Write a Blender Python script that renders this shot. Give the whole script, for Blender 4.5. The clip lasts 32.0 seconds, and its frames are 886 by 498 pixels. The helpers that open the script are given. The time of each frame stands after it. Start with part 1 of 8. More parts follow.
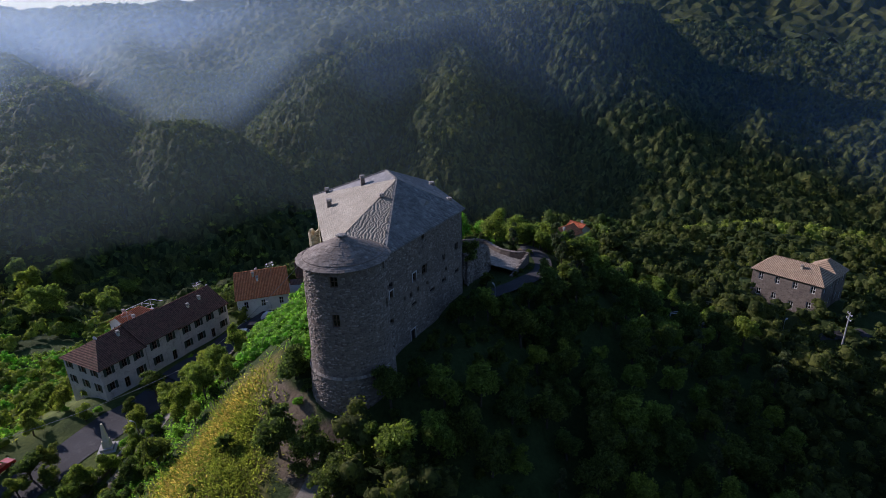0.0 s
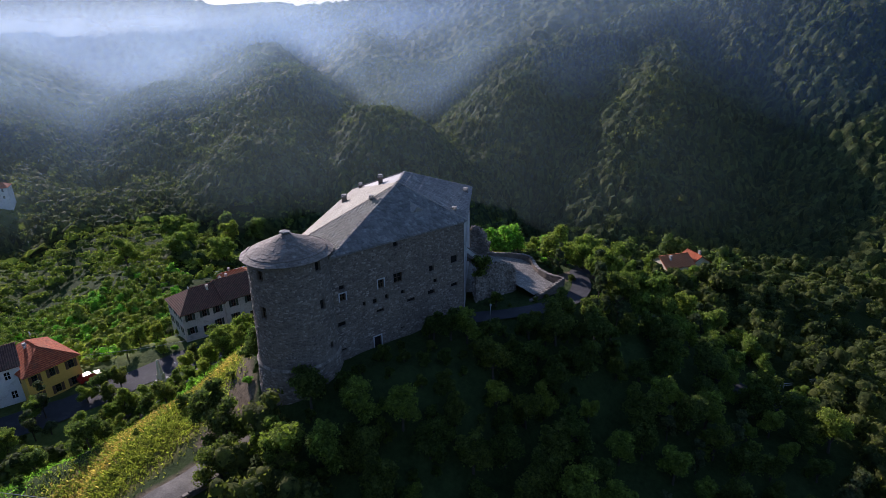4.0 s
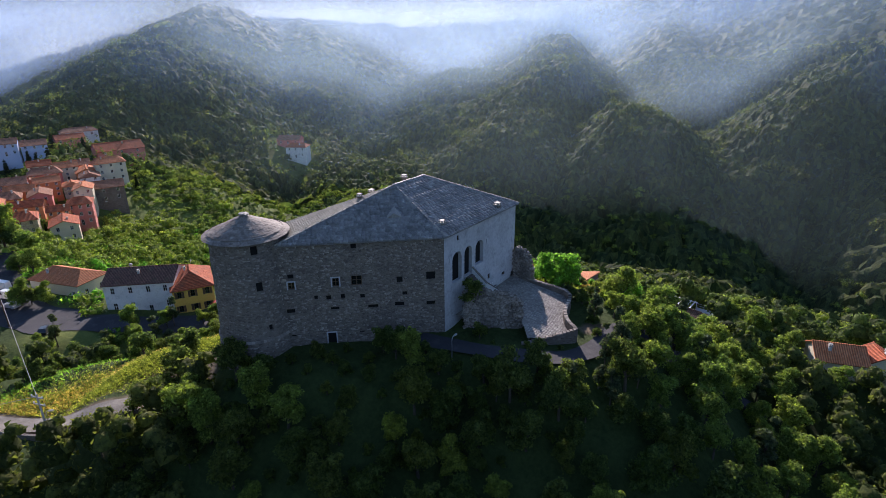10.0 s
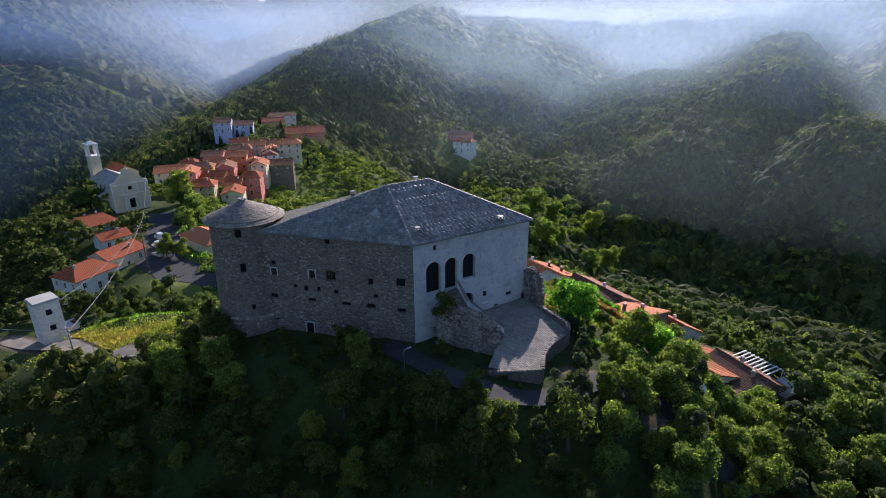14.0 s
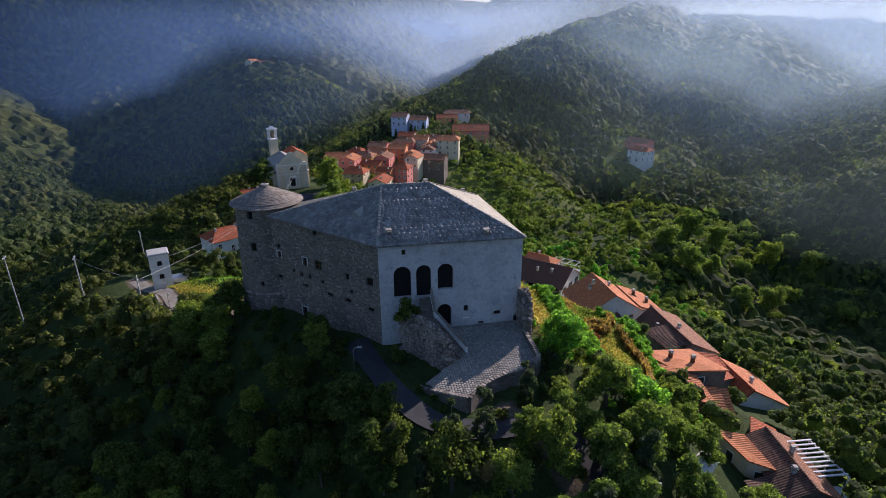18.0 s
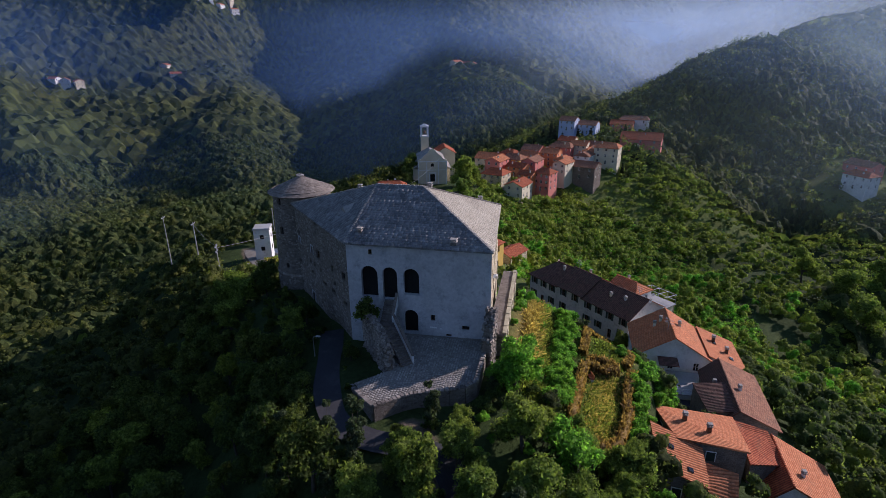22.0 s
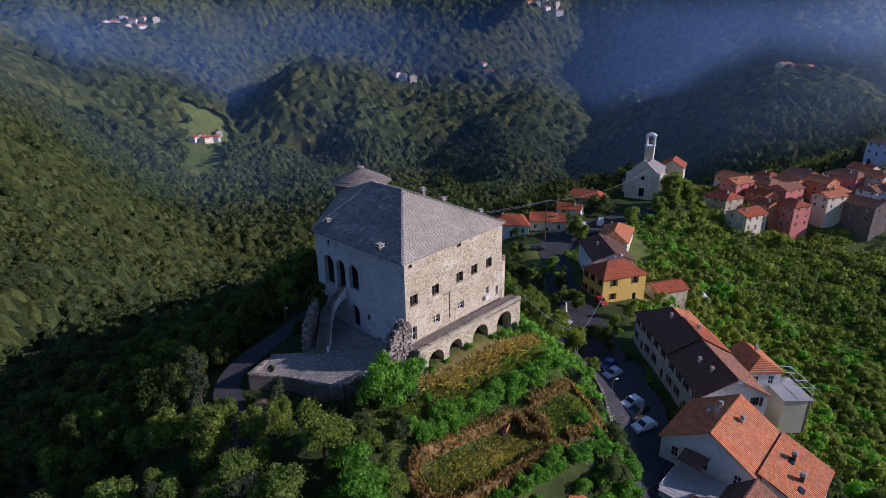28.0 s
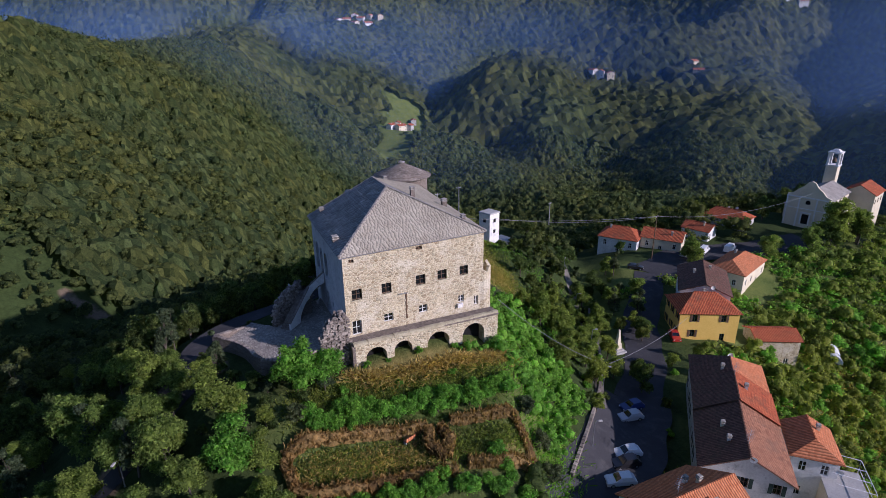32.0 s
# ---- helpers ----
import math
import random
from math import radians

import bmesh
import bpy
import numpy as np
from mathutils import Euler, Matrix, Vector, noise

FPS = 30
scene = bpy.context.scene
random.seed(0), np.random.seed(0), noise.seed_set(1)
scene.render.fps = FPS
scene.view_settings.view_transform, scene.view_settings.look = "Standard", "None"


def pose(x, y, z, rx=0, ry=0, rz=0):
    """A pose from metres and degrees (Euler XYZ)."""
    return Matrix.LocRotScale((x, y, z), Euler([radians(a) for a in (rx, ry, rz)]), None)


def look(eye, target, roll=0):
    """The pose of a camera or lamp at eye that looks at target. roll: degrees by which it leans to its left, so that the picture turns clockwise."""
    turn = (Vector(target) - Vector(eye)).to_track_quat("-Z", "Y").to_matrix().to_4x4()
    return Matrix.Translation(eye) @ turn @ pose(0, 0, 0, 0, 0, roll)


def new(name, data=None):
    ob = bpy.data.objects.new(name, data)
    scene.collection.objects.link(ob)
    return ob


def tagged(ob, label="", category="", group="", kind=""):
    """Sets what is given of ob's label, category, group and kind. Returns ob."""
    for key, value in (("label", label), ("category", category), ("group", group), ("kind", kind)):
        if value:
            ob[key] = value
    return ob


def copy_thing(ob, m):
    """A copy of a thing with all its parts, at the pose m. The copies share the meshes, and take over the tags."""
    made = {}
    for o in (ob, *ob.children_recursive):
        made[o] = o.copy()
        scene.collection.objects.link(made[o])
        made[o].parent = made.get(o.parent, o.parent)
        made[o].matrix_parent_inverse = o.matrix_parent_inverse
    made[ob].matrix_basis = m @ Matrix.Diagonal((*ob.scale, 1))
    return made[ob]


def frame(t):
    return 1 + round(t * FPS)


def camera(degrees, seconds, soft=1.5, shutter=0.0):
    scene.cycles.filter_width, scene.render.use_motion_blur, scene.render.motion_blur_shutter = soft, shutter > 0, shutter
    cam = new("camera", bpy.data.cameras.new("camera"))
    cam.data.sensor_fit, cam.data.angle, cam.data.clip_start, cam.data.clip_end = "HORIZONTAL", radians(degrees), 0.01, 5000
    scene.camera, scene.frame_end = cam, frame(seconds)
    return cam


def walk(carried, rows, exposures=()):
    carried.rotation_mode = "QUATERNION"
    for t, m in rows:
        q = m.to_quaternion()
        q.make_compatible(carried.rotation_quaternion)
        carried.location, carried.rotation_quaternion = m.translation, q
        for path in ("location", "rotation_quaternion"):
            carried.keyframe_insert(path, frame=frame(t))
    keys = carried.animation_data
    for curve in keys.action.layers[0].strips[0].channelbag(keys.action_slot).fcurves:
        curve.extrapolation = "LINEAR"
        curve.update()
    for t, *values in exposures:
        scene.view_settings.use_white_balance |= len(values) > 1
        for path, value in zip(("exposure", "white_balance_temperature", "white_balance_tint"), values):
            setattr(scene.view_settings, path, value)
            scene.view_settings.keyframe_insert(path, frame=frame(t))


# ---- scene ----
cam = camera(77.79, 32.0, 0.85)
ROWS = [
    (0, (-27.412, -75.397, 40.333), (-4.754, -3.998, 12.247), -1.719),
    (1, (-18.961, -76.168, 40.466), (-4.167, -2.757, 12.323), -1.637),
    (2, (-10.976, -76.283, 40.578), (-3.775, -1.771, 12.364), -1.538),
    (3, (-3.407, -75.716, 40.668), (-3.530, -0.887, 12.374), -1.426),
    (4, (3.783, -74.460, 40.740), (-3.408, -0.009, 12.362), -1.306),
    (5, (10.620, -72.526, 40.794), (-3.401, 0.913, 12.331), -1.182),
    (6, (17.120, -69.937, 40.832), (-3.508, 1.894, 12.287), -1.058),
    (7, (23.288, -66.724, 40.854), (-3.728, 2.925, 12.234), -0.937),
    (8, (29.121, -62.928, 40.863), (-4.059, 3.977, 12.177), -0.821),
    (9, (34.604, -58.590, 40.860), (-4.491, 5.015, 12.119), -0.714),
    (10, (39.719, -53.756, 40.846), (-5.010, 6.001, 12.064), -0.618),
    (11, (44.440, -48.473, 40.823), (-5.597, 6.901, 12.014), -0.534),
    (12, (48.736, -42.789, 40.791), (-6.232, 7.689, 11.971), -0.463),
    (13, (52.574, -36.749, 40.753), (-6.889, 8.348, 11.938), -0.407),
    (14, (55.919, -30.402, 40.710), (-7.550, 8.874, 11.916), -0.366),
    (15, (58.736, -23.791, 40.663), (-8.195, 9.274, 11.907), -0.341),
    (16, (60.991, -16.964, 40.613), (-8.812, 9.562, 11.910), -0.331),
    (17, (62.653, -9.966, 40.562), (-9.395, 9.760, 11.927), -0.337),
    (18, (63.693, -2.843, 40.512), (-9.944, 9.893, 11.957), -0.356),
    (19, (64.091, 4.358, 40.463), (-10.462, 9.987, 11.999), -0.387),
    (20, (63.828, 11.588, 40.418), (-10.959, 10.064, 12.053), -0.430),
    (21, (62.897, 18.796, 40.376), (-11.443, 10.140, 12.117), -0.481),
    (22, (61.295, 25.931, 40.341), (-11.923, 10.228, 12.189), -0.539),
    (23, (59.028, 32.935, 40.313), (-12.404, 10.330, 12.267), -0.601),
    (24, (56.110, 39.752, 40.293), (-12.885, 10.446, 12.348), -0.663),
    (25, (52.562, 46.320, 40.284), (-13.362, 10.571, 12.429), -0.722),
    (26, (48.415, 52.577, 40.286), (-13.828, 10.696, 12.506), -0.774),
    (27, (43.704, 58.459, 40.300), (-14.275, 10.817, 12.575), -0.814),
    (28, (38.469, 63.901, 40.329), (-14.702, 10.933, 12.632), -0.838),
    (29, (32.754, 68.841, 40.374), (-15.124, 11.046, 12.672), -0.841),
    (30, (26.606, 73.219, 40.435), (-15.576, 11.163, 12.689), -0.817),
    (31, (20.067, 76.980, 40.515), (-16.131, 11.293, 12.677), -0.760),
    (32, (13.179, 80.080, 40.614), (-16.909, 11.439, 12.632), -0.665),
]
walk(cam, [(t, look(eye, target, roll)) for t, eye, target, roll in ROWS], [(0, 0.1, 5450, 29), (6, 0.68, 5550, 27), (10, 0.9, 5700, 26), (14, 0.78, 5750, 24), (19, 0.44, 5700, 27), (25, -0.1, 5280, 32), (32, 0.03, 5250, 33)])

# ---- light ----
SUN_AZ, SUN_EL = 130.0, 22.5
SUN = Vector((math.cos(radians(SUN_EL)) * math.cos(radians(SUN_AZ)), math.cos(radians(SUN_EL)) * math.sin(radians(SUN_AZ)), math.sin(radians(SUN_EL))))
world = bpy.data.worlds.new("sky")
scene.world = world
world.use_nodes = True
wn = world.node_tree.nodes
sky = wn.new("ShaderNodeTexSky")
sky.sky_type, sky.sun_disc = "NISHITA", False
sky.sun_elevation, sky.sun_rotation = radians(SUN_EL), radians(90 - SUN_AZ)
sky.altitude, sky.air_density, sky.dust_density, sky.ozone_density = 300, 1.6, 0.6, 4.0
wn["Background"].inputs["Strength"].default_value = 0.085
world.node_tree.links.new(sky.outputs[0], wn["Background"].inputs["Color"])
sun = new("sun", bpy.data.lights.new("sun", "SUN"))
sun.data.energy, sun.data.angle, sun.data.color = 5.0, radians(0.6), (1.0, 0.87, 0.69)
sun.matrix_world = look(SUN * 400, (0, 0, 0))


# ---- materials ----
def nodes(name):
    m = bpy.data.materials.new(name)
    m.use_nodes = True
    nt = m.node_tree
    return m, nt, nt.nodes["Principled BSDF"]


def put(nt, kind, **values):
    n = nt.nodes.new(kind)
    for k, v in values.items():
        if k in n.inputs:
            n.inputs[k].default_value = v
    return n


def noise_of(nt, coord, scale, detail=4.0, rough=0.6):
    n = put(nt, "ShaderNodeTexNoise", Scale=scale, Detail=detail, Roughness=rough)
    nt.links.new(coord, n.inputs["Vector"])
    return n.outputs["Fac"]


def ramp_of(nt, fac, stops):
    r = nt.nodes.new("ShaderNodeValToRGB")
    e = r.color_ramp.elements
    while len(e) < len(stops):
        e.new(0.5)
    for el, (p, c) in zip(e, stops):
        el.position, el.color = p, (*c, 1)
    nt.links.new(fac, r.inputs["Fac"])
    return r.outputs["Color"]


def mixed(nt, fac, a, b, blend="MIX"):
    m = nt.nodes.new("ShaderNodeMix")
    m.data_type, m.blend_type = "RGBA", blend
    for sock, v in ((m.inputs[0], fac), (m.inputs[6], a), (m.inputs[7], b)):
        if isinstance(v, (int, float)):
            sock.default_value = v
        elif isinstance(v, tuple):
            sock.default_value = (*v, 1)
        else:
            nt.links.new(v, sock)
    return m.outputs[2]


def bump(nt, bsdf, height, strength, distance):
    b = put(nt, "ShaderNodeBump", Strength=strength, Distance=distance)
    nt.links.new(height, b.inputs["Height"])
    nt.links.new(b.outputs[0], bsdf.inputs["Normal"])


def surface(name, dark, light, coarse=0.25, fine=3.0, rough=0.85, relief=0.5, depth=0.05, stain=None, island=0.0, metal=0.0):
    """A worn surface: a coarse tone, a fine grain, optional stains and a tone of its own for each loose piece."""
    m, nt, b = nodes(name)
    co = nt.nodes.new("ShaderNodeNewGeometry").outputs["Position"]
    big, small = noise_of(nt, co, coarse, 5), noise_of(nt, co, fine, 6, 0.7)
    add = put(nt, "ShaderNodeMath")
    add.operation = "MULTIPLY_ADD"
    nt.links.new(small, add.inputs[0])
    add.inputs[1].default_value = 0.55
    half = put(nt, "ShaderNodeMath")
    half.operation = "MULTIPLY"
    nt.links.new(big, half.inputs[0])
    half.inputs[1].default_value = 0.5
    nt.links.new(half.outputs[0], add.inputs[2])
    col = ramp_of(nt, add.outputs[0], [(0.36, dark), (0.68, light)])
    if stain:
        st = noise_of(nt, co, coarse * 2.7, 7, 0.75)
        mask = ramp_of(nt, st, [(0.52, (0, 0, 0)), (0.68, (1, 1, 1))])
        col = mixed(nt, mask, col, stain)
    if island:
        rnd = nt.nodes.new("ShaderNodeNewGeometry").outputs["Random Per Island"]
        tone = ramp_of(nt, rnd, [(0.0, (1 - island,) * 3), (1.0, (1 + island,) * 3)])
        col = mixed(nt, 1.0, col, tone, "MULTIPLY")
    nt.links.new(col, b.inputs["Base Color"])
    b.inputs["Roughness"].default_value, b.inputs["Metallic"].default_value = rough, metal
    b.inputs["Specular IOR Level"].default_value = 0.3
    bump(nt, b, small, relief, depth)
    return m


def rubble(name, dark, light, mortar, scale=2.2, relief=0.8, streak=(0.05, 0.045, 0.04), cover=(0.5, 0.72), soot=None):
    """Roughly coursed stone with mortar joints and weather stains."""
    m, nt, b = nodes(name)
    co = nt.nodes.new("ShaderNodeNewGeometry").outputs["Position"]
    mp = put(nt, "ShaderNodeMapping")
    mp.inputs["Scale"].default_value = (1, 1, 1.7)
    nt.links.new(co, mp.inputs[0])
    wob = put(nt, "ShaderNodeTexNoise", Scale=1.3, Detail=3.0)
    nt.links.new(mp.outputs[0], wob.inputs["Vector"])
    warp = mixed(nt, 0.12, mp.outputs[0], wob.outputs["Color"])
    vo = put(nt, "ShaderNodeTexVoronoi", Scale=scale)
    edge = put(nt, "ShaderNodeTexVoronoi", Scale=scale)
    edge.feature = "DISTANCE_TO_EDGE"
    for n in (vo, edge):
        nt.links.new(warp, n.inputs["Vector"])
    tone = ramp_of(nt, vo.outputs["Color"], [(0.0, dark), (1.0, light)])
    grain = noise_of(nt, co, 7.0, 6, 0.75)
    tone = mixed(nt, 0.6, tone, ramp_of(nt, grain, [(0.3, (0.55,) * 3), (0.75, (1.25,) * 3)]), "MULTIPLY")
    joint = ramp_of(nt, edge.outputs["Distance"], [(0.03, (1, 1, 1)), (0.1, (0, 0, 0))])
    col = mixed(nt, joint, tone, mortar)
    big = noise_of(nt, co, 0.3, 7, 0.75)
    col = mixed(nt, ramp_of(nt, big, [(cover[0], (0, 0, 0)), (cover[1], (0.8,) * 3)]), col, streak)
    if soot:
        patch = noise_of(nt, co, 0.75, 8, 0.8)
        col = mixed(nt, ramp_of(nt, patch, [(0.53, (0, 0, 0)), (0.66, (0.7,) * 3)]), col, soot)
    nt.links.new(col, b.inputs["Base Color"])
    b.inputs["Roughness"].default_value = 0.92
    b.inputs["Specular IOR Level"].default_value = 0.2
    h = ramp_of(nt, edge.outputs["Distance"], [(0.0, (0, 0, 0)), (0.16, (1, 1, 1))])
    bump(nt, b, mixed(nt, 0.35, h, grain), relief, 0.09)
    return m


def pantile(name, dark, light, moss=(0.09, 0.08, 0.05)):
    """Clay tiles: channels that run down the slope, courses across it, moss and mixed firing."""
    m, nt, b = nodes(name)
    tc = nt.nodes.new("ShaderNodeTexCoord").outputs["Object"]
    geo = nt.nodes.new("ShaderNodeNewGeometry").outputs["Position"]
    wx = put(nt, "ShaderNodeTexWave", Scale=0.95, Distortion=0.5)
    wx.inputs["Detail Scale"].default_value = 2.0
    wx.bands_direction = "X"
    wy = put(nt, "ShaderNodeTexWave", Scale=0.85, Distortion=0.8)
    wy.bands_direction, wy.wave_profile = "Y", "SAW"
    for w in (wx, wy):
        nt.links.new(tc, w.inputs["Vector"])
    vo = put(nt, "ShaderNodeTexVoronoi", Scale=3.2)
    nt.links.new(tc, vo.inputs["Vector"])
    tone = ramp_of(nt, vo.outputs["Color"], [(0.0, dark), (1.0, light)])
    tone = mixed(nt, 0.75, tone, ramp_of(nt, wx.outputs["Fac"], [(0.1, (0.3,) * 3), (0.6, (1.15,) * 3)]), "MULTIPLY")
    big = noise_of(nt, geo, 0.45, 7, 0.75)
    col = mixed(nt, ramp_of(nt, big, [(0.5, (0, 0, 0)), (0.75, (0.8,) * 3)]), tone, moss)
    nt.links.new(col, b.inputs["Base Color"])
    b.inputs["Roughness"].default_value = 0.9
    b.inputs["Specular IOR Level"].default_value = 0.2
    bump(nt, b, mixed(nt, 0.35, wx.outputs["Fac"], wy.outputs["Fac"]), 0.9, 0.07)
    return m


def foliage(name, dark, light, through_light=0.35, tint=0.5):
    """Leaves: each piece has its tone, each tree its tint; some light passes through."""
    m, nt, b = nodes(name)
    geo = nt.nodes.new("ShaderNodeNewGeometry")
    at = nt.nodes.new("ShaderNodeAttribute")
    at.attribute_name = "tint"
    oi = nt.nodes.new("ShaderNodeObjectInfo").outputs["Random"]
    tone = ramp_of(nt, geo.outputs["Random Per Island"], [(0.0, dark), (0.75, light), (1.0, tuple(min(1, c * 1.35) for c in light))])
    fac = put(nt, "ShaderNodeMath")
    fac.operation = "MAXIMUM"
    nt.links.new(at.outputs["Fac"], fac.inputs[0])
    nt.links.new(oi, fac.inputs[1])
    each = ramp_of(nt, fac.outputs[0], [(0.0, (0.62, 0.8, 0.7)), (0.5, (1, 1, 1)), (1.0, (1.45, 1.2, 0.75))])
    col = mixed(nt, tint, tone, mixed(nt, 1.0, tone, each, "MULTIPLY"))
    big = noise_of(nt, geo.outputs["Position"], 0.012, 4)
    col = mixed(nt, 0.5, col, mixed(nt, 1.0, col, ramp_of(nt, big, [(0.35, (0.75, 0.9, 0.95)), (0.65, (1.3, 1.15, 0.8))]), "MULTIPLY"))
    fine = noise_of(nt, geo.outputs["Position"], 1.7, 6, 0.75)
    col = mixed(nt, 0.85, col, mixed(nt, 1.0, col, ramp_of(nt, fine, [(0.36, (0.4, 0.45, 0.5)), (0.52, (1, 1, 1)), (0.68, (1.5, 1.45, 1.2))]), "MULTIPLY"))
    nt.links.new(col, b.inputs["Base Color"])
    b.inputs["Roughness"].default_value = 0.75
    b.inputs["Specular IOR Level"].default_value = 0.1
    bump(nt, b, fine, 1.0, 0.5)
    tr = nt.nodes.new("ShaderNodeBsdfTranslucent")
    nt.links.new(mixed(nt, 1.0, col, (1.75, 1.9, 0.85), "MULTIPLY"), tr.inputs["Color"])
    mx = nt.nodes.new("ShaderNodeMixShader")
    mx.inputs[0].default_value = through_light
    nt.links.new(b.outputs[0], mx.inputs[1])
    nt.links.new(tr.outputs[0], mx.inputs[2])
    nt.links.new(mx.outputs[0], nt.nodes["Material Output"].inputs["Surface"])
    return m


def ground_material():
    """Forest floor, going over to dry yellow grass where the meadow attribute says so, and to bare earth on trodden ground."""
    m, nt, b = nodes("ground")
    co = nt.nodes.new("ShaderNodeNewGeometry").outputs["Position"]
    fine, mid = noise_of(nt, co, 1.8, 6, 0.75), noise_of(nt, co, 0.16, 5, 0.65)
    wood = ramp_of(nt, mixed(nt, 0.5, fine, noise_of(nt, co, 0.35, 6, 0.75)), [(0.36, (0.02, 0.034, 0.01)), (0.64, (0.06, 0.085, 0.025))])
    lush = ramp_of(nt, mixed(nt, 0.5, mid, fine), [(0.35, (0.065, 0.1, 0.022)), (0.65, (0.165, 0.185, 0.05))])
    dry = ramp_of(nt, fine, [(0.25, (0.09, 0.085, 0.025)), (0.5, (0.2, 0.165, 0.05)), (0.75, (0.3, 0.235, 0.085))])
    earth = ramp_of(nt, fine, [(0.25, (0.09, 0.07, 0.05)), (0.75, (0.23, 0.18, 0.12))])
    col = wood
    for key, c, lo, hi in (("lush", lush, 0.25, 0.75), ("dry", dry, 0.3, 0.8), ("earth", earth, 0.35, 0.65)):
        a = nt.nodes.new("ShaderNodeAttribute")
        a.attribute_name = key
        s = put(nt, "ShaderNodeMath")
        s.operation = "MULTIPLY_ADD"
        nt.links.new(mid, s.inputs[0])
        s.inputs[1].default_value = 0.8
        sub = put(nt, "ShaderNodeMath")
        sub.operation = "SUBTRACT"
        nt.links.new(a.outputs["Fac"], sub.inputs[0])
        sub.inputs[1].default_value = 0.4
        nt.links.new(sub.outputs[0], s.inputs[2])
        col = mixed(nt, ramp_of(nt, s.outputs[0], [(lo, (0, 0, 0)), (hi, (1, 1, 1))]), col, c)
    nt.links.new(col, b.inputs["Base Color"])
    b.inputs["Roughness"].default_value = 0.95
    b.inputs["Specular IOR Level"].default_value = 0.1
    bump(nt, b, fine, 1.0, 0.25)
    return m


GROUND = ground_material()
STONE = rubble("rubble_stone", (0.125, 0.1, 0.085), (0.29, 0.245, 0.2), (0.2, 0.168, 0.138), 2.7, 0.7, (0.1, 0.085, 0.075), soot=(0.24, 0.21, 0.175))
# Same masonry with sunlight put into the colour: paler and warmer than STONE.
STONE_WARM = rubble("sunlit_warm_rubble_stone", (0.27, 0.205, 0.12), (0.66, 0.57, 0.375), (0.62, 0.55, 0.38), 2.3, 0.7, (0.63, 0.575, 0.44), (0.5, 0.62), (0.27, 0.195, 0.105))
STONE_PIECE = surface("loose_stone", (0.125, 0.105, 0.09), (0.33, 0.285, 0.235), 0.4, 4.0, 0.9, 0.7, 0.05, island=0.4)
STONE_PIECE_WARM = surface("sunlit_warm_loose_stone", (0.26, 0.225, 0.145), (0.55, 0.495, 0.34), 0.4, 4.0, 0.9, 0.7, 0.05, (0.5, 0.46, 0.33), island=0.22)
PLASTER_OLD = surface("weathered_plaster", (0.36, 0.35, 0.355), (0.57, 0.555, 0.55), 0.25, 2.2, 0.85, 0.25, 0.03, (0.29, 0.28, 0.28))
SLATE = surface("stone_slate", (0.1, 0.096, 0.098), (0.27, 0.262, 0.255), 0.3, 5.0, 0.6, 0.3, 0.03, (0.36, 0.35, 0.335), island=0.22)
# Lighter beige copy of the slate, with the sunlit look put into its colour.
SLATE_BEIGE = surface("sunlit_beige_slate", (0.21, 0.188, 0.145), (0.37, 0.335, 0.262), 0.25, 14.0, 0.75, 0.12, 0.02, (0.27, 0.236, 0.175), island=0.12)
SLATE_BROWN = surface("brown_stone_slate", (0.11, 0.09, 0.075), (0.27, 0.225, 0.18), 0.4, 4.0, 0.8, 0.5, 0.04, (0.3, 0.27, 0.23), island=0.25)
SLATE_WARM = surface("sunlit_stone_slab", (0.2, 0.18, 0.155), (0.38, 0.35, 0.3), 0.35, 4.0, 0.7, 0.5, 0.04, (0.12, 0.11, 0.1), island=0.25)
COBBLE = surface("cobble", (0.16, 0.145, 0.125), (0.36, 0.33, 0.29), 0.4, 5.0, 0.75, 0.6, 0.04, island=0.3)
ASPHALT = surface("asphalt", (0.028, 0.028, 0.032), (0.055, 0.054, 0.058), 0.2, 8.0, 0.9, 0.3, 0.02, (0.07, 0.068, 0.068))
GRAVEL = surface("gravel_track", (0.12, 0.105, 0.085), (0.3, 0.27, 0.22), 0.5, 6.0, 0.95, 0.7, 0.05)
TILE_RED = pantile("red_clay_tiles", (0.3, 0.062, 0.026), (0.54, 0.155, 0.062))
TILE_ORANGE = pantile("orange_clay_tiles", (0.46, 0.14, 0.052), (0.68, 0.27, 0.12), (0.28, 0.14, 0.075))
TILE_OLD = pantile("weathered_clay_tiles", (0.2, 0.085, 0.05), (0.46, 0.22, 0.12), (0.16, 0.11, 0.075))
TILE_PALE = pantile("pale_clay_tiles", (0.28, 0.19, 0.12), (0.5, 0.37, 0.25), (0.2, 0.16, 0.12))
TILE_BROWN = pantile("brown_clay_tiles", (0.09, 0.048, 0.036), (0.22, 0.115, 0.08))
WHITE = surface("white_render", (0.62, 0.61, 0.58), (0.8, 0.79, 0.76), 0.3, 4.0, 0.8, 0.15, 0.02, (0.5, 0.49, 0.46))
CREAM = surface("cream_render", (0.55, 0.48, 0.34), (0.72, 0.65, 0.48), 0.3, 4.0, 0.8, 0.15, 0.02)
GREY = surface("grey_render", (0.36, 0.35, 0.33), (0.55, 0.53, 0.5), 0.3, 4.0, 0.85, 0.2, 0.02, (0.28, 0.27, 0.25))
YELLOW = surface("yellow_render", (0.62, 0.4, 0.07), (0.76, 0.52, 0.13), 0.3, 4.0, 0.8, 0.15, 0.02)
PINK = surface("pink_render", (0.5, 0.15, 0.12), (0.65, 0.24, 0.19), 0.3, 4.0, 0.8, 0.15, 0.02)
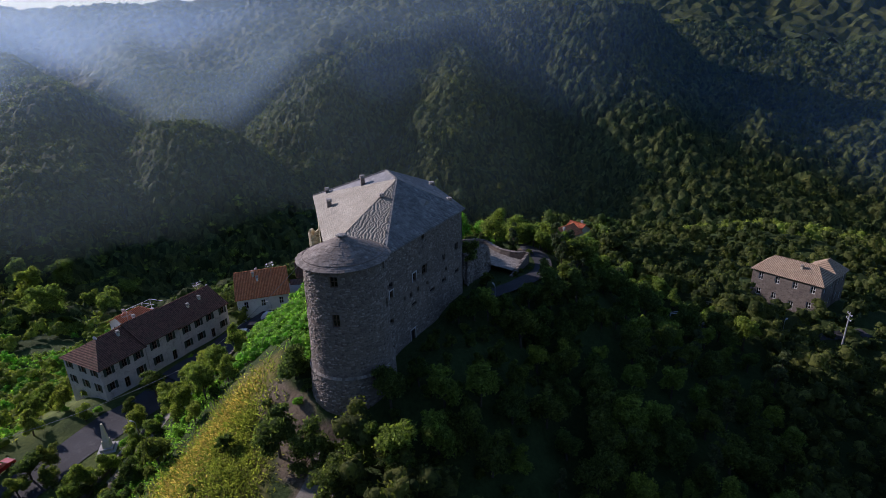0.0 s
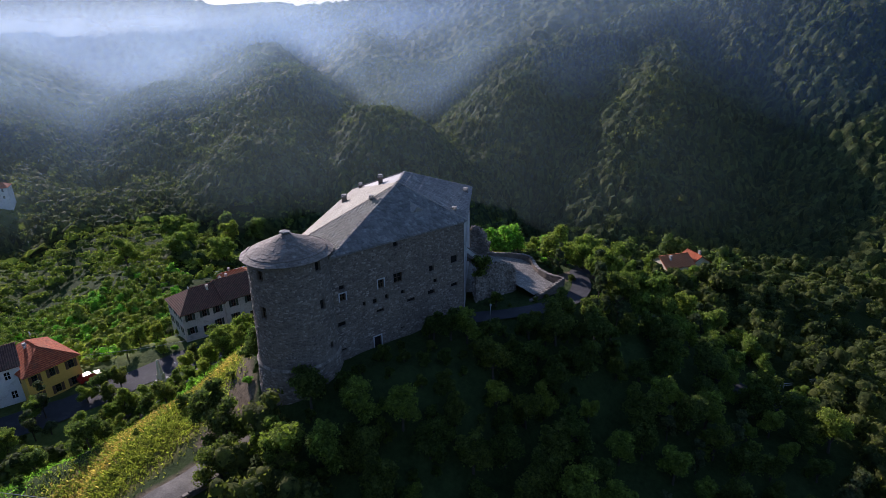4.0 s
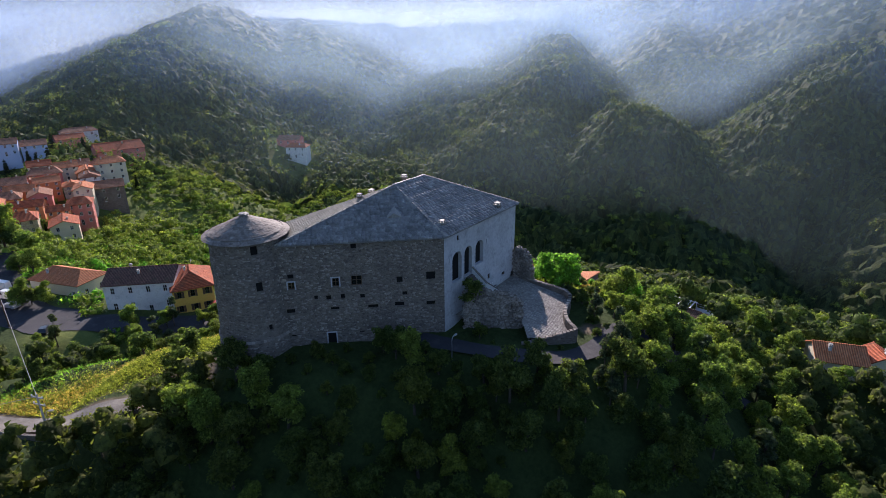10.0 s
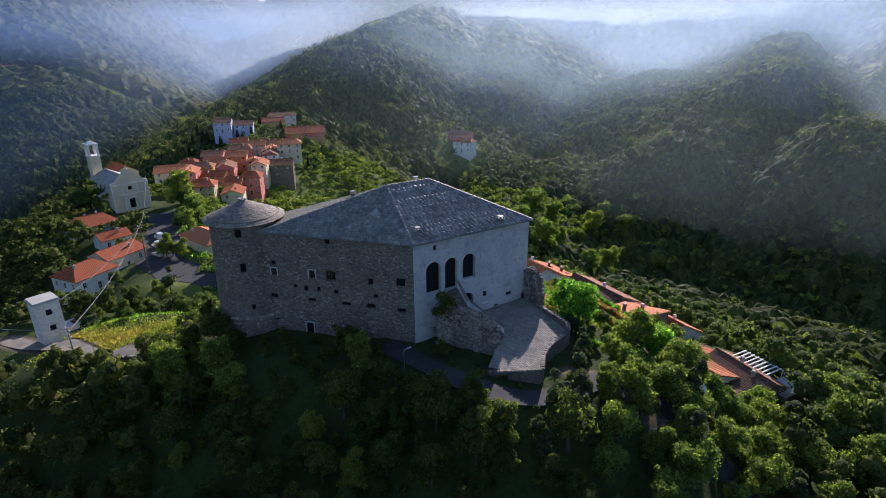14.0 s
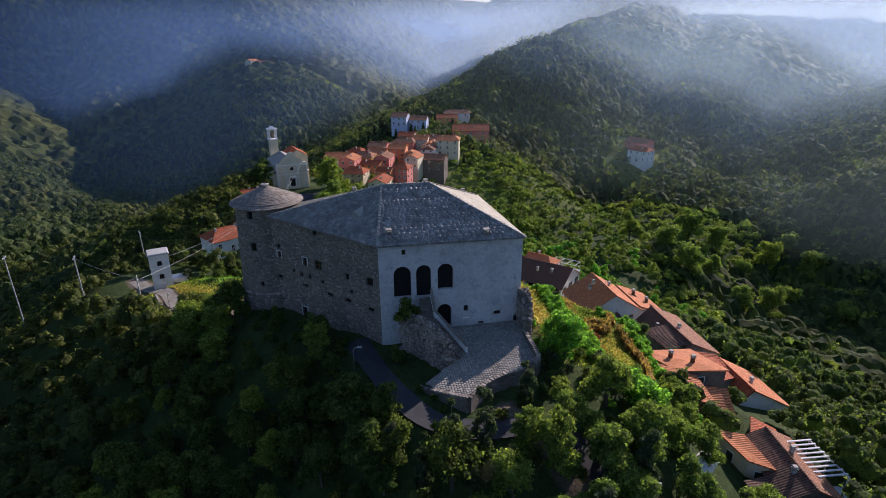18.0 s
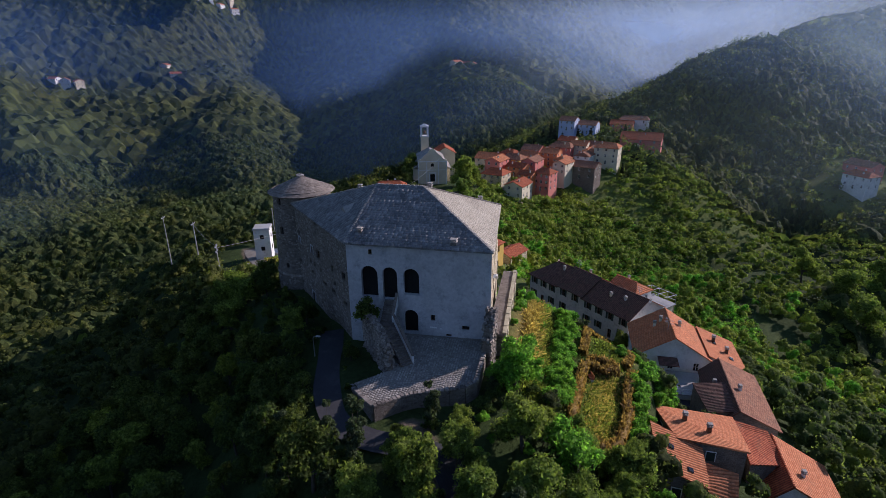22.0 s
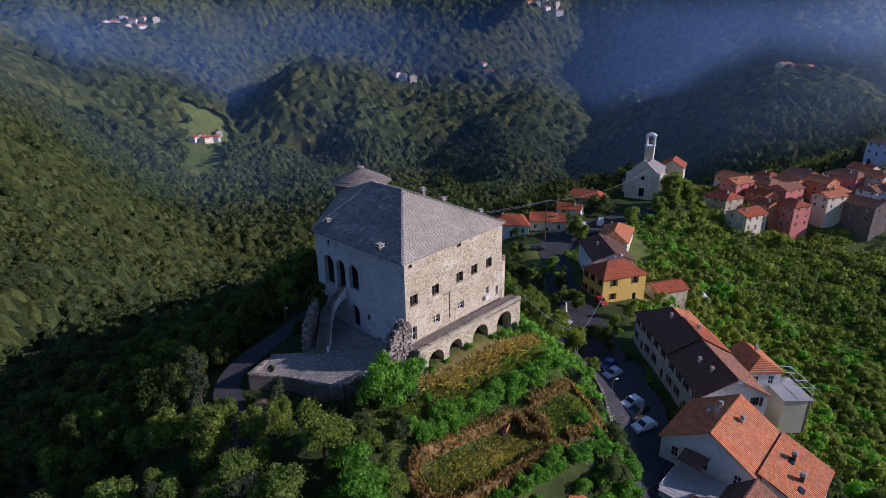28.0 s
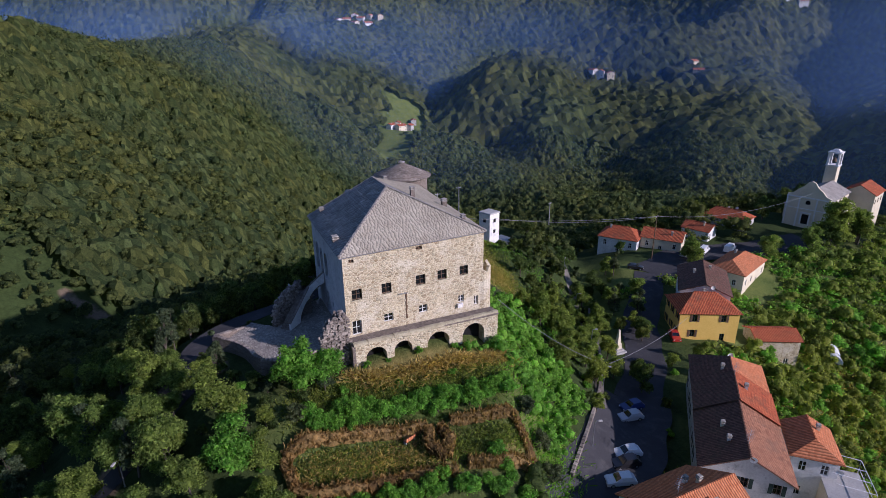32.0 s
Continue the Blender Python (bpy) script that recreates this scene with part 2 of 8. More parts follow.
ORANGE = surface("orange_render", (0.55, 0.2, 0.08), (0.7, 0.3, 0.13), 0.3, 4.0, 0.8, 0.15, 0.02)
BLUE = surface("pale_blue_render", (0.38, 0.45, 0.62), (0.5, 0.56, 0.72), 0.3, 4.0, 0.8, 0.15, 0.02)
# Near-black colour standing for the shade inside openings; no rooms are modelled.
DARK = surface("painted_interior_shade", (0.006, 0.006, 0.007), (0.015, 0.014, 0.013), 0.5, 3.0, 0.9, 0.1)
SHUTTER = surface("dark_green_shutter", (0.02, 0.035, 0.028), (0.04, 0.06, 0.05), 0.5, 6.0, 0.6, 0.2)
BROWN_WOOD = surface("brown_wood", (0.07, 0.045, 0.025), (0.16, 0.1, 0.06), 0.6, 7.0, 0.7, 0.4)
BARK = surface("bark", (0.05, 0.04, 0.03), (0.12, 0.1, 0.075), 0.8, 9.0, 0.95, 0.9, 0.05)
CONCRETE = surface("concrete", (0.3, 0.29, 0.27), (0.46, 0.45, 0.42), 0.4, 5.0, 0.9, 0.3, 0.02)
STEEL = surface("galvanised_steel", (0.35, 0.36, 0.37), (0.5, 0.51, 0.52), 0.6, 6.0, 0.45, 0.1, 0.01, metal=0.8)
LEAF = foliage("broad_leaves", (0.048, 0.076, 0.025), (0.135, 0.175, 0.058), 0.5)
# Darker leaf copy; part of the woods' shade is put into this colour.
LEAF_WOOD = foliage("shady_forest_leaves", (0.036, 0.056, 0.022), (0.108, 0.132, 0.046), 0.44)
# Lighter olive leaf copy, its colour raised for sunlit slopes.
LEAF_MID = foliage("sunny_olive_green_leaves", (0.1, 0.145, 0.033), (0.24, 0.3, 0.07), 0.42, 0.35)
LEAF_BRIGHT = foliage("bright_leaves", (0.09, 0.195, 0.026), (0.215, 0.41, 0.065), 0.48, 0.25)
LEAF_GREY = foliage("grey_green_leaves", (0.045, 0.065, 0.03), (0.11, 0.135, 0.07), 0.3, 0.3)
LEAF_DRY = foliage("dead_brown_twigs", (0.15, 0.085, 0.035), (0.4, 0.25, 0.1), 0.35, 0.1)
LEAF_DARK = foliage("conifer_needles", (0.01, 0.02, 0.007), (0.03, 0.05, 0.015), 0.15, 0.3)
GRASS_DRY = foliage("dry_grass", (0.3, 0.2, 0.065), (0.56, 0.42, 0.17), 0.45, 0.15)
GRASS_GREEN = foliage("meadow_grass", (0.1, 0.14, 0.028), (0.27, 0.3, 0.07), 0.45, 0.2)
WIRE = surface("grey_wire", (0.22, 0.22, 0.23), (0.32, 0.32, 0.33), 0.6, 6.0, 0.6, 0.1, 0.01)


def glass_pane():
    m, nt, b = nodes("window_glass")
    b.inputs["Base Color"].default_value = (0.012, 0.014, 0.016, 1)
    b.inputs["Roughness"].default_value = 0.06
    b.inputs["Specular IOR Level"].default_value = 0.6
    return m


GLASS = glass_pane()


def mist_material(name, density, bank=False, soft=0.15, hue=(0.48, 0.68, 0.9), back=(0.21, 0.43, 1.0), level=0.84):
    """A see-through sheet that stands in for haze and mist, its blue put into the colour; thicker low down, torn by
    noise.
    """
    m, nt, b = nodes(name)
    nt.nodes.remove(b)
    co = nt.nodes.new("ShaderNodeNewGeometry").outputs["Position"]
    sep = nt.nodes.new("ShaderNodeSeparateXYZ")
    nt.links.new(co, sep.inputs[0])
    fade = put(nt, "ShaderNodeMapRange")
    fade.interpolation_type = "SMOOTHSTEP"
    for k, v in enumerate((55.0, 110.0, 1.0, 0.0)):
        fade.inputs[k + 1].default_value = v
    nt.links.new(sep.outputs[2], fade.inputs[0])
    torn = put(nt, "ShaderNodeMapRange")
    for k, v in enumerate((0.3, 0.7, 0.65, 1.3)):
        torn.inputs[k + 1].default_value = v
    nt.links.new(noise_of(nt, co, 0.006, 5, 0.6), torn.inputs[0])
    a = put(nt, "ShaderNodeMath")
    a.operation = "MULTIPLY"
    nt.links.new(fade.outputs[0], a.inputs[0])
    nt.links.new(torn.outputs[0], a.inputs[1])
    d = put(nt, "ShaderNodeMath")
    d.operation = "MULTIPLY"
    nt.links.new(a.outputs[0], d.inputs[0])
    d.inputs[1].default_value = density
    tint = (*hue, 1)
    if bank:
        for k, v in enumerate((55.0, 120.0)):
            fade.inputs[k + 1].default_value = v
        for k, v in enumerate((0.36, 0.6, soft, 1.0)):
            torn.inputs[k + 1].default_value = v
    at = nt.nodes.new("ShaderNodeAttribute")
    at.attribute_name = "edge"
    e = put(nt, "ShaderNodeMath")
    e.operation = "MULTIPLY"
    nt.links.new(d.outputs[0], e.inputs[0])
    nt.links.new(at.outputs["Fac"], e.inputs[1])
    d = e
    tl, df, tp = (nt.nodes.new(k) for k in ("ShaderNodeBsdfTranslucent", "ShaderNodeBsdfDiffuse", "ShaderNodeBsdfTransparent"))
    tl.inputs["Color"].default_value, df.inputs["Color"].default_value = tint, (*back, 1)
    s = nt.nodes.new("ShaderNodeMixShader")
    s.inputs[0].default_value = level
    # Fixed upward normal keeps the haze tint equally bright at every bearing.
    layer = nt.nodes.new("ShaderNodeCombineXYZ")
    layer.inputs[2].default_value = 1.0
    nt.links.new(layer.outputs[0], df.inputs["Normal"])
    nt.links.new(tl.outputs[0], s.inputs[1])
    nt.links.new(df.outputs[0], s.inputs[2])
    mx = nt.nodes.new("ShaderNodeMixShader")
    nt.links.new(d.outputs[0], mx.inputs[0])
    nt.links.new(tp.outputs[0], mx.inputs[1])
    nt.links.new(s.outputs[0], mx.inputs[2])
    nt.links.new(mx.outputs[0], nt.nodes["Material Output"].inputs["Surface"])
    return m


# ---- building helpers ----
def mesh_of(name, verts, faces, material, smooth=False):
    me = bpy.data.meshes.new(name)
    me.from_pydata([tuple(v) for v in verts], [], [tuple(f) for f in faces])
    me.materials.append(material)
    if smooth:
        me.polygons.foreach_set("use_smooth", [True] * len(me.polygons))
    me.update()
    return me


def fast_mesh(name, verts, faces, material, tint=None):
    """A mesh from numpy arrays: verts (n, 3), faces (m, 3) or (m, 4)."""
    me = bpy.data.meshes.new(name)
    k = faces.shape[1]
    me.vertices.add(len(verts))
    me.vertices.foreach_set("co", verts.astype(np.float32).ravel())
    me.loops.add(faces.size)
    me.loops.foreach_set("vertex_index", faces.astype(np.int32).ravel())
    me.polygons.add(len(faces))
    me.polygons.foreach_set("loop_start", np.arange(0, faces.size, k, dtype=np.int32))
    me.update(calc_edges=True)
    me.materials.append(material)
    if tint is not None:
        me.attributes.new("tint", "FLOAT", "POINT").data.foreach_set("value", tint.astype(np.float32))
    return me


def part(name, me, parent, label="", m=None):
    """One mesh object under a thing or a part. me: a mesh, or a Builder."""
    if isinstance(me, Builder):
        me = me.mesh(name)
    ob = new(name, me)
    ob.parent = parent
    if m is not None:
        ob.matrix_basis = m
    if label:
        ob["label"] = label
    return ob


def thing(name, label, category, m=Matrix(), group="", kind="", me=None):
    if isinstance(me, Builder):
        me = me.mesh(name)
    ob = new(name, me)
    ob.matrix_basis = m
    return tagged(ob, label, category, group, kind)


class Builder:
    """Collects boxes, prisms and tubes of one part."""

    def __init__(self, material):
        self.v, self.f, self.material, self.smooth = [], [], material, False

    def add(self, verts, faces):
        n = len(self.v)
        self.v += [tuple(p) for p in verts]
        self.f += [tuple(i + n for i in f) for f in faces]
        return self

    def box(self, x0, x1, y0, y1, z0, z1, m=None, chamfer=0.0):
        c = [Vector((x, y, z)) for z in (z0, z1) for y in (y0, y1) for x in (x0, x1)]
        if chamfer:
            for i in range(4, 8):
                c[i].x += chamfer if i in (4, 6) else -chamfer
                c[i].y += chamfer if i in (4, 5) else -chamfer
        if m is not None:
            c = [m @ p for p in c]
        return self.add(c, [(0, 2, 3, 1), (4, 5, 7, 6), (0, 1, 5, 4), (2, 6, 7, 3), (0, 4, 6, 2), (1, 3, 7, 5)])

    def tube(self, path, radii, sides=8, caps=True):
        rings = []
        for i, p in enumerate(path):
            a, b = Vector(path[max(i - 1, 0)]), Vector(path[min(i + 1, len(path) - 1)])
            q = (b - a).to_track_quat("Z", "Y")
            rings.append([Vector(p) + q @ Vector((radii[i] * math.cos(k * math.tau / sides), radii[i] * math.sin(k * math.tau / sides), 0)) for k in range(sides)])
        faces = [(i * sides + k, i * sides + (k + 1) % sides, (i + 1) * sides + (k + 1) % sides, (i + 1) * sides + k) for i in range(len(path) - 1) for k in range(sides)]
        if caps:
            faces += [tuple(range(sides))[::-1], tuple(range((len(path) - 1) * sides, len(path) * sides))]
        return self.add([v for r in rings for v in r], faces)

    def mesh(self, name):
        return mesh_of(name, self.v, self.f, self.material, self.smooth)


def lattice(ix, iy, seed):
    h = (ix.astype(np.int64) * 374761393 + iy.astype(np.int64) * 668265263 + seed * 1274126177) & 0x7FFFFFFF
    h = (h ^ (h >> 13)) * 1103515245 & 0x7FFFFFFF
    return ((h ^ (h >> 16)) & 0xFFFF) / 65535.0


def value_noise(x, y, size, seed=0):
    x, y = np.asarray(x, float) / size, np.asarray(y, float) / size
    ix, iy = np.floor(x), np.floor(y)
    fx, fy = x - ix, y - iy
    fx, fy = fx * fx * (3 - 2 * fx), fy * fy * (3 - 2 * fy)
    a, b = lattice(ix, iy, seed), lattice(ix + 1, iy, seed)
    c, d = lattice(ix, iy + 1, seed), lattice(ix + 1, iy + 1, seed)
    return (a * (1 - fx) + b * fx) * (1 - fy) + (c * (1 - fx) + d * fx) * fy - 0.5


# ---- the land ----
# Each ridge: half width of its crest, fall of its flanks, crest points (x, y, z).
RIDGES = [
    (11, 0.8, [(-56, -47, -10.5), (-40, -33, -7.5), (-26, -22, -3.5), (-14, -6, 2.0), (-6, 8, 2.8), (8, 12, 2.4)]),
    (5.5, 2.4, [(-14, 23, 0.4), (-10, 30, -2.2), (-8.5, 33, -3.0), (2, 30, -2.2)]),
    (9, 0.52, [(34, 40, -12), (14, 46, -12), (-10, 52, -16.5), (-30, 44, -17), (-41, 32, -17.3), (-57, 13, -17.3), (-74, 2, -18), (-97, -22, -17)]),
    (12, 0.46, [(-97, -22, -17), (-122, -24, -15.5), (-155, -24, -13), (-200, 5, -16.5), (-245, 50, -15.5), (-290, 50, -8), (-390, 150, 24), (-520, 280, 54), (-700, 420, 78)]),
    (14, 0.34, [(10, 5, -6), (40, 5, -13), (75, 5, -18), (120, 40, -26)]),
    (10, 0.7, [(8, 40, -12), (45, 44, -11), (80, 60, -20)]),
]
HILLS = [
    (8, 0.8, [(-10, 262, -64), (-4, 298, -32), (16, 350, 4), (44, 392, 30), (90, 424, 50), (150, 428, 62), (220, 402, 70), (278, 345, 60), (297, 280, 14), (299, 231, -14), (305, 168, -46), (306, 120, -68)]),
    (6, 0.7, [(118, 330, 8), (138, 375, 34), (150, 428, 62)]),
    (13, 0.72, [(-12, 245, -58), (-30, 258, -38), (-58, 275, -17), (-72, 305, -14), (-84, 350, -22)]),
    (13, 0.6, [(-122, 205, -58), (-132, 235, -34), (-138, 266, -18), (-164, 352, 9), (-205, 440, 20), (-260, 560, 36)]),
    (12, 0.5, [(-20, 420, -30), (-58, 470, -2), (-95, 530, 14), (-150, 650, 38), (-200, 860, 70)]),
    (16, 0.4, [(-95, 66, -36), (-150, 130, -41), (-188, 180, -40), (-190, 262, -40), (-226, 332, -19), (-300, 440, 10)]),
    (14, 0.5, [(-230, 190, -38), (-262, 186, -31), (-345, 250, -2), (-450, 350, 26), (-600, 480, 50)]),
    (30, 0.48, [(-560, -60, -8), (-660, -95, 10), (-777, -90, 48), (-900, -150, 90), (-1200, -200, 160)]),
    (8, 0.78, [(-312, -562, -34), (-358, -584, 20), (-430, -582, 42), (-500, -568, 50), (-570, -540, 55), (-640, -530, 54), (-800, -530, 84), (-1000, -600, 150)]),
    (20, 0.5, [(-340, -430, -60), (-403, -515, -24), (-480, -480, -14), (-600, -450, 0)]),
    (5, 0.85, [(-40, -590, 36), (-76, -562, 12), (-108, -536, -17), (-120, -470, -45), (-122, -420, -64)]),
    (10, 0.55, [(-420, -728, -40), (-394, -745, -4), (-342, -787, 38), (-293, -838, 78), (-260, -920, 110)]),
    (26, 0.55, [(-430, -940, 55), (-540, -935, 86), (-640, -870, 58)]),
    (20, 0.36, [(-140, -450, -68), (-200, -523, -52), (-222, -570, -47), (-270, -660, -40), (-340, -820, -10)]),
    (14, 0.5, [(-395, -260, -62), (-443, -300, -51), (-560, -370, -20), (-640, -450, 6)]),
    (20, 0.5, [(-130, -750, 52), (-222, -825, 66), (-320, -930, 95)]),
    (22, 0.72, [(150, -190, 40), (115, -300, 48), (70, -420, 42), (10, -560, 40), (-60, -740, 60), (-200, -1000, 110)]),
    (60, 0.62, [(0, -1150, 170), (-500, -1250, 200), (-900, -1000, 215), (-1250, -500, 225)]),
    (40, 0.4, [(-900, 560, 95), (-640, 800, 80), (-420, 900, 75), (-200, 880, 80), (0, 800, 90), (250, 690, 105), (600, 520, 120)]),
]


def crest(x, y, ridge, hard=1.0):
    width, fall, pts = ridge
    best = np.full(np.shape(x), -1e9)
    for (ax, ay, az), (bx, by, bz) in zip(pts, pts[1:]):
        dx, dy = bx - ax, by - ay
        s = np.clip(((x - ax) * dx + (y - ay) * dy) / (dx * dx + dy * dy), 0, 1)
        d = np.hypot(x - ax - s * dx, y - ay - s * dy)
        over = np.maximum(d - width, 0)
        best = np.maximum(best, az + s * (bz - az) - fall * (np.sqrt(over * over + 16) - 4))
    return best


def land(x, y):
    """Height of the ground."""
    x, y = np.asarray(x, float), np.asarray(y, float)
    r = np.hypot(x + 10, y - 5)
    rough = np.clip((r - 70) / 160, 0, 1)
    wx = x + rough * 26 * value_noise(x, y, 90, 3)
    wy = y + rough * 26 * value_noise(x, y, 90, 4)
    z = np.exp((-82 + 0 * x) / 1.6)
    for ridge in RIDGES:
        z = z + np.exp(np.clip(crest(x, y, ridge), -200, 300) / 1.6)
    for ridge in HILLS:
        z = z + np.exp(np.clip(crest(wx, wy, ridge), -200, 300) / 1.6)
    z = 1.6 * np.log(z)
    z = z + np.clip((r - 860) / 600, 0, 1) ** 1.2 * 235 * (0.8 + 0.7 * value_noise(x, y, 380, 12))
    return z + rough * (16 * value_noise(x, y, 75, 5) + 7 * value_noise(x, y, 30, 6)) + 0.7 * value_noise(x, y, 6, 7) + 0.25 * value_noise(x, y, 1.7, 8)


def lz(x, y):
    return float(land(np.array([x]), np.array([y]))[0])


def near_line(x, y, pts):
    best = np.full(np.shape(x), 1e9)
    for (ax, ay), (bx, by) in zip(pts, pts[1:]):
        dx, dy = bx - ax, by - ay
        s = np.clip(((x - ax) * dx + (y - ay) * dy) / (dx * dx + dy * dy), 0, 1)
        best = np.minimum(best, np.hypot(x - ax - s * dx, y - ay - s * dy))
    return best


MEADOW_LINE = [(-52, -44), (-45, -36), (-43, -27), (-42, -18), (-40, -12), (-34, -7)]
TRACK_LINE = [(-60, -52), (-46, -41), (-38, -37), (-33, -35), (-29.5, -32), (-27.3, -28), (-25, -22)]
EAST_SLOPE = [(-60, 66), (-84, 44), (-104, 30), (-112, 14)]
INNER_MEADOW = [(-40, -32), (-36, -26), (-35, -18), (-34, -12)]
STREET_LINE = [(-16, 45.5), (-25, 39.7), (-37, 31.2), (-48, 21.5), (-57.6, 13.8), (-69.2, -0.8), (-89, -18.8), (-105, -24), (-128, -19), (-146, -16)]


def ground_sheet():
    s = np.linspace(-1, 1, 350)
    u = np.sinh(4.6 * s) / math.sinh(4.6) * 1900
    X, Y = np.meshgrid(u - 20, u + 8, indexing="ij")
    Z = land(X, Y)
    n = len(u)
    i = np.arange(n * n).reshape(n, n)
    faces = np.stack([i[:-1, :-1], i[1:, :-1], i[1:, 1:], i[:-1, 1:]], -1).reshape(-1, 4)
    me = fast_mesh("ground", np.stack([X, Y, Z], -1).reshape(-1, 3), faces, GROUND)
    me.polygons.foreach_set("use_smooth", np.ones(len(faces), bool))
    x, y = X.ravel(), Y.ravel()
    dry = np.clip(1.3 - near_line(x, y, MEADOW_LINE) / 5.5, 0, 1)
    dry = np.maximum(dry, np.clip(1.3 - near_line(x, y, INNER_MEADOW) / 4.5, 0, 1))
    dry = np.maximum(dry, 0.8 * np.clip(1.3 - near_line(x, y, [(-20, 22.5), (-1, 23)]) / 3.2, 0, 1))
    dry = np.maximum(dry, 0.75 * np.clip(1.3 - near_line(x, y, [(-14, 36), (-2, 33)]) / 4, 0, 1))
    dry = np.maximum(dry, 0.6 * np.clip(1.2 - near_line(x, y, EAST_SLOPE) / 13, 0, 1))
    lush = np.clip(1.3 - near_line(x, y, [(-18, 28), (2, 30)]) / 11, 0, 1)
    lush = np.maximum(lush, np.clip(1.2 - near_line(x, y, [(-110, 10), (-70, 60), (-170, 20), (-230, 130), (-265, 178)]) / 40, 0, 0.9))
    lush = np.maximum(lush, np.clip(1.2 - near_line(x, y, [(-60, -2), (-80, -24)]) / 12, 0, 1))
    lush = np.maximum(lush, np.clip(1.2 - near_line(x, y, [(-160, -455), (-185, -490), (-208, -530), (-225, -575)]) / 42, 0, 0.9))
    earth = np.clip(1.3 - near_line(x, y, TRACK_LINE) / 2.6, 0, 1)
    earth = np.maximum(earth, np.clip(1.3 - near_line(x, y, [(-28.5, -24), (-28.5, -18), (-31, -13)]) / 3.0, 0, 1))
    earth = np.maximum(earth, np.clip(1.3 - near_line(x, y, [(16, 13), (24, 17), (30, 24)]) / 2.5, 0, 1))
    earth = np.maximum(earth, np.clip(1.3 - near_line(x, y, [(58, -107), (49, -102)]) / 2.6, 0, 1))
    for key, val in (("dry", dry), ("lush", lush), ("earth", earth)):
        me.attributes.new(key, "FLOAT", "POINT").data.foreach_set("value", val.astype(np.float32))
    return tagged(new("ground", me), "wooded hillsides with dry yellow meadow and bare earth", "ground", kind="structure")


ground = ground_sheet()


def ribbon(name, pts, half, lift, material, label, category):
    """A road that lies on the ground along a line of points."""
    line = []
    for (ax, ay), (bx, by) in zip(pts, pts[1:]):
        k = max(2, int(math.hypot(bx - ax, by - ay) / 1.2))
        line += [(ax + (bx - ax) * j / k, ay + (by - ay) * j / k) for j in range(k)]
    line.append(pts[-1])
    for _ in range(6):
        line = [line[0]] + [((a[0] + 2 * b[0] + c[0]) / 4, (a[1] + 2 * b[1] + c[1]) / 4) for a, b, c in zip(line, line[1:], line[2:])] + [line[-1]]
    verts, faces, cols = [], [], 7
    zs = np.array([lz(*p) for p in line])
    zs = np.convolve(np.pad(zs, 4, mode="edge"), np.ones(9) / 9, "valid")
    for i, p in enumerate(line):
        a, b = line[max(i - 1, 0)], line[min(i + 1, len(line) - 1)]
        t = Vector((b[0] - a[0], b[1] - a[1], 0)).normalized()
        w = half * (1 + 0.05 * math.sin(i * 0.7))
        for j in range(cols):
            o = (j / (cols - 1) * 2 - 1) * w
            q = (p[0] - t.y * o, p[1] + t.x * o)
            verts.append((q[0], q[1], max(zs[i], lz(*q)) + lift))
    for i in range(len(line) - 1):
        for j in range(cols - 1):
            faces.append((i * cols + j, (i + 1) * cols + j, (i + 1) * cols + j + 1, i * cols + j + 1))
    ROAD.extend(verts)
    return tagged(new(name, mesh_of(name, verts, faces, material, True)), label, category, kind="structure")


ROAD = []


def road_z(x, y):
    """Height of the road surface next to a place."""
    return min(ROAD, key=lambda v: (v[0] - x) ** 2 + (v[1] - y) ** 2)[2]


ribbon("road", STREET_LINE[:4], 5.6, 0.07, ASPHALT, "grey asphalt village street below the castle", "road")
ribbon("road", STREET_LINE[3:7], 3.7, 0.085, ASPHALT, "grey asphalt village street below the yellow house", "road")
ribbon("road", STREET_LINE[6:], 5.5, 0.1, ASPHALT, "grey asphalt square and lane before the church", "road")
ribbon("path", [(-2, -3.5), (4, -1.5), (10, 0.5), (16.5, 4), (19, 10), (18, 16), (26, 22), (36, 24)], 1.5, 0.06, ASPHALT, "narrow grey path along the castle foot", "path")
ribbon("path", TRACK_LINE, 1.4, 0.06, GRAVEL, "dusty gravel track up to the tower", "path")
ribbon("path", [(-72.8, -35.3), (-68.7, -25.5), (-63.1, -14.6), (-52.2, 3.0), (-46.1, 13.2), (-39.4, 22.9)], 0.8, 0.08, GRAVEL, "narrow footpath along the foot of the castle bank", "path")
ribbon("road", [(40, 6), (50, -2), (58, 3), (66, -4), (84, -8)], 1.7, 0.08, ASPHALT, "narrow asphalt lane on the wooded slope", "road")


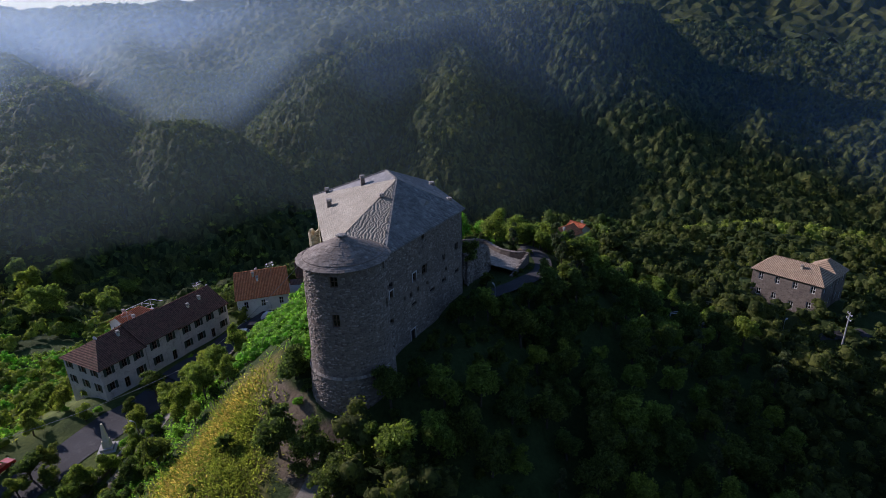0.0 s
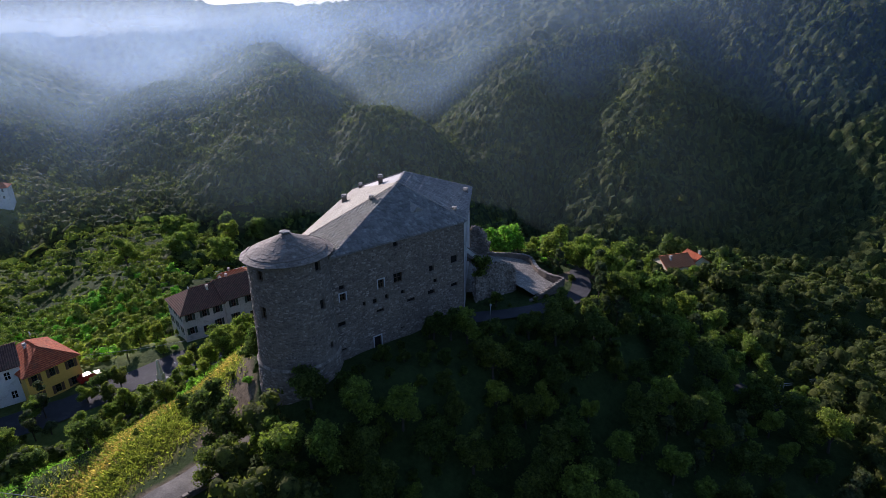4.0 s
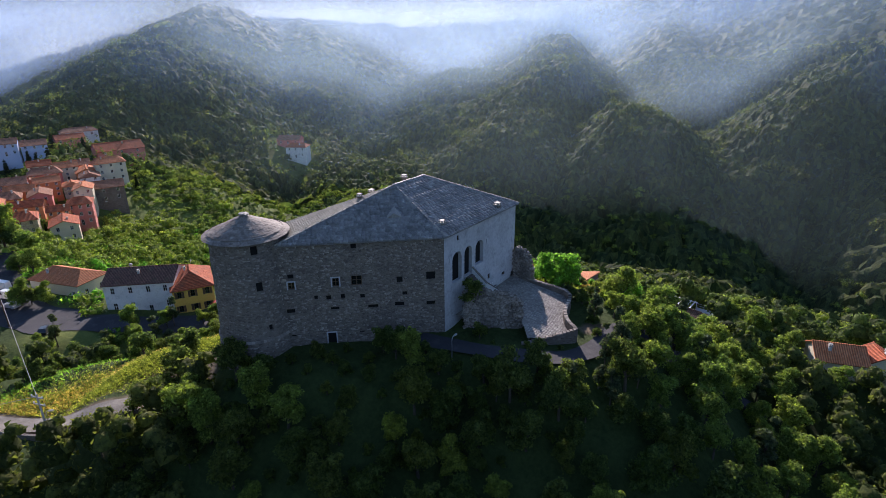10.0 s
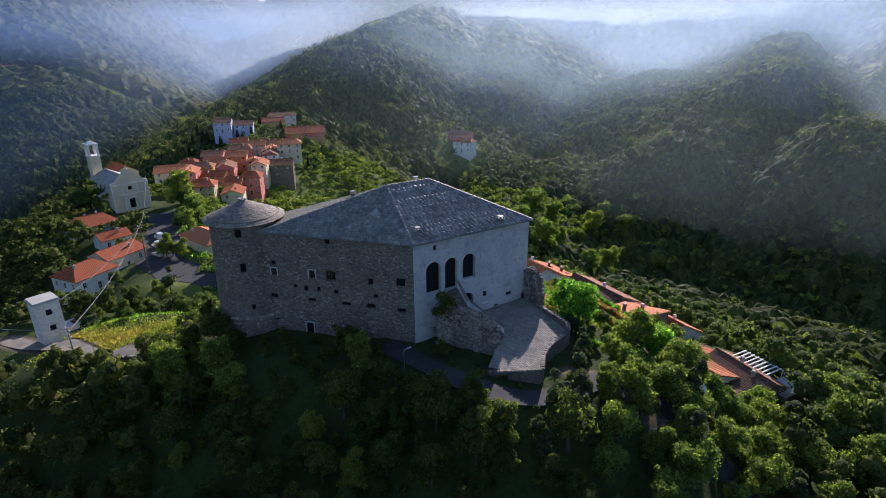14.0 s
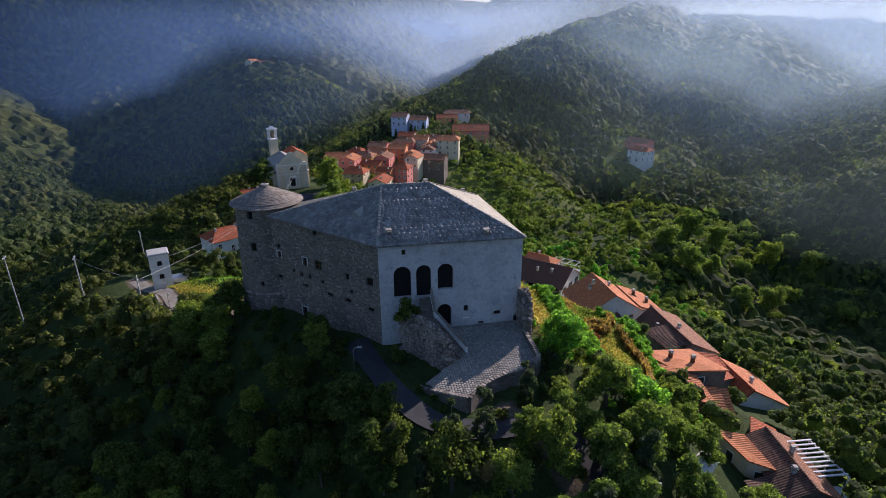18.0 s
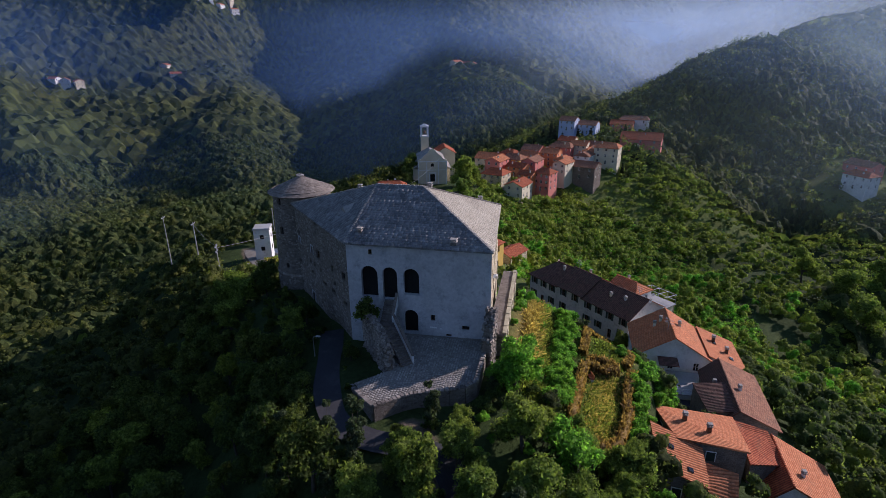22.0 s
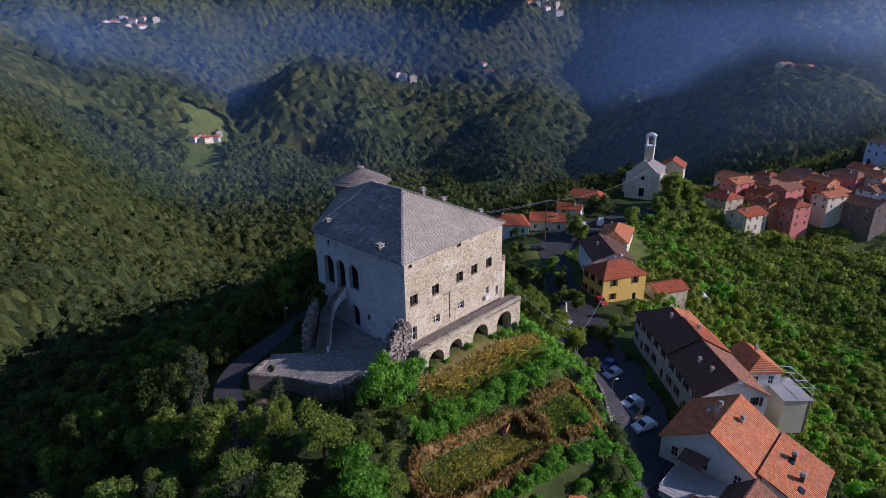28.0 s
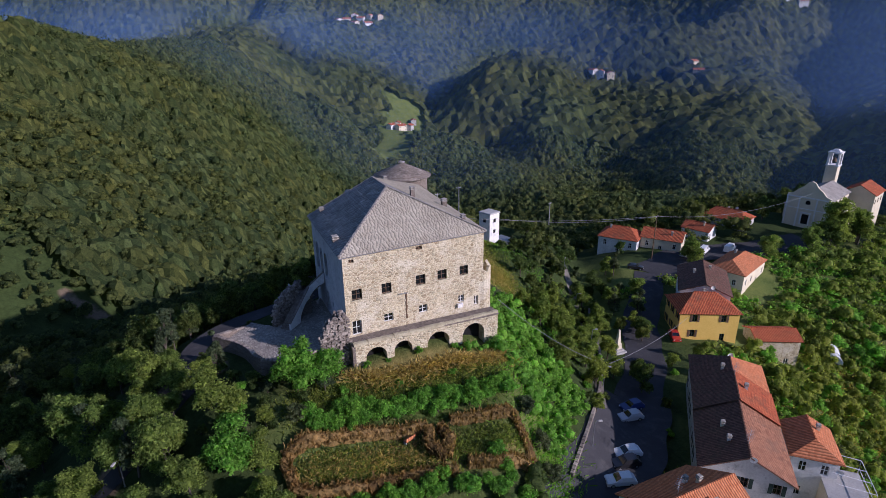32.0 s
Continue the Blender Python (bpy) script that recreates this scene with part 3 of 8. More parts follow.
# ---- sheets for haze and morning mist between the hills ----
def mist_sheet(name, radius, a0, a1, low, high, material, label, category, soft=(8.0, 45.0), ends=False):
    """A curved haze sheet between two bearings that thins out towards the tree tops and, for a bank, towards its ends.
    """
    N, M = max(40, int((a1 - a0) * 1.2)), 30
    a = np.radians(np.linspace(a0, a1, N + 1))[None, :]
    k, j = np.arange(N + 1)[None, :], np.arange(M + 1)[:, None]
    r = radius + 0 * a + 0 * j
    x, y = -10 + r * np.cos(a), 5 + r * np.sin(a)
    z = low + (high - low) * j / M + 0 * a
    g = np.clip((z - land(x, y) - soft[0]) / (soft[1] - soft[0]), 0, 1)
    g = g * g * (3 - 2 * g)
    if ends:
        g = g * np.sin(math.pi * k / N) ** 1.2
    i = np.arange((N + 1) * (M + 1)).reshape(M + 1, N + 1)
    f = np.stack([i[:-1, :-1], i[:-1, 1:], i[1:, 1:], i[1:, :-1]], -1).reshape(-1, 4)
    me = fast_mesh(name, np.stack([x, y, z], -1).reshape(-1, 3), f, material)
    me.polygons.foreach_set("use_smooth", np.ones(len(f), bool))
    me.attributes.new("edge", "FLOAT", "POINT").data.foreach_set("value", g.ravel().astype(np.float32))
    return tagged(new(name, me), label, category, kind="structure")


# Denser bluish shells further out imitate haze growing with distance.
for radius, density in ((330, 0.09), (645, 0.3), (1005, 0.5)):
    mist_sheet("mist", radius, 0, 360, -90, 210, mist_material("mist", density), "bluish tinted sheet standing in for distance haze over the valleys", "mist")
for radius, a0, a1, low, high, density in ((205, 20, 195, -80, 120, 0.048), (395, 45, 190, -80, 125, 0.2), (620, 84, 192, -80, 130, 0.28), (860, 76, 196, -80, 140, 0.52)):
    mist_sheet("fog_bank", radius, a0, a1, low, high, mist_material("fog", density, True, 0.45, (0.58, 0.79, 0.9) if radius < 500 else (0.71, 0.81, 0.84), (0.48, 0.67, 0.92), 0.25), "bright torn sheet standing in for morning fog above the valley", "fog", (5.0, 38.0), True)


# ---- walls with openings ----
def flat(o, du, n):
    """Maps (along, height, outwards) on a plane wall to the world."""
    o, du, n = np.array(o, float), np.array(du, float), np.array(n, float)

    def f(u, z, d):
        u, z, d = np.broadcast_arrays(np.asarray(u, float), np.asarray(z, float), np.asarray(d, float))
        return o + u[..., None] * du + d[..., None] * n + z[..., None] * np.array((0, 0, 1.0))
    return f


def wall_with_openings(f, u0, u1, z0, z1, openings, depth, material, step=3.0):
    """A wall face with real reveals. openings: (u0, u1, z0, z1, arched). Returns the wall's Builder."""
    b = Builder(material)
    us = sorted({u0, u1, *(round(u0 + (u1 - u0) * i / max(1, int((u1 - u0) / step)), 3) for i in range(max(1, int((u1 - u0) / step)))), *(v for o in openings for v in o[:2])})
    zs = sorted({z0, z1, *(v for o in openings for v in o[2:4])})

    def P(u, z, d=0.0):
        return tuple(f(u, z, d))
    for a, c in zip(us, us[1:]):
        for e, g in zip(zs, zs[1:]):
            mu, mz = (a + c) / 2, (e + g) / 2
            if not any(o[0] < mu < o[1] and o[2] < mz < o[3] for o in openings):
                b.add([P(a, e), P(c, e), P(c, g), P(a, g)], [(0, 1, 2, 3)])
    for a, c, e, g, arched in openings:
        if arched:
            r, m = (c - a) / 2, (a + c) / 2
            s = g - r
            arc = [(m - r * math.cos(k * math.pi / 12), s + r * math.sin(k * math.pi / 12)) for k in range(13)]
            for side, corner in ((arc[:7], (a, g)), (arc[6:], (c, g))):
                for p, q in zip(side, side[1:]):
                    b.add([P(*corner), P(*p), P(*q)], [(0, 1, 2)])
            outline = [(a, e)] + arc + [(c, e)]
        else:
            outline = [(a, e), (a, g), (c, g), (c, e)]
        for p, q in zip(outline, outline[1:] + outline[:1]):
            b.add([P(*p), P(*q), P(*q, -depth), P(*p, -depth)], [(0, 1, 2, 3)])
    return b


# Flat sheet closing an opening; DARK by default, its shade painted in.
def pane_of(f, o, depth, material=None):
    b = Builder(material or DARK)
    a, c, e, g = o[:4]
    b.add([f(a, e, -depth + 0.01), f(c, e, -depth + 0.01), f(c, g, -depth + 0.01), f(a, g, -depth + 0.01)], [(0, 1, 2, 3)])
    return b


def bar(b, f, u0, u1, z0, z1, d0, d1):
    c = [f(u, z, d) for d in (d0, d1) for z in (z0, z1) for u in (u0, u1)]
    b.add(c, [(0, 2, 3, 1), (4, 5, 7, 6), (0, 1, 5, 4), (2, 6, 7, 3), (0, 4, 6, 2), (1, 3, 7, 5)])


def window_in(parent, f, o, depth, frame_material=None, kind="window", bars=True, sill=None):
    """A window set in its opening: glass, frame with a cross of bars, and sill."""
    a, c, e, g = o[:4]
    w = part(kind, pane_of(f, o, depth, GLASS if frame_material else DARK), parent)
    if frame_material:
        b = Builder(frame_material)
        t = 0.09
        for r in ((a, a + t, e, g), (c - t, c, e, g), (a + t, c - t, e, e + t), (a + t, c - t, g - t, g)):
            bar(b, f, *r, -depth + 0.02, -depth + 0.09)
        if bars:
            m = (a + c) / 2
            bar(b, f, m - 0.04, m + 0.04, e + t, g - t, -depth + 0.02, -depth + 0.08)
            bar(b, f, a + t, m - 0.04, (e + g) / 2, (e + g) / 2 + 0.05, -depth + 0.02, -depth + 0.07)
            bar(b, f, m + 0.04, c - t, (e + g) / 2, (e + g) / 2 + 0.05, -depth + 0.02, -depth + 0.07)
        part("frame", b, w)
    if sill:
        b = Builder(sill)
        bar(b, f, a - 0.12, c + 0.12, e - 0.14, e, -depth * 0.5, 0.07)
        part("sill", b, w)
    return w


def surround(parent, f, o, material, t=0.16):
    b = Builder(material)
    a, c, e, g = o[:4]
    for r in ((a - t, a, e, g + t), (c, c + t, e, g + t), (a, c, g, g + t)):
        bar(b, f, *r, -0.05, 0.05)
    part("surround", b, parent)


def loose_stones(name, f, u0, u1, z0, z1, openings, count, size, proud, material, seed):
    """Stones that stand proud of a rubble wall, all of uneven shape, joined."""
    rng = np.random.default_rng(seed)
    u, z = rng.uniform(u0, u1, count), rng.uniform(z0, z1, count)
    a, b = size * rng.uniform(0.5, 1.5, count), size * rng.uniform(0.35, 0.75, count)
    keep = np.ones(count, bool)
    for o in openings:
        keep &= ~((u > o[0] - size - 0.1) & (u < o[1] + size + 0.1) & (z > o[2] - size) & (z < o[3] + size))
    u, z, a, b = u[keep], z[keep], a[keep], b[keep]
    n = len(u)
    d = rng.uniform(0.35, 1.0, n) * proud
    su, sz = np.array((-1, 1, 1, -1.0)), np.array((-1, -1, 1, 1.0))
    j = rng.uniform(0.72, 1.12, (n, 4, 2))
    back = f(u[:, None] + a[:, None] * su * j[..., 0], z[:, None] + b[:, None] * sz * j[..., 1], np.full((n, 4), -0.03))
    front = f(u[:, None] + 0.8 * a[:, None] * su * j[..., 0], z[:, None] + 0.8 * b[:, None] * sz * j[..., 1], np.repeat(d[:, None], 4, 1) * rng.uniform(0.7, 1.1, (n, 4)))
    v = np.concatenate([back, front], 1).reshape(-1, 3)
    base = np.arange(n)[:, None, None] * 8
    q = np.array([(4, 5, 6, 7), (0, 1, 5, 4), (1, 2, 6, 5), (2, 3, 7, 6), (3, 0, 4, 7)])
    return fast_mesh(name, v, (base + q).reshape(-1, 4), material)


def slates(name, p0, p1, up_pts, row, width, thick, material, seed, lift=0.0, ragged=0.1, wild=1.0, tilt=1.0):
    """Overlapping stone slates on one roof slope. p0, p1: its eave; up_pts: the other corners of the slope, in order from p1 back to p0."""
    rng = np.random.default_rng(seed)
    p0, p1 = np.array(p0, float), np.array(p1, float)
    poly = [p0, p1] + [np.array(p, float) for p in up_pts]
    ex = (p1 - p0) / np.linalg.norm(p1 - p0)
    far = max(poly, key=lambda p: np.linalg.norm(np.cross(p - p0, ex)))
    nrm = np.cross(ex, far - p0)
    nrm /= np.linalg.norm(nrm)
    if nrm[2] < 0:
        nrm = -nrm
    ey = np.cross(nrm, ex)
    if (far - p0) @ ey < 0:
        ey = -ey
    pl = np.array([((p - p0) @ ex, (p - p0) @ ey) for p in poly])
    V = []
    y = -0.12
    while y < pl[:, 1].max():
        r = row * rng.uniform(0.9, 1.1)
        tr = thick * rng.uniform(0.7, 1.25)
        yc = max(y + r * 0.5, 0.01)
        xs = []
        for (ax, ay), (bx, by) in zip(pl, np.roll(pl, -1, 0)):
            if (ay <= yc) != (by <= yc):
                xs.append(ax + (yc - ay) / (by - ay) * (bx - ax))
        if len(xs) >= 2:
            x, end = min(xs) - rng.uniform(0, ragged), max(xs) + rng.uniform(0, ragged)
            while x < end - 0.08:
                w = min(width * rng.uniform(0.6, 1.5), end - x)
                g, dy, t = 0.015 * wild, wild * rng.uniform(-0.04, 0.04), tr * rng.uniform(0.9, 1.1)
                yy = y + dy
                c = [(x + g, yy), (x + w - g, yy + wild * rng.uniform(-0.03, 0.03)), (x + w - g, yy + r * 1.25), (x + g, yy + r * 1.25)]
                lo = [0.03 * tilt, 0.03 * tilt, -0.02 * tilt, -0.02 * tilt]
                V.append([p0 + ex * q[0] + ey * q[1] + nrm * (lift + k) for q, k in zip(c, lo)] + [p0 + ex * q[0] + ey * q[1] + nrm * (lift + k + t) for q, k in zip(c, lo)])
                x += w
        y += r
    V = np.array(V)
    n = len(V)
    q = np.array([(4, 5, 6, 7), (0, 1, 5, 4), (1, 2, 6, 5), (3, 0, 4, 7)])
    return fast_mesh(name, V.reshape(-1, 3), (np.arange(n)[:, None, None] * 8 + q).reshape(-1, 4), material)


# ---- castle ----
castle = thing("castle", "old stone castle with round tower and grey slate roofs", "castle", pose(0, 0, 0))
TOWER = np.array((-20.5, -15.5))
dS = np.array((-20.1, -1.4, 0)) / math.hypot(20.1, 1.4)
dN = np.array((-15.3, -14.7, 0)) / math.hypot(15.3, 14.7)
west = flat((-0.35, 0, 0), (0, 1, 0), (1, 0, 0))
south = flat((-0.35, 18.6, 0), dS, (dS[1], -dS[0], 0))
north = flat((-0.38, 0.1, 0), dN, (-dN[1], dN[0], 0))
east = flat((-20.45, 17.2, 0), np.array((-2.0, -28, 0)) / math.hypot(2, 28), (-1, 0.07, 0))

W_OPEN = [(1.84, 4.07, 9.3, 13.65, True), (4.73, 6.68, 9.2, 13.65, True), (7.51, 9.58, 10.04, 13.65, True), (7.42, 9.32, 4.6, 7.9, True),
          (10.98, 11.57, 6.58, 7.46, False), (15.11, 16.08, 5.71, 6.26, False), (13.0, 13.74, 4.5, 4.85, False), (2.95, 3.46, 15.2, 15.95, False)]
S_OPEN = [(0.95, 2.3, 10.6, 12.0, False), (4.95, 6.3, 10.6, 12.0, False), (9.8, 11.2, 10.75, 12.15, False), (13.0, 14.4, 10.8, 12.2, False), (16.4, 17.75, 10.8, 12.15, False),
          (0.85, 1.5, 15.65, 16.1, False), (9.9, 10.85, 15.7, 16.2, False), (0.75, 2.0, 5.7, 7.7, False), (5.1, 6.4, 6.5, 7.65, False), (10.15, 11.4, 6.55, 7.7, False), (16.2, 17.1, 6.7, 7.8, False), (18.75, 19.45, 5.75, 7.15, False)]
N_OPEN = [(19.65, 20.4, 12.0, 12.6, False), (19.6, 20.45, 10.45, 11.5, False), (13.9, 14.8, 10.5, 11.75, False), (10.95, 12.35, 10.5, 11.9, False), (5.6, 6.4, 10.5, 11.4, False), (1.25, 2.45, 10.7, 11.85, False),
          (16.8, 17.3, 8.8, 9.4, False), (15.1, 15.75, 8.6, 9.3, False), (13.3, 13.85, 8.7, 9.4, False), (10.7, 11.3, 8.6, 9.2, False), (5.05, 5.7, 8.6, 9.2, False), (1.3, 2.5, 6.95, 7.55, False),
          (19.9, 21.0, 7.0, 7.65, False), (14.15, 15.3, 7.1, 7.55, False), (9.0, 10.35, 7.05, 7.55, False), (5.5, 6.75, 7.05, 7.7, False), (14.85, 15.95, 1.9, 3.75, False),
          (20.1, 20.95, 3.45, 3.8, False), (10.95, 11.65, 3.4, 3.7, False), (11.4, 12.1, 15.65, 16.35, False)]

w_wall = part("wall", wall_with_openings(west, 0.0, 18.75, -2, 16.55, W_OPEN, 0.6, PLASTER_OLD), castle, "weathered pale plaster wall with a loggia of arches")
# Sunward walls take the sunlit stone tone, north wall and tower the dark one.
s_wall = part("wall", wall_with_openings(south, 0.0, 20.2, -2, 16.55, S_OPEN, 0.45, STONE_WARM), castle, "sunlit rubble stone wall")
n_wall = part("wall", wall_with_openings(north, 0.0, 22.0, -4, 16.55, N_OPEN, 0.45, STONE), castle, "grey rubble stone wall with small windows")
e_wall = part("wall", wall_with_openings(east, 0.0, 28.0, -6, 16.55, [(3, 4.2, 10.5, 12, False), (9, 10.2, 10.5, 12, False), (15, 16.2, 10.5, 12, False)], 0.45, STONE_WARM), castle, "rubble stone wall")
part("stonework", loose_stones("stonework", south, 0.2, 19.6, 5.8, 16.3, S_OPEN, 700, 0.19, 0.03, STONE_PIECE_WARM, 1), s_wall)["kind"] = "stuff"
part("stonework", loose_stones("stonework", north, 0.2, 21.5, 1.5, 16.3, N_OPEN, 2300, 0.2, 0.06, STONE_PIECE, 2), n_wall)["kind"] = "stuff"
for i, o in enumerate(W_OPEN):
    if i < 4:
        win = part("arch", pane_of(west, o, 0.6), w_wall, "near-black pane painted as the shade inside an arch")
    else:
        window_in(w_wall, west, o, 0.25, BROWN_WOOD, bars=False)
for i, o in enumerate(S_OPEN):
    fr = BROWN_WOOD if i < 7 else WHITE
    win = window_in(s_wall, south, o, 0.3, fr, "door" if i == 7 else "window", sill=STONE_PIECE_WARM if i < 5 else None)
for i, o in enumerate(N_OPEN):
    win = window_in(n_wall, north, o, 0.3, BROWN_WOOD if i in (1, 2, 3) else None, "door" if i == 16 else "window")
    if i in (1, 2, 16):
        surround(win, north, o, PLASTER_OLD)
for o in ((3, 4.2, 10.5, 12), (9, 10.2, 10.5, 12), (15, 16.2, 10.5, 12)):
    window_in(e_wall, east, o, 0.3, BROWN_WOOD)

# plinth, iron ties and scars on the plaster
b = Builder(PLASTER_OLD)
for u in (1.2, 10.4, 17.9):
    b = Builder(STEEL)
    bar(b, west, u - 0.03, u + 0.03, 12.6, 13.3, 0.0, 0.05)
    part("wall_tie", b, w_wall)
b = Builder(WHITE)
bar(b, west, 10.9, 11.8, 5.55, 5.72, 0.0, 0.04)
bar(b, west, 12.2, 12.5, 5.45, 5.6, 0.0, 0.04)
part("plaque", b, w_wall, "small white wall plaque")
b = Builder(BROWN_WOOD)
for i in range(12):
    z = 6.3 + i * 0.32
    bar(b, south, 8.3 - 0.07 - 0.05 * math.sin(i * 2.1), 8.3 + 0.1 + 0.05 * math.cos(i * 1.3), z, z + 0.33, 0.02, 0.07)
part("vine_stem", b, s_wall, "dead climbing vine on the wall")
b = Builder(STEEL)
bar(b, south, 7.2, 8.5, 10.1, 10.14, 0.02, 0.35)
part("bracket", b, s_wall)
b = Builder(WHITE)
bar(b, south, 15.95, 16.75, 6.1, 6.65, 0.02, 0.4)
part("air_conditioner", b, s_wall, "white air conditioning box under a window")

# main roof
EV = 16.75
eNW, eSW, eSE, eTE, eTN = Vector((0.05, -0.05, EV)), Vector((0.05, 19.0, EV)), Vector((-20.7, 17.55, EV)), Vector((-22.0, -11.0, EV)), Vector((-15.6, -15.0, EV))
rN, rS = Vector((-9.83, 1.42, 21.95)), Vector((-9.88, 8.0, 21.95))
b = Builder(SLATE)
dz = Vector((0, 0, 0.22))
ring = [eNW, eSW, eSE, eTE, eTN]
b.add([*ring, rN, rS, *[p - dz for p in ring]], [(0, 1, 6, 5), (1, 2, 6), (2, 3, 5, 6), (3, 4, 5), (4, 0, 5), (7, 11, 10, 9, 8), (0, 7, 8, 1), (1, 8, 9, 2), (2, 9, 10, 3), (3, 10, 11, 4), (4, 11, 7, 0)])
roof = part("roof", b, castle, "grey stone slate hipped roof")
# South and east slopes get the sunlit slate tone, west and north the dark.
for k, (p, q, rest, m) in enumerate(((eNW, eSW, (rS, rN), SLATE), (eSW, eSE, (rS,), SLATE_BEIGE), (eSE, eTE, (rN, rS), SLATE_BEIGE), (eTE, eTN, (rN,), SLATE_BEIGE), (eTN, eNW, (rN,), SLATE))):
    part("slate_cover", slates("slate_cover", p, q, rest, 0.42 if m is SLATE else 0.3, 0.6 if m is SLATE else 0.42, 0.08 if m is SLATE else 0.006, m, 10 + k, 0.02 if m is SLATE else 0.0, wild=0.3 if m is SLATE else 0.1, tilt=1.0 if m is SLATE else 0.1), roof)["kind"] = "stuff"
b = Builder(SLATE_WARM)
rng = random.Random(5)
for p, q in ((rN, rS), (rN, eNW), (rS, eSW), (rS, eSE), (rN, eTN)):
    n = int((q - p).length / 0.55)
    d = (q - p) / n
    turn = d.to_track_quat("X", "Z").to_matrix().to_4x4()
    for i in range(n):
        c = p + d * (i + 0.5) + Vector((rng.uniform(-0.02, 0.02), rng.uniform(-0.02, 0.02), 0.09))
        b = Builder(SLATE_WARM)
        b.box(-0.26, 0.26, -0.17, 0.17, -0.04, 0.05, Matrix.Translation(c) @ turn @ pose(0, 0, 0, rng.uniform(-6, 6), rng.uniform(-4, 4), rng.uniform(-5, 5)), 0.03)
        part("ridge_slab", b, roof)


def chimney(parent, x, y, z0, z1, w=0.6, material=None, turn=0.0):
    m = pose(x, y, 0, 0, 0, turn)
    b = Builder(material or STONE)
    b.box(-w / 2, w / 2, -w / 2, w / 2, z0, z1 - 0.25, m, 0.02)
    c = part("chimney", b, parent)
    b = Builder(SLATE_WARM)
    b.box(-w / 2 - 0.1, w / 2 + 0.1, -w / 2 - 0.1, w / 2 + 0.1, z1 - 0.24, z1 - 0.14, m, 0.03)
    for sx, sy in ((-1, -1), (1, -1), (1, 1), (-1, 1)):
        cx, cy = sx * (w / 2 - 0.08), sy * (w / 2 - 0.08)
        b.box(cx - 0.06, cx + 0.06, cy - 0.06, cy + 0.06, z1 - 0.14, z1 + 0.08, m)
    b.box(-w / 2 - 0.08, w / 2 + 0.08, -w / 2 - 0.08, w / 2 + 0.08, z1 + 0.08, z1 + 0.17, m, 0.06)
    part("chimney_cap", b, c)
    return c


for x, y, z, w in ((-0.75, 13.96, 17.75, 0.75), (-1.75, 1.5, 18.15, 0.6), (-13.7, 8.0, 21.4, 0.6), (-12.95, -2.3, 20.9, 0.5), (-18.6, 14.6, 18.4, 0.55), (-19.3, 6.5, 18.6, 0.7)):
    chimney(roof, x, y, z - 1.7, z, w)
# dormer on the north slope
b = Builder(STONE)
dm = pose(-7.3, -1.75, 0, 0, 0, 43.9)
b.box(-0.75, 0.75, -0.9, 0.9, 17.6, 19.0, dm)
dorm = part("dormer", b, roof, "small dormer with a slate lid")
b = Builder(SLATE_WARM)
b.add([dm @ Vector(p) for p in ((-0.95, -1.15, 18.85), (0.95, -1.15, 18.85), (0.95, 1.3, 19.5), (-0.95, 1.3, 19.5), (0, -1.15, 19.45), (0, 1.3, 20.0))], [(0, 4, 5, 3), (4, 1, 2, 5), (0, 1, 4), (2, 3, 5)])
part("lid", b, dorm)
b = Builder(DARK)
b.box(-0.45, 0.45, -0.93, -0.9, 18.2, 18.8, dm)
part("window", b, dorm)

# round tower
def tower_radius(z):
    return np.where(z > 4.4, 4.95 - 0.022 * (z - 4.4), 5.1 + 0.07 * (4.4 - z))


def tower_map(u, z, d):
    u, z, d = np.broadcast_arrays(np.asarray(u, float), np.asarray(z, float), np.asarray(d, float))
    r = tower_radius(z) + d
    a = u / 4.9
    return np.stack([TOWER[0] + r * np.cos(a), TOWER[1] + r * np.sin(a), z], -1)


A = radians(1) * 4.9
T_OPEN = [(-118.5 * A, -107.5 * A, 15.7, 17.0, False), (-120 * A, -109.5 * A, 10.9, 12.5, False), (-30.5 * A, -20 * A, 16.1, 17.3, False), (-29.5 * A, -19.5 * A, 11.2, 12.5, False), (-73 * A, -67 * A, 3.7, 4.2, False), (-19 * A, -13 * A, 5.6, 6.4, False), (-178 * A, -169 * A, 12, 13.2, False)]
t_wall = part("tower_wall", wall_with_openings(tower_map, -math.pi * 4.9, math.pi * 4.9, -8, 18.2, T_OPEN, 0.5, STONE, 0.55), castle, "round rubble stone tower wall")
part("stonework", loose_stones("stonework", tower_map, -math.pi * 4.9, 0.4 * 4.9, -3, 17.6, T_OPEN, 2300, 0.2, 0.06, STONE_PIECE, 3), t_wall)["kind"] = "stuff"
for i, o in enumerate(T_OPEN):
    window_in(t_wall, tower_map, o, 0.35, BROWN_WOOD if i in (0, 1) else None)
b = Builder(STONE_PIECE)
for k in range(90):
    a0, a1 = (k - 0.47) * math.tau / 90 * 4.9, (k + 0.47) * math.tau / 90 * 4.9
    bar(b, tower_map, a0, a1, 4.25, 4.55, -0.05, 0.14)
part("string_course", b, t_wall, "projecting stone ring")
b = Builder(SLATE)
N = 40
CZ, CR, CT = 17.75, 5.3, 20.15
b.add([(TOWER[0] + CR * math.cos(k * math.tau / N), TOWER[1] + CR * math.sin(k * math.tau / N), CZ) for k in range(N)] + [(*TOWER, CT), (*TOWER, CZ - 0.25)], [(k, (k + 1) % N, N) for k in range(N)] + [((k + 1) % N, k, N + 1) for k in range(N)])
t_roof = part("tower_roof", b, castle, "low cone of grey stone slates")
rng = random.Random(8)
b, b2 = Builder(SLATE_BROWN), Builder(SLATE_WARM)
rows = 17
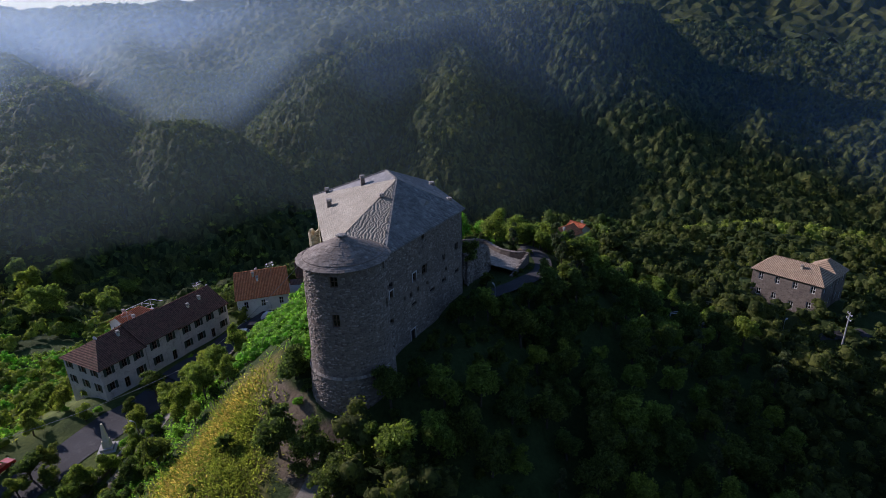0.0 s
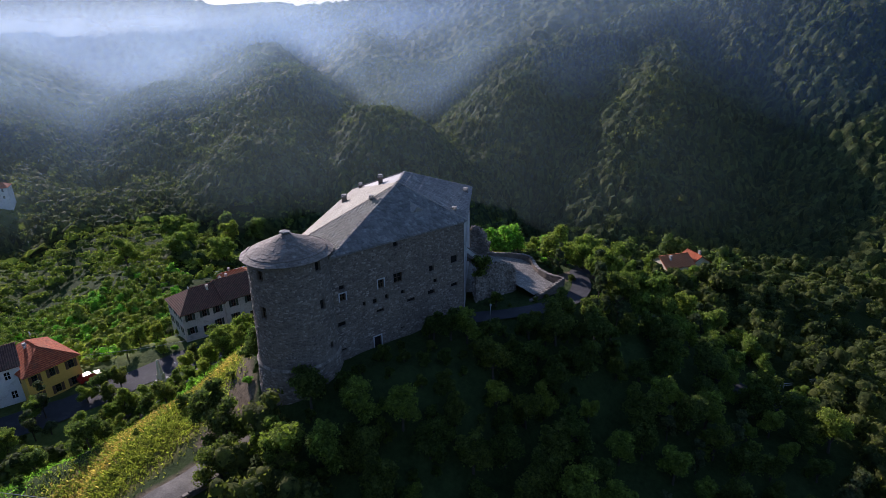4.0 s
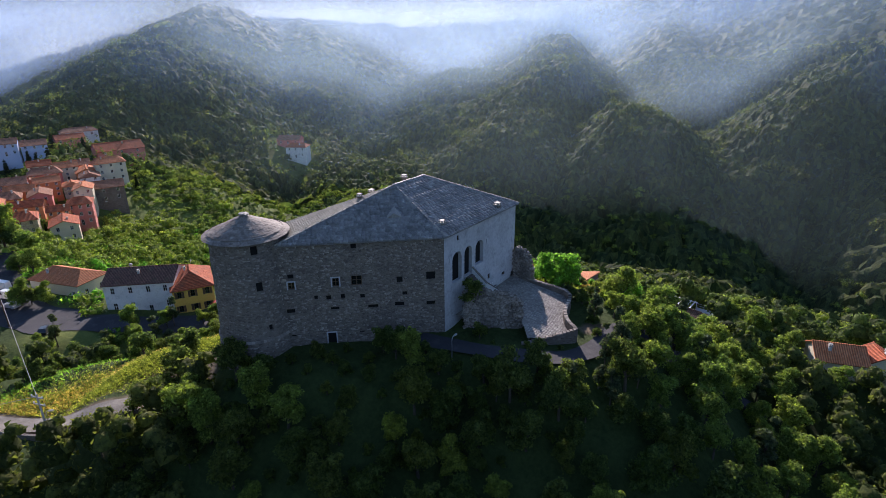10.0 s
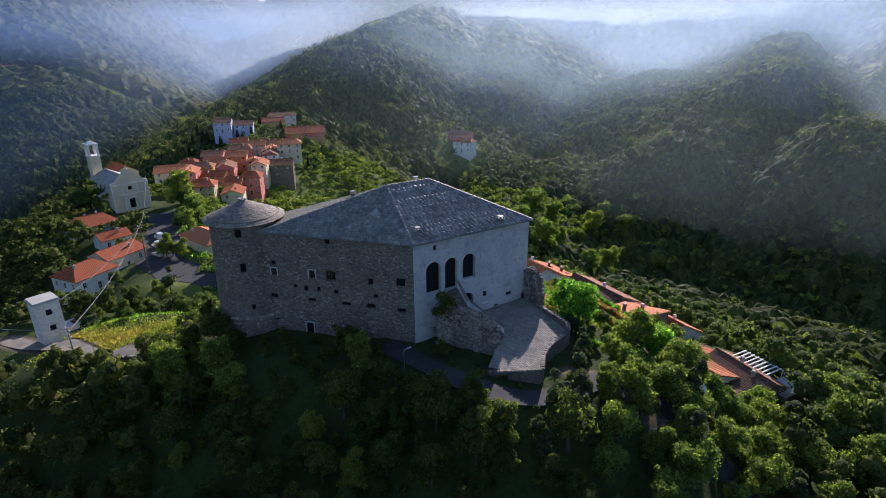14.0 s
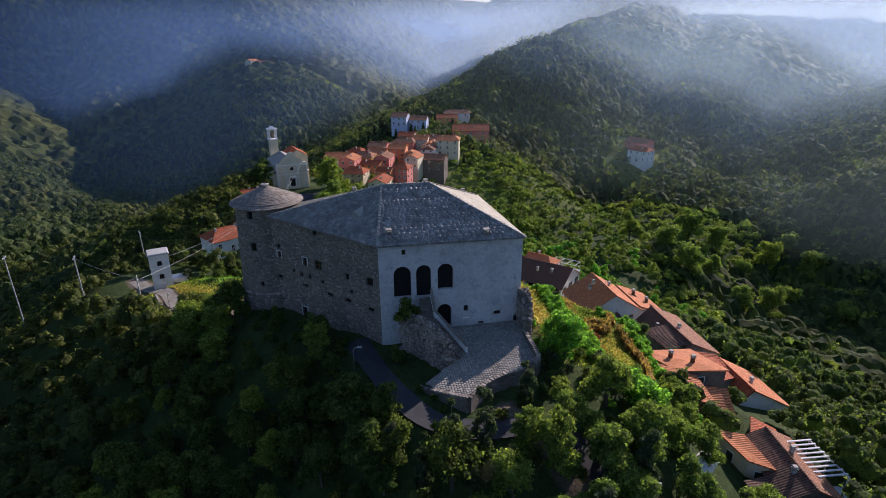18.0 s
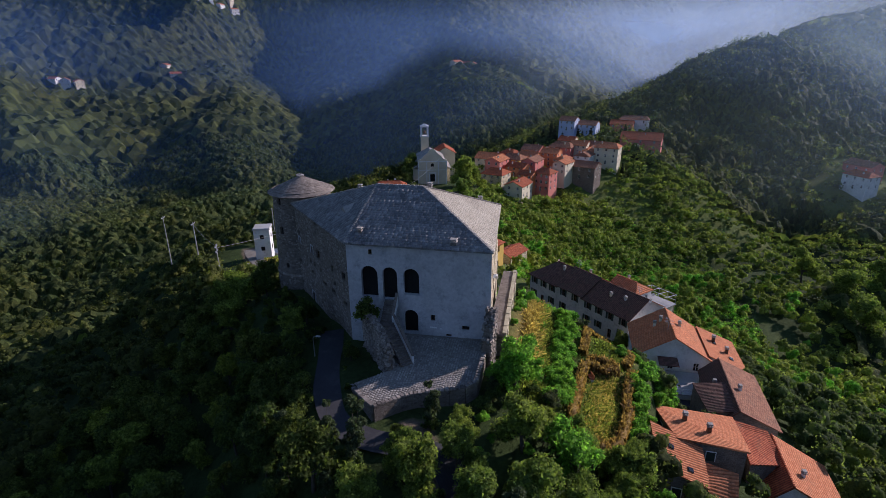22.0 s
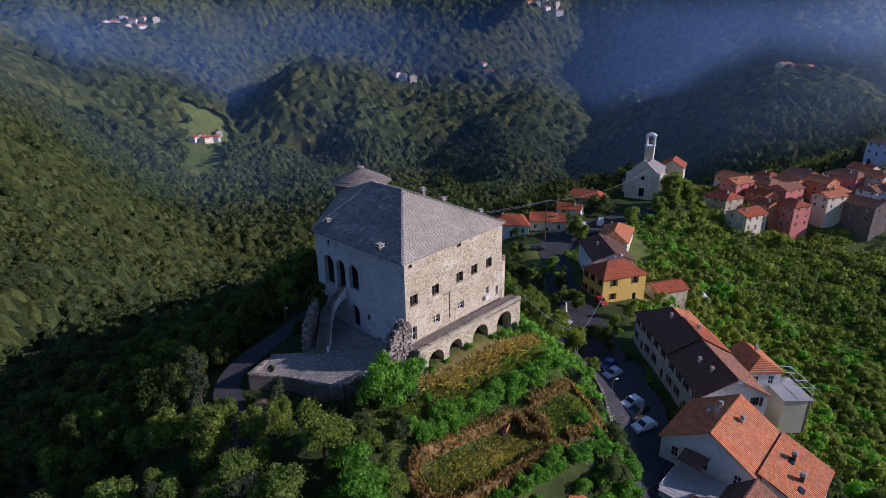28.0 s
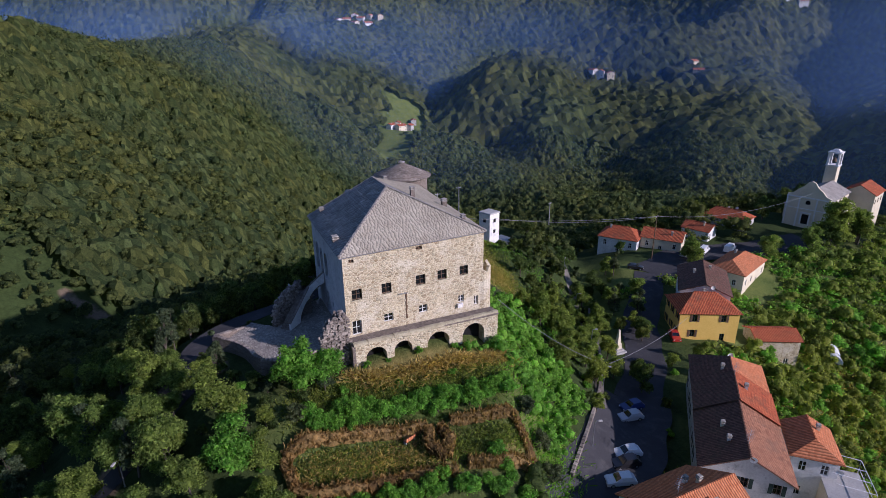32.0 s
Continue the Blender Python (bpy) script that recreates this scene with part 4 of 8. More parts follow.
for r in range(rows):
    rad = CR + 0.12 - r * (CR / rows)
    zz = CZ + (CT - CZ) * (1 - rad / CR) + 0.03
    cnt = max(7, int(math.tau * rad / 0.42))
    off = rng.random()
    for k in range(cnt):
        a0, a1 = (k + off + 0.02) * math.tau / cnt, (k + off + 0.98) * math.tau / cnt
        ro, ri = rad + rng.uniform(-0.05, 0.05), max(rad - 0.52, 0.0)
        zi = CZ + (CT - CZ) * (1 - ri / CR) + 0.04
        t = rng.uniform(0.03, 0.06)
        pts = [(TOWER[0] + q * math.cos(a), TOWER[1] + q * math.sin(a), h) for q, a, h in ((ro, a0, zz), (ro, a1, zz), (ri, a1, zi), (ri, a0, zi), (ro, a0, zz + t), (ro, a1, zz + t), (ri, a1, zi + 0.02), (ri, a0, zi + 0.02))]
        b.add(pts, [(4, 5, 6, 7), (0, 1, 5, 4), (1, 2, 6, 5), (3, 0, 4, 7)])
part("slate_cover", b, t_roof)["kind"] = "stuff"
for k in range(7):
    a = k * 0.9
    b2.box(-0.3, 0.3, -0.22, 0.22, -0.06, 0.08, pose(TOWER[0] + 0.35 * math.cos(a), TOWER[1] + 0.35 * math.sin(a), CT + 0.04 + 0.02 * k, 8 * math.sin(k), 10, math.degrees(a)), 0.05)
part("cap_stone_pile", b2, t_roof, "pile of cap stones")

# ruined round turret at the south-east corner
b = Builder(STONE_WARM)
N = 20
ring_o = [(-20.6 + 1.8 * math.cos(k * math.tau / N), 15.5 + 1.8 * math.sin(k * math.tau / N)) for k in range(N)]
ring_i = [(-20.6 + 1.35 * math.cos(k * math.tau / N), 15.5 + 1.35 * math.sin(k * math.tau / N)) for k in range(N)]
tops = [10.9 + 0.5 * math.sin(k * 1.9) for k in range(N)]
b.add([(*p, -3) for p in ring_o] + [(*p, t) for p, t in zip(ring_o, tops)] + [(*p, t) for p, t in zip(ring_i, tops)] + [(*p, 8.8) for p in ring_i],
      [(k, (k + 1) % N, N + (k + 1) % N, N + k) for k in range(N)] + [(N + k, N + (k + 1) % N, 2 * N + (k + 1) % N, 2 * N + k) for k in range(N)] + [(2 * N + k, 2 * N + (k + 1) % N, 3 * N + (k + 1) % N, 3 * N + k) for k in range(N)] + [tuple(range(3 * N, 4 * N))])
part("turret", b, castle, "broken round corner turret of rubble stone")

# south terrace on arches
front = flat((-0.55, 20.75, 0), np.array((-20.6, -0.43, 0)) / math.hypot(20.6, 0.43), (-0.02, 1, 0))
T_ARCH = [(1.5, 4.3, 0.5, 4.6, True), (5.3, 7.8, 0.5, 4.6, True), (10.0, 13.2, 0.5, 4.7, True), (15.2, 18.6, 0.5, 4.7, True)]
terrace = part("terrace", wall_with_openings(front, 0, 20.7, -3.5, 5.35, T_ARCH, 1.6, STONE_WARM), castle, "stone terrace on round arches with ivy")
# Near-black sheets paint the shade under the terrace arches.
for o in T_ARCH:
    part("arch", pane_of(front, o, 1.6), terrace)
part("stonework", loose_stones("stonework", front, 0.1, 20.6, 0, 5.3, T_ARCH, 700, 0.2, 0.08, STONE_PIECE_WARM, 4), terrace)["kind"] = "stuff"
b = Builder(STONE)
b.box(-21.3, -0.4, 18.3, 20.55, 5.3, 5.5)
b.box(-0.75, -0.35, 17.9, 20.8, -3.5, 5.4)
part("terrace_floor", b, terrace)
b = Builder(STONE_PIECE_WARM)
rng = random.Random(3)
u = 0.0
while u < 20.5:
    w = rng.uniform(0.45, 0.9)
    b = Builder(STONE_PIECE_WARM)
    bar(b, front, u, u + w - 0.03, 5.34, 5.72 + rng.uniform(-0.04, 0.06), -0.45, 0.06)
    part("coping_stone", b, terrace)
    u += w

# courtyard
def court_z(x, y):
    return 4.45 - 0.1 * x + 0.02 * (y - 12)


COURT = [(-0.3, 2.5), (-0.3, 18.6), (2.4, 18.5), (6.5, 18.3), (8.8, 18.2), (10.1, 17.2), (10.7, 15.6), (11.0, 14.0), (11.6, 12.2), (12.7, 10.5), (15.2, 8.3), (12.6, 6.2), (10.2, 4.3), (7.5, 7.6), (2.0, 3.2)]
b = Builder(GRAVEL)
b.add([(x, y, court_z(x, y)) for x, y in COURT], [tuple(range(len(COURT)))[::-1]])
court = thing("courtyard_paving", "cobbled stone courtyard paving before the castle", "pavement", kind="structure", me=b)


def inside(x, y, poly):
    r = False
    for (ax, ay), (bx, by) in zip(poly, poly[1:] + poly[:1]):
        if (ay > y) != (by > y) and x < (bx - ax) * (y - ay) / (by - ay) + ax:
            r = not r
    return r


rng = random.Random(11)
b = Builder(COBBLE)
y = 3.0
while y < 18.4:
    x = rng.uniform(0, 0.3)
    while x < 15:
        w, d = rng.uniform(0.26, 0.42), 0.3
        if inside(x + w / 2, y + d / 2, COURT):
            z = court_z(x + w / 2, y + d / 2)
            b.box(x + 0.015, x + w - 0.015, y + 0.02 + rng.uniform(0, 0.03), y + d - 0.015, z - 0.02, z + rng.uniform(0.02, 0.038), None, 0.03)
        x += w
    y += 0.31
part("cobbles", b, court)["kind"] = "stuff"


def stone_wall_line(name, label, line, width, low, material=STONE, piece=STONE_PIECE, seed=1, course=0.45, coping=True, category="wall"):
    """A wall along (x, y, top) points, with single coping stones."""
    b, c = Builder(material), Builder(piece)
    rng = random.Random(seed)
    for (ax, ay, az), (bx, by, bz) in zip(line, line[1:]):
        d = Vector((bx - ax, by - ay, 0))
        n = Vector((-d.y, d.x, 0)).normalized() * width / 2
        k = max(1, int(d.length / 0.9))
        for i in range(k):
            s, e = i / k, (i + 1) / k
            p, q = Vector((ax, ay, 0)) + d * s, Vector((ax, ay, 0)) + d * e
            zp, zq = az + (bz - az) * s, az + (bz - az) * e
            b.add([(*(p - n).xy, low), (*(q - n).xy, low), (*(q + n).xy, low), (*(p + n).xy, low), (*(p - n).xy, zp), (*(q - n).xy, zq), (*(q + n).xy, zq), (*(p + n).xy, zp)],
                  [(4, 5, 6, 7), (0, 1, 5, 4), (2, 3, 7, 6), (1, 2, 6, 5), (3, 0, 4, 7)])
        if coping:
            k = max(1, int(d.length / course))
            turn = math.degrees(math.atan2(d.y, d.x))
            for i in range(k):
                p = Vector((ax, ay, az + (bz - az) * (i + 0.5) / k)) + d * ((i + 0.5) / k)
                c.box(-course * 0.48, course * 0.48, -width * 0.56, width * 0.56, 0.0, rng.uniform(0.1, 0.2), Matrix.Translation(p) @ pose(0, 0, 0, rng.uniform(-3, 3), rng.uniform(-3, 3), turn + rng.uniform(-3, 3)), 0.04)
    t = thing(name, label, category, me=None)
    part("masonry", b, t)
    if coping:
        part("coping", c, t)["kind"] = "stuff"
    return t


stone_wall_line("parapet_wall", "low rubble stone parapet round the castle courtyard", [(2.6, 18.5, 4.7), (6.5, 18.45, 4.6), (9.0, 18.35, 4.55), (10.3, 17.3, 4.5), (10.9, 15.7, 4.4), (11.2, 14.0, 4.25), (11.8, 12.3, 4.15), (12.9, 10.6, 4.15), (15.3, 8.3, 4.3), (12.5, 5.9, 3.4), (9.7, 3.6, 2.5)], 0.5, -5, STONE, STONE_PIECE, 4)


def ruin(name, label, line, width, low, seed):
    """A broken wall with a ragged top: rubble blocks stacked along a line."""
    rng = random.Random(seed)
    b, c = Builder(STONE), Builder(STONE_PIECE)
    for (ax, ay, az), (bx, by, bz) in zip(line, line[1:]):
        d = Vector((bx - ax, by - ay, 0))
        turn = math.degrees(math.atan2(d.y, d.x))
        k = max(1, int(d.length / 0.32))
        for i in range(k):
            s = (i + 0.5) / k
            p = Vector((ax, ay, 0)) + d * s
            top = az + (bz - az) * s + rng.uniform(-0.2, 0.2)
            b.box(-d.length / k * 0.55, d.length / k * 0.55, -width * 0.42, width * 0.42, low, top - 0.15, Matrix.Translation(p) @ pose(0, 0, 0, 0, 0, turn), 0.08)
            for _ in range(int((top - low) * 13)):
                z = low + (top - low) * rng.random() ** 0.7
                side = rng.choice((-1, 1))
                c.box(-0.2, 0.2, -0.12, 0.12, -0.1, 0.1, Matrix.Translation(p + Vector((0, 0, z))) @ pose(0, 0, 0, 0, 0, turn) @ pose(rng.uniform(-0.3, 0.3), side * width * rng.uniform(0.34, 0.5), 0, rng.uniform(-22, 22), rng.uniform(-18, 18), rng.uniform(-25, 25)) @ Matrix.Scale(rng.uniform(0.6, 1.3), 4), 0.05)
            for _ in range(6):
                c.box(-0.18, 0.18, -0.15, 0.15, -0.1, 0.14, Matrix.Translation(p + Vector((rng.uniform(-0.4, 0.4) * width, rng.uniform(-0.4, 0.4) * width, top - rng.uniform(0, 0.4)))) @ pose(0, 0, 0, rng.uniform(-15, 15), rng.uniform(-15, 15), rng.uniform(0, 90)), 0.06)
    t = thing(name, label, "ruined wall")
    part("masonry", b, t)
    part("rubble", c, t)["kind"] = "stuff"
    return t


ruin("ruined_wall", "broken rubble stone wall stub beside the castle corner", [(-0.3, 18.9, 9.2), (0.8, 19.0, 9.6), (1.7, 18.9, 9.0), (2.5, 18.8, 7.6), (3.1, 18.7, 5.4)], 1.3, 0, 21)
ruin("ruined_wall", "ragged rubble stone wall beside the stair", [(1.2, 2.6, 8.0), (3.5, 4.6, 8.4), (5.3, 6.1, 7.9), (6.7, 7.3, 7.2), (7.4, 7.9, 6.0)], 0.7, 0, 22)

# outside stair up to the loggia
stair = thing("stone_stair", "outside stone stair with a white plastered parapet", "stair")


def flight(p, q, n, arch):
    """Steps from p up to q with a parapet wall on the courtyard side; arch: from which share of the run the wall is open below."""
    p, q = Vector(p), Vector(q)
    run = Vector((q.x - p.x, q.y - p.y, 0))
    L, turn = run.length, math.degrees(math.atan2(run.y, run.x))
    m = pose(p.x, p.y, 0, 0, 0, turn)
    for i in range(n):
        top = p.z + (q.z - p.z) * (i + 1) / n
        b = Builder(STONE)
        b.box(L * i / n - 0.02, L * (i + 1) / n, -0.72, 0.75, 2.6 if i / n < arch else top - 0.75, top, m)
        part("step", b, stair)
    b = Builder(WHITE)
    K = 14
    low = [2.8 if k / K < arch else p.z + (q.z - p.z) * k / K - 0.7 - 1.1 * math.cos(min(1.0, max(-1.0, (k / K - (1 + arch) / 2) / max(0.01, (1 - arch) / 2))) * math.pi / 2) * -0.4 for k in range(K + 1)]
    for k in range(K):
        xa, xb = L * k / K, L * (k + 1) / K
        za, zc = p.z + 0.95 + (q.z - p.z) * k / K, p.z + 0.95 + (q.z - p.z) * (k + 1) / K
        b.add([m @ Vector(v) for v in ((xa, -0.98, low[k]), (xb, -0.98, low[k + 1]), (xb, -0.98, zc), (xa, -0.98, za), (xa, -0.72, low[k]), (xb, -0.72, low[k + 1]), (xb, -0.72, zc), (xa, -0.72, za))], [(0, 1, 2, 3), (5, 4, 7, 6), (3, 2, 6, 7), (0, 4, 5, 1)])
    for xx, zt in ((0, p.z + 0.95), (L, q.z + 0.95)):
        lo = low[0] if xx == 0 else low[-1]
        b.add([m @ Vector(v) for v in ((xx, -0.98, lo), (xx, -0.72, lo), (xx, -0.72, zt), (xx, -0.98, zt))], [(0, 1, 2, 3)])
    part("parapet", b, stair, "white plastered parapet wall")
    b = Builder(STONE)
    b.add([m @ Vector(v) for v in ((0, -1.03, p.z + 0.95), (L, -1.03, q.z + 0.95), (L, -0.67, q.z + 0.95), (0, -0.67, p.z + 0.95), (0, -1.03, p.z + 1.05), (L, -1.03, q.z + 1.05), (L, -0.67, q.z + 1.05), (0, -0.67, p.z + 1.05))], [(4, 5, 6, 7), (0, 1, 5, 4), (3, 7, 6, 2), (0, 4, 7, 3), (1, 2, 6, 5)])
    part("parapet_coping", b, stair)


flight((6.2, 9.55, 3.85), (2.75, 6.2, 7.3), 18, 0.5)
flight((2.25, 5.85, 7.3), (-0.2, 5.75, 9.2), 10, 0.0)
b = Builder(STONE)
b.box(1.9, 3.2, 5.0, 6.6, 3.0, 7.28)
part("landing", b, stair)


# ---- houses ----
def roof_slab(material, quad, thick=0.18, over=0.0):
    """A thick roof slope from four corners (eave, eave, ridge, ridge)."""
    b = Builder(material)
    q = [Vector(p) for p in quad]
    n = (q[1] - q[0]).cross(q[-1] - q[0]).normalized()
    if n.z < 0:
        n = -n
    k = len(q)
    b.add([*q, *[p - n * thick for p in q]], [tuple(range(k)), tuple(range(2 * k - 1, k - 1, -1))] + [(i, k + i, k + (i + 1) % k, (i + 1) % k) for i in range(k)])
    return b


def house(label, x, y, zb, length, width, height, turn, wall, tiles, hip=0.0, ridge=0.0, rise=None, floors=2, cols=(3, 2), shutters=None, chimneys=1, base=6.0, category="house", name="house", sides=(1, 1, 1, 1), frames=None, group="", seed=1, tiles_back=None):
    """A tiled house. Local x runs along the ridge; hip: how far the ridge stops short of its ends; ridge: its shift across the plan."""
    rng = random.Random(seed * 7 + int(x * 3 + y))
    m = pose(x, y, zb, 0, 0, turn)
    h = thing(name, label, category, m, group)
    hips = hip if isinstance(hip, tuple) else (hip, hip)
    L, W = length / 2, width / 2
    rise = rise if rise is not None else W * 0.42
    zr = height + rise
    plan = [((-L, -W, 0), (1, 0, 0), (0, -1, 0), length, cols[0]), ((L, -W, 0), (0, 1, 0), (1, 0, 0), width, cols[1]), ((L, W, 0), (-1, 0, 0), (0, 1, 0), length, cols[0]), ((-L, W, 0), (0, -1, 0), (-1, 0, 0), width, cols[1])]
    for k, (o, du, n, run, c) in enumerate(plan):
        f = flat(o, du, n)
        op = []
        if sides[k]:
            for fl in range(floors):
                for i in range(c):
                    u = run * (i + 0.5) / c + rng.uniform(-0.15, 0.15)
                    zz = height * (fl + 0.38) / floors
                    hh = min(1.6, height / floors * 0.5)
                    door = fl == 0 and i == c // 2 and k in (0, 2)
                    op.append((u - 0.48, u + 0.48, 0.12 if door else zz, (zz if not door else 0.12) + (hh if not door else 2.0), False))
        w = part("wall", wall_with_openings(f, 0, run, -base, height, op, 0.22, wall, 40), h)
        for o_ in op:
            win = window_in(w, f, o_, 0.2, frames or WHITE, "door" if o_[2] == 0.12 else "window")
            if shutters and o_[2] != 0.12:
                for s0, s1 in ((o_[0] - 0.5, o_[0] - 0.03), (o_[1] + 0.03, o_[1] + 0.5)):
                    b = Builder(shutters)
                    bar(b, f, s0, s1, o_[2], o_[3], 0.01, 0.06)
                    part("shutter", b, win)
        if k in (1, 3) and not hips[1 if k == 1 else 0]:
            b = Builder(wall)
            s = 1 if k == 1 else -1
            b.add([(s * L, -W, height), (s * L, W, height), (s * L, ridge, zr)], [(0, 1, 2)])
            part("gable", b, h)
    o, e = 0.45, 0.35
    sl0, sl1 = rise / (W + ridge), rise / (W - ridge)
    e0, e1 = L + (o if hips[0] else 0.3), L + (o if hips[1] else 0.3)
    a0, a1 = (-e0, -W - o, height - o * sl0), (e1, -W - o, height - o * sl0)
    b1, b0 = (e1, W + o, height - o * sl1), (-e0, W + o, height - o * sl1)
    r0, r1 = (-e0 + hips[0], ridge, zr), (e1 - hips[1], ridge, zr)
    up = Vector((0, 0, 0.16))
    lift = [tuple(Vector(p) + up) for p in (a0, a1, r1, r0, b1, b0)]
    a0, a1, r1, r0, b1, b0 = lift
    part("roof", roof_slab(tiles, (a0, a1, r1, r0)), h)
    part("roof", roof_slab(tiles_back or tiles, (b1, b0, r0, r1)), h)
    if hips[1]:
        part("roof", roof_slab(tiles, (a1, b1, r1)), h)
    if hips[0]:
        part("roof", roof_slab(tiles, (b0, a0, r0)), h)
    b = Builder(tiles)
    k = max(2, int((r1[0] - r0[0]) / 0.45))
    for i in range(k):
        xx = r0[0] + (r1[0] - r0[0]) * (i + 0.5) / k
        b.box(-0.24, 0.24, -0.13, 0.13, -0.05, 0.1, pose(xx, ridge, r0[2], 0, rng.uniform(-3, 3), rng.uniform(-4, 4)), 0.05)
    part("ridge_capping", b, h)["kind"] = "stuff"
    for i in range(chimneys):
        cx, side = rng.uniform(-L * 0.6, L * 0.6), rng.choice((-1, 1))
        cy = ridge + side * W * rng.uniform(0.2, 0.5)
        zc = zr - abs(cy - ridge) * (sl0 if side < 0 else sl1)
        chimney(h, cx, cy, zc - 0.5, zc + rng.uniform(0.8, 1.1), 0.45, rng.choice((WHITE, CREAM, GREY)))
    return h


def shed_house(label, corners, zb, wall, tiles, windows=(), category="house", thick=0.2, chimneys=0):
    """A house under one sloping roof: four roof corners, walls straight down to zb."""
    c = [Vector(p) for p in corners]
    mid = sum(c, Vector()) / 4
    h = thing("house", label, category, pose(mid.x, mid.y, zb))
    loc = [p - Vector((mid.x, mid.y, zb)) for p in c]
    ins = [Vector((p.x * 0.94, p.y * 0.94, p.z - 0.15)) for p in loc]
    b = Builder(wall)
    for p, q in zip(ins, ins[1:] + ins[:1]):
        b.add([(p.x, p.y, -4), (q.x, q.y, -4), tuple(q), tuple(p)], [(0, 1, 2, 3)])
    part("wall", b, h)
    part("roof", roof_slab(tiles, loc, thick), h)
    for k, us in windows:
        p, q = ins[k], ins[(k + 1) % 4]
        d = Vector((q.x - p.x, q.y - p.y, 0))
        run = d.length
        d.normalize()
        nrm = Vector((d.y, -d.x, 0))
        if nrm.dot(Vector((p.x + q.x, p.y + q.y, 0))) < 0:
            nrm = -nrm
        f = flat((p.x, p.y, 0), d, nrm)
        for u in us:
            zt = min(p.z, q.z) - 0.8
            o = (run * u - 0.5, run * u + 0.5, zt - 1.3, zt)
            bb = Builder(SHUTTER)
            bar(bb, f, *o, 0.0, 0.05)
            w = part("window", bb, h)
            bb = Builder(WHITE)
            for r in ((o[0] - 0.1, o[0], o[2], o[3]), (o[1], o[1] + 0.1, o[2], o[3]), (o[0] - 0.1, o[1] + 0.1, o[3], o[3] + 0.1)):
                bar(bb, f, *r, 0.0, 0.07)
            part("frame", bb, w)
    for i in range(2 if tiles is TILE_ORANGE and (c[1] - c[0]).length > 6 else 0):
        u, v = (0.35, 0.3) if i == 0 else (0.7, 0.62)
        at = lambda a, e: (loc[0].lerp(loc[1], a)).lerp(loc[3].lerp(loc[2], a), e) + Vector((0, 0, 0.1))
        sk = part("skylight", roof_slab(GLASS, [at(u, v), at(u + 0.09, v), at(u + 0.09, v + 0.1), at(u, v + 0.1)], 0.12), h)
    for i in range(chimneys):
        p = loc[0].lerp(loc[2], 0.35 + 0.25 * i)
        chimney(h, p.x, p.y, p.z - 0.5, p.z + 1.1, 0.5, BROWN_WOOD)
    return h


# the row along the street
# Shade is put into the brown street slopes, sunlight into the tiles_back slopes.
for label, off, run, up_, hp, back, cols_, n in (("grey row house with mossy shade-brown and sunlit bright orange roof slopes", -9.9, 8.7, 0.0, (4.0, 0), TILE_ORANGE, 3, 1), ("grey row house with mossy shade-brown and sunlit old red roof slopes", -1.75, 7.4, 0.35, 0, TILE_RED, 2, 1), ("grey row house with mossy shade-brown and sunlit weathered orange roof slopes", 8.1, 12.2, 0.0, 0, TILE_OLD, 4, 2)):
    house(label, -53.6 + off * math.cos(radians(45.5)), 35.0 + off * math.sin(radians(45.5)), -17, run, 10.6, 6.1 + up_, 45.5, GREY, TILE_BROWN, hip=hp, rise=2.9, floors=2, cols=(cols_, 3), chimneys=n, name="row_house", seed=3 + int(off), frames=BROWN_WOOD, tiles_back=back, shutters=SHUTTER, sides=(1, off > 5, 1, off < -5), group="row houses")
house("orange roofed house with a white gable and terrace", -32.2, 47.2, -18.5, 11.0, 12.0, 8.0, 0.0, WHITE, TILE_ORANGE, rise=3.7, floors=2, cols=(3, 3), chimneys=3, seed=4)
shed_house("white house wing under a long orange tile roof", [(-38.0, 53.1, -9.9), (-27.2, 53.1, -9.9), (-27.6, 59.8, -12.8), (-37.8, 59.7, -12.5)], -20, WHITE, TILE_ORANGE, [(1, (0.5,)), (2, (0.3, 0.7))], chimneys=2)
bt = thing("house_terrace", "tiled house terrace with white railings and a table", "terrace", pose(-23.0, 48.2, -13.2))
b = Builder(WHITE)
b.box(-3.4, 3.4, -3.9, 4.0, -6, 0)
part("wall", b, bt)
b = Builder(CONCRETE)
b.box(-3.5, 3.5, -4.0, 4.1, 0, 0.12)
part("floor", b, bt)
for x0_, y0_, x1_, y1_ in ((-3.4, -3.9, 3.4, -3.9), (3.4, -3.9, 3.4, 4.0), (3.4, 4.0, -1.0, 4.0)):
    b = Builder(WHITE)
    for hh in (0.5, 1.05):
        b.tube([(x0_, y0_, hh), (x1_, y1_, hh)], [0.04, 0.04], 5)
    for k in range(8):
        b.tube([(x0_ + (x1_ - x0_) * k / 7, y0_ + (y1_ - y0_) * k / 7, 0.1), (x0_ + (x1_ - x0_) * k / 7, y0_ + (y1_ - y0_) * k / 7, 1.05)], [0.03, 0.03], 5)
    part("railing", b, bt)
b = Builder(TILE_BROWN)
b.box(-3.4, -0.9, -3.6, -0.4, 2.5, 2.62, pose(0, 0, 0, 0, 6, 0))
part("awning", b, bt, "dark lean-to roof over the terrace door")
house("small white house with an orange roof behind the row", -58.4, 43.6, -20, 7.2, 5.6, 8.2, 45.5, WHITE, TILE_ORANGE, hip=(0, 2.4), rise=1.5, floors=2, cols=(2, 2), seed=5)
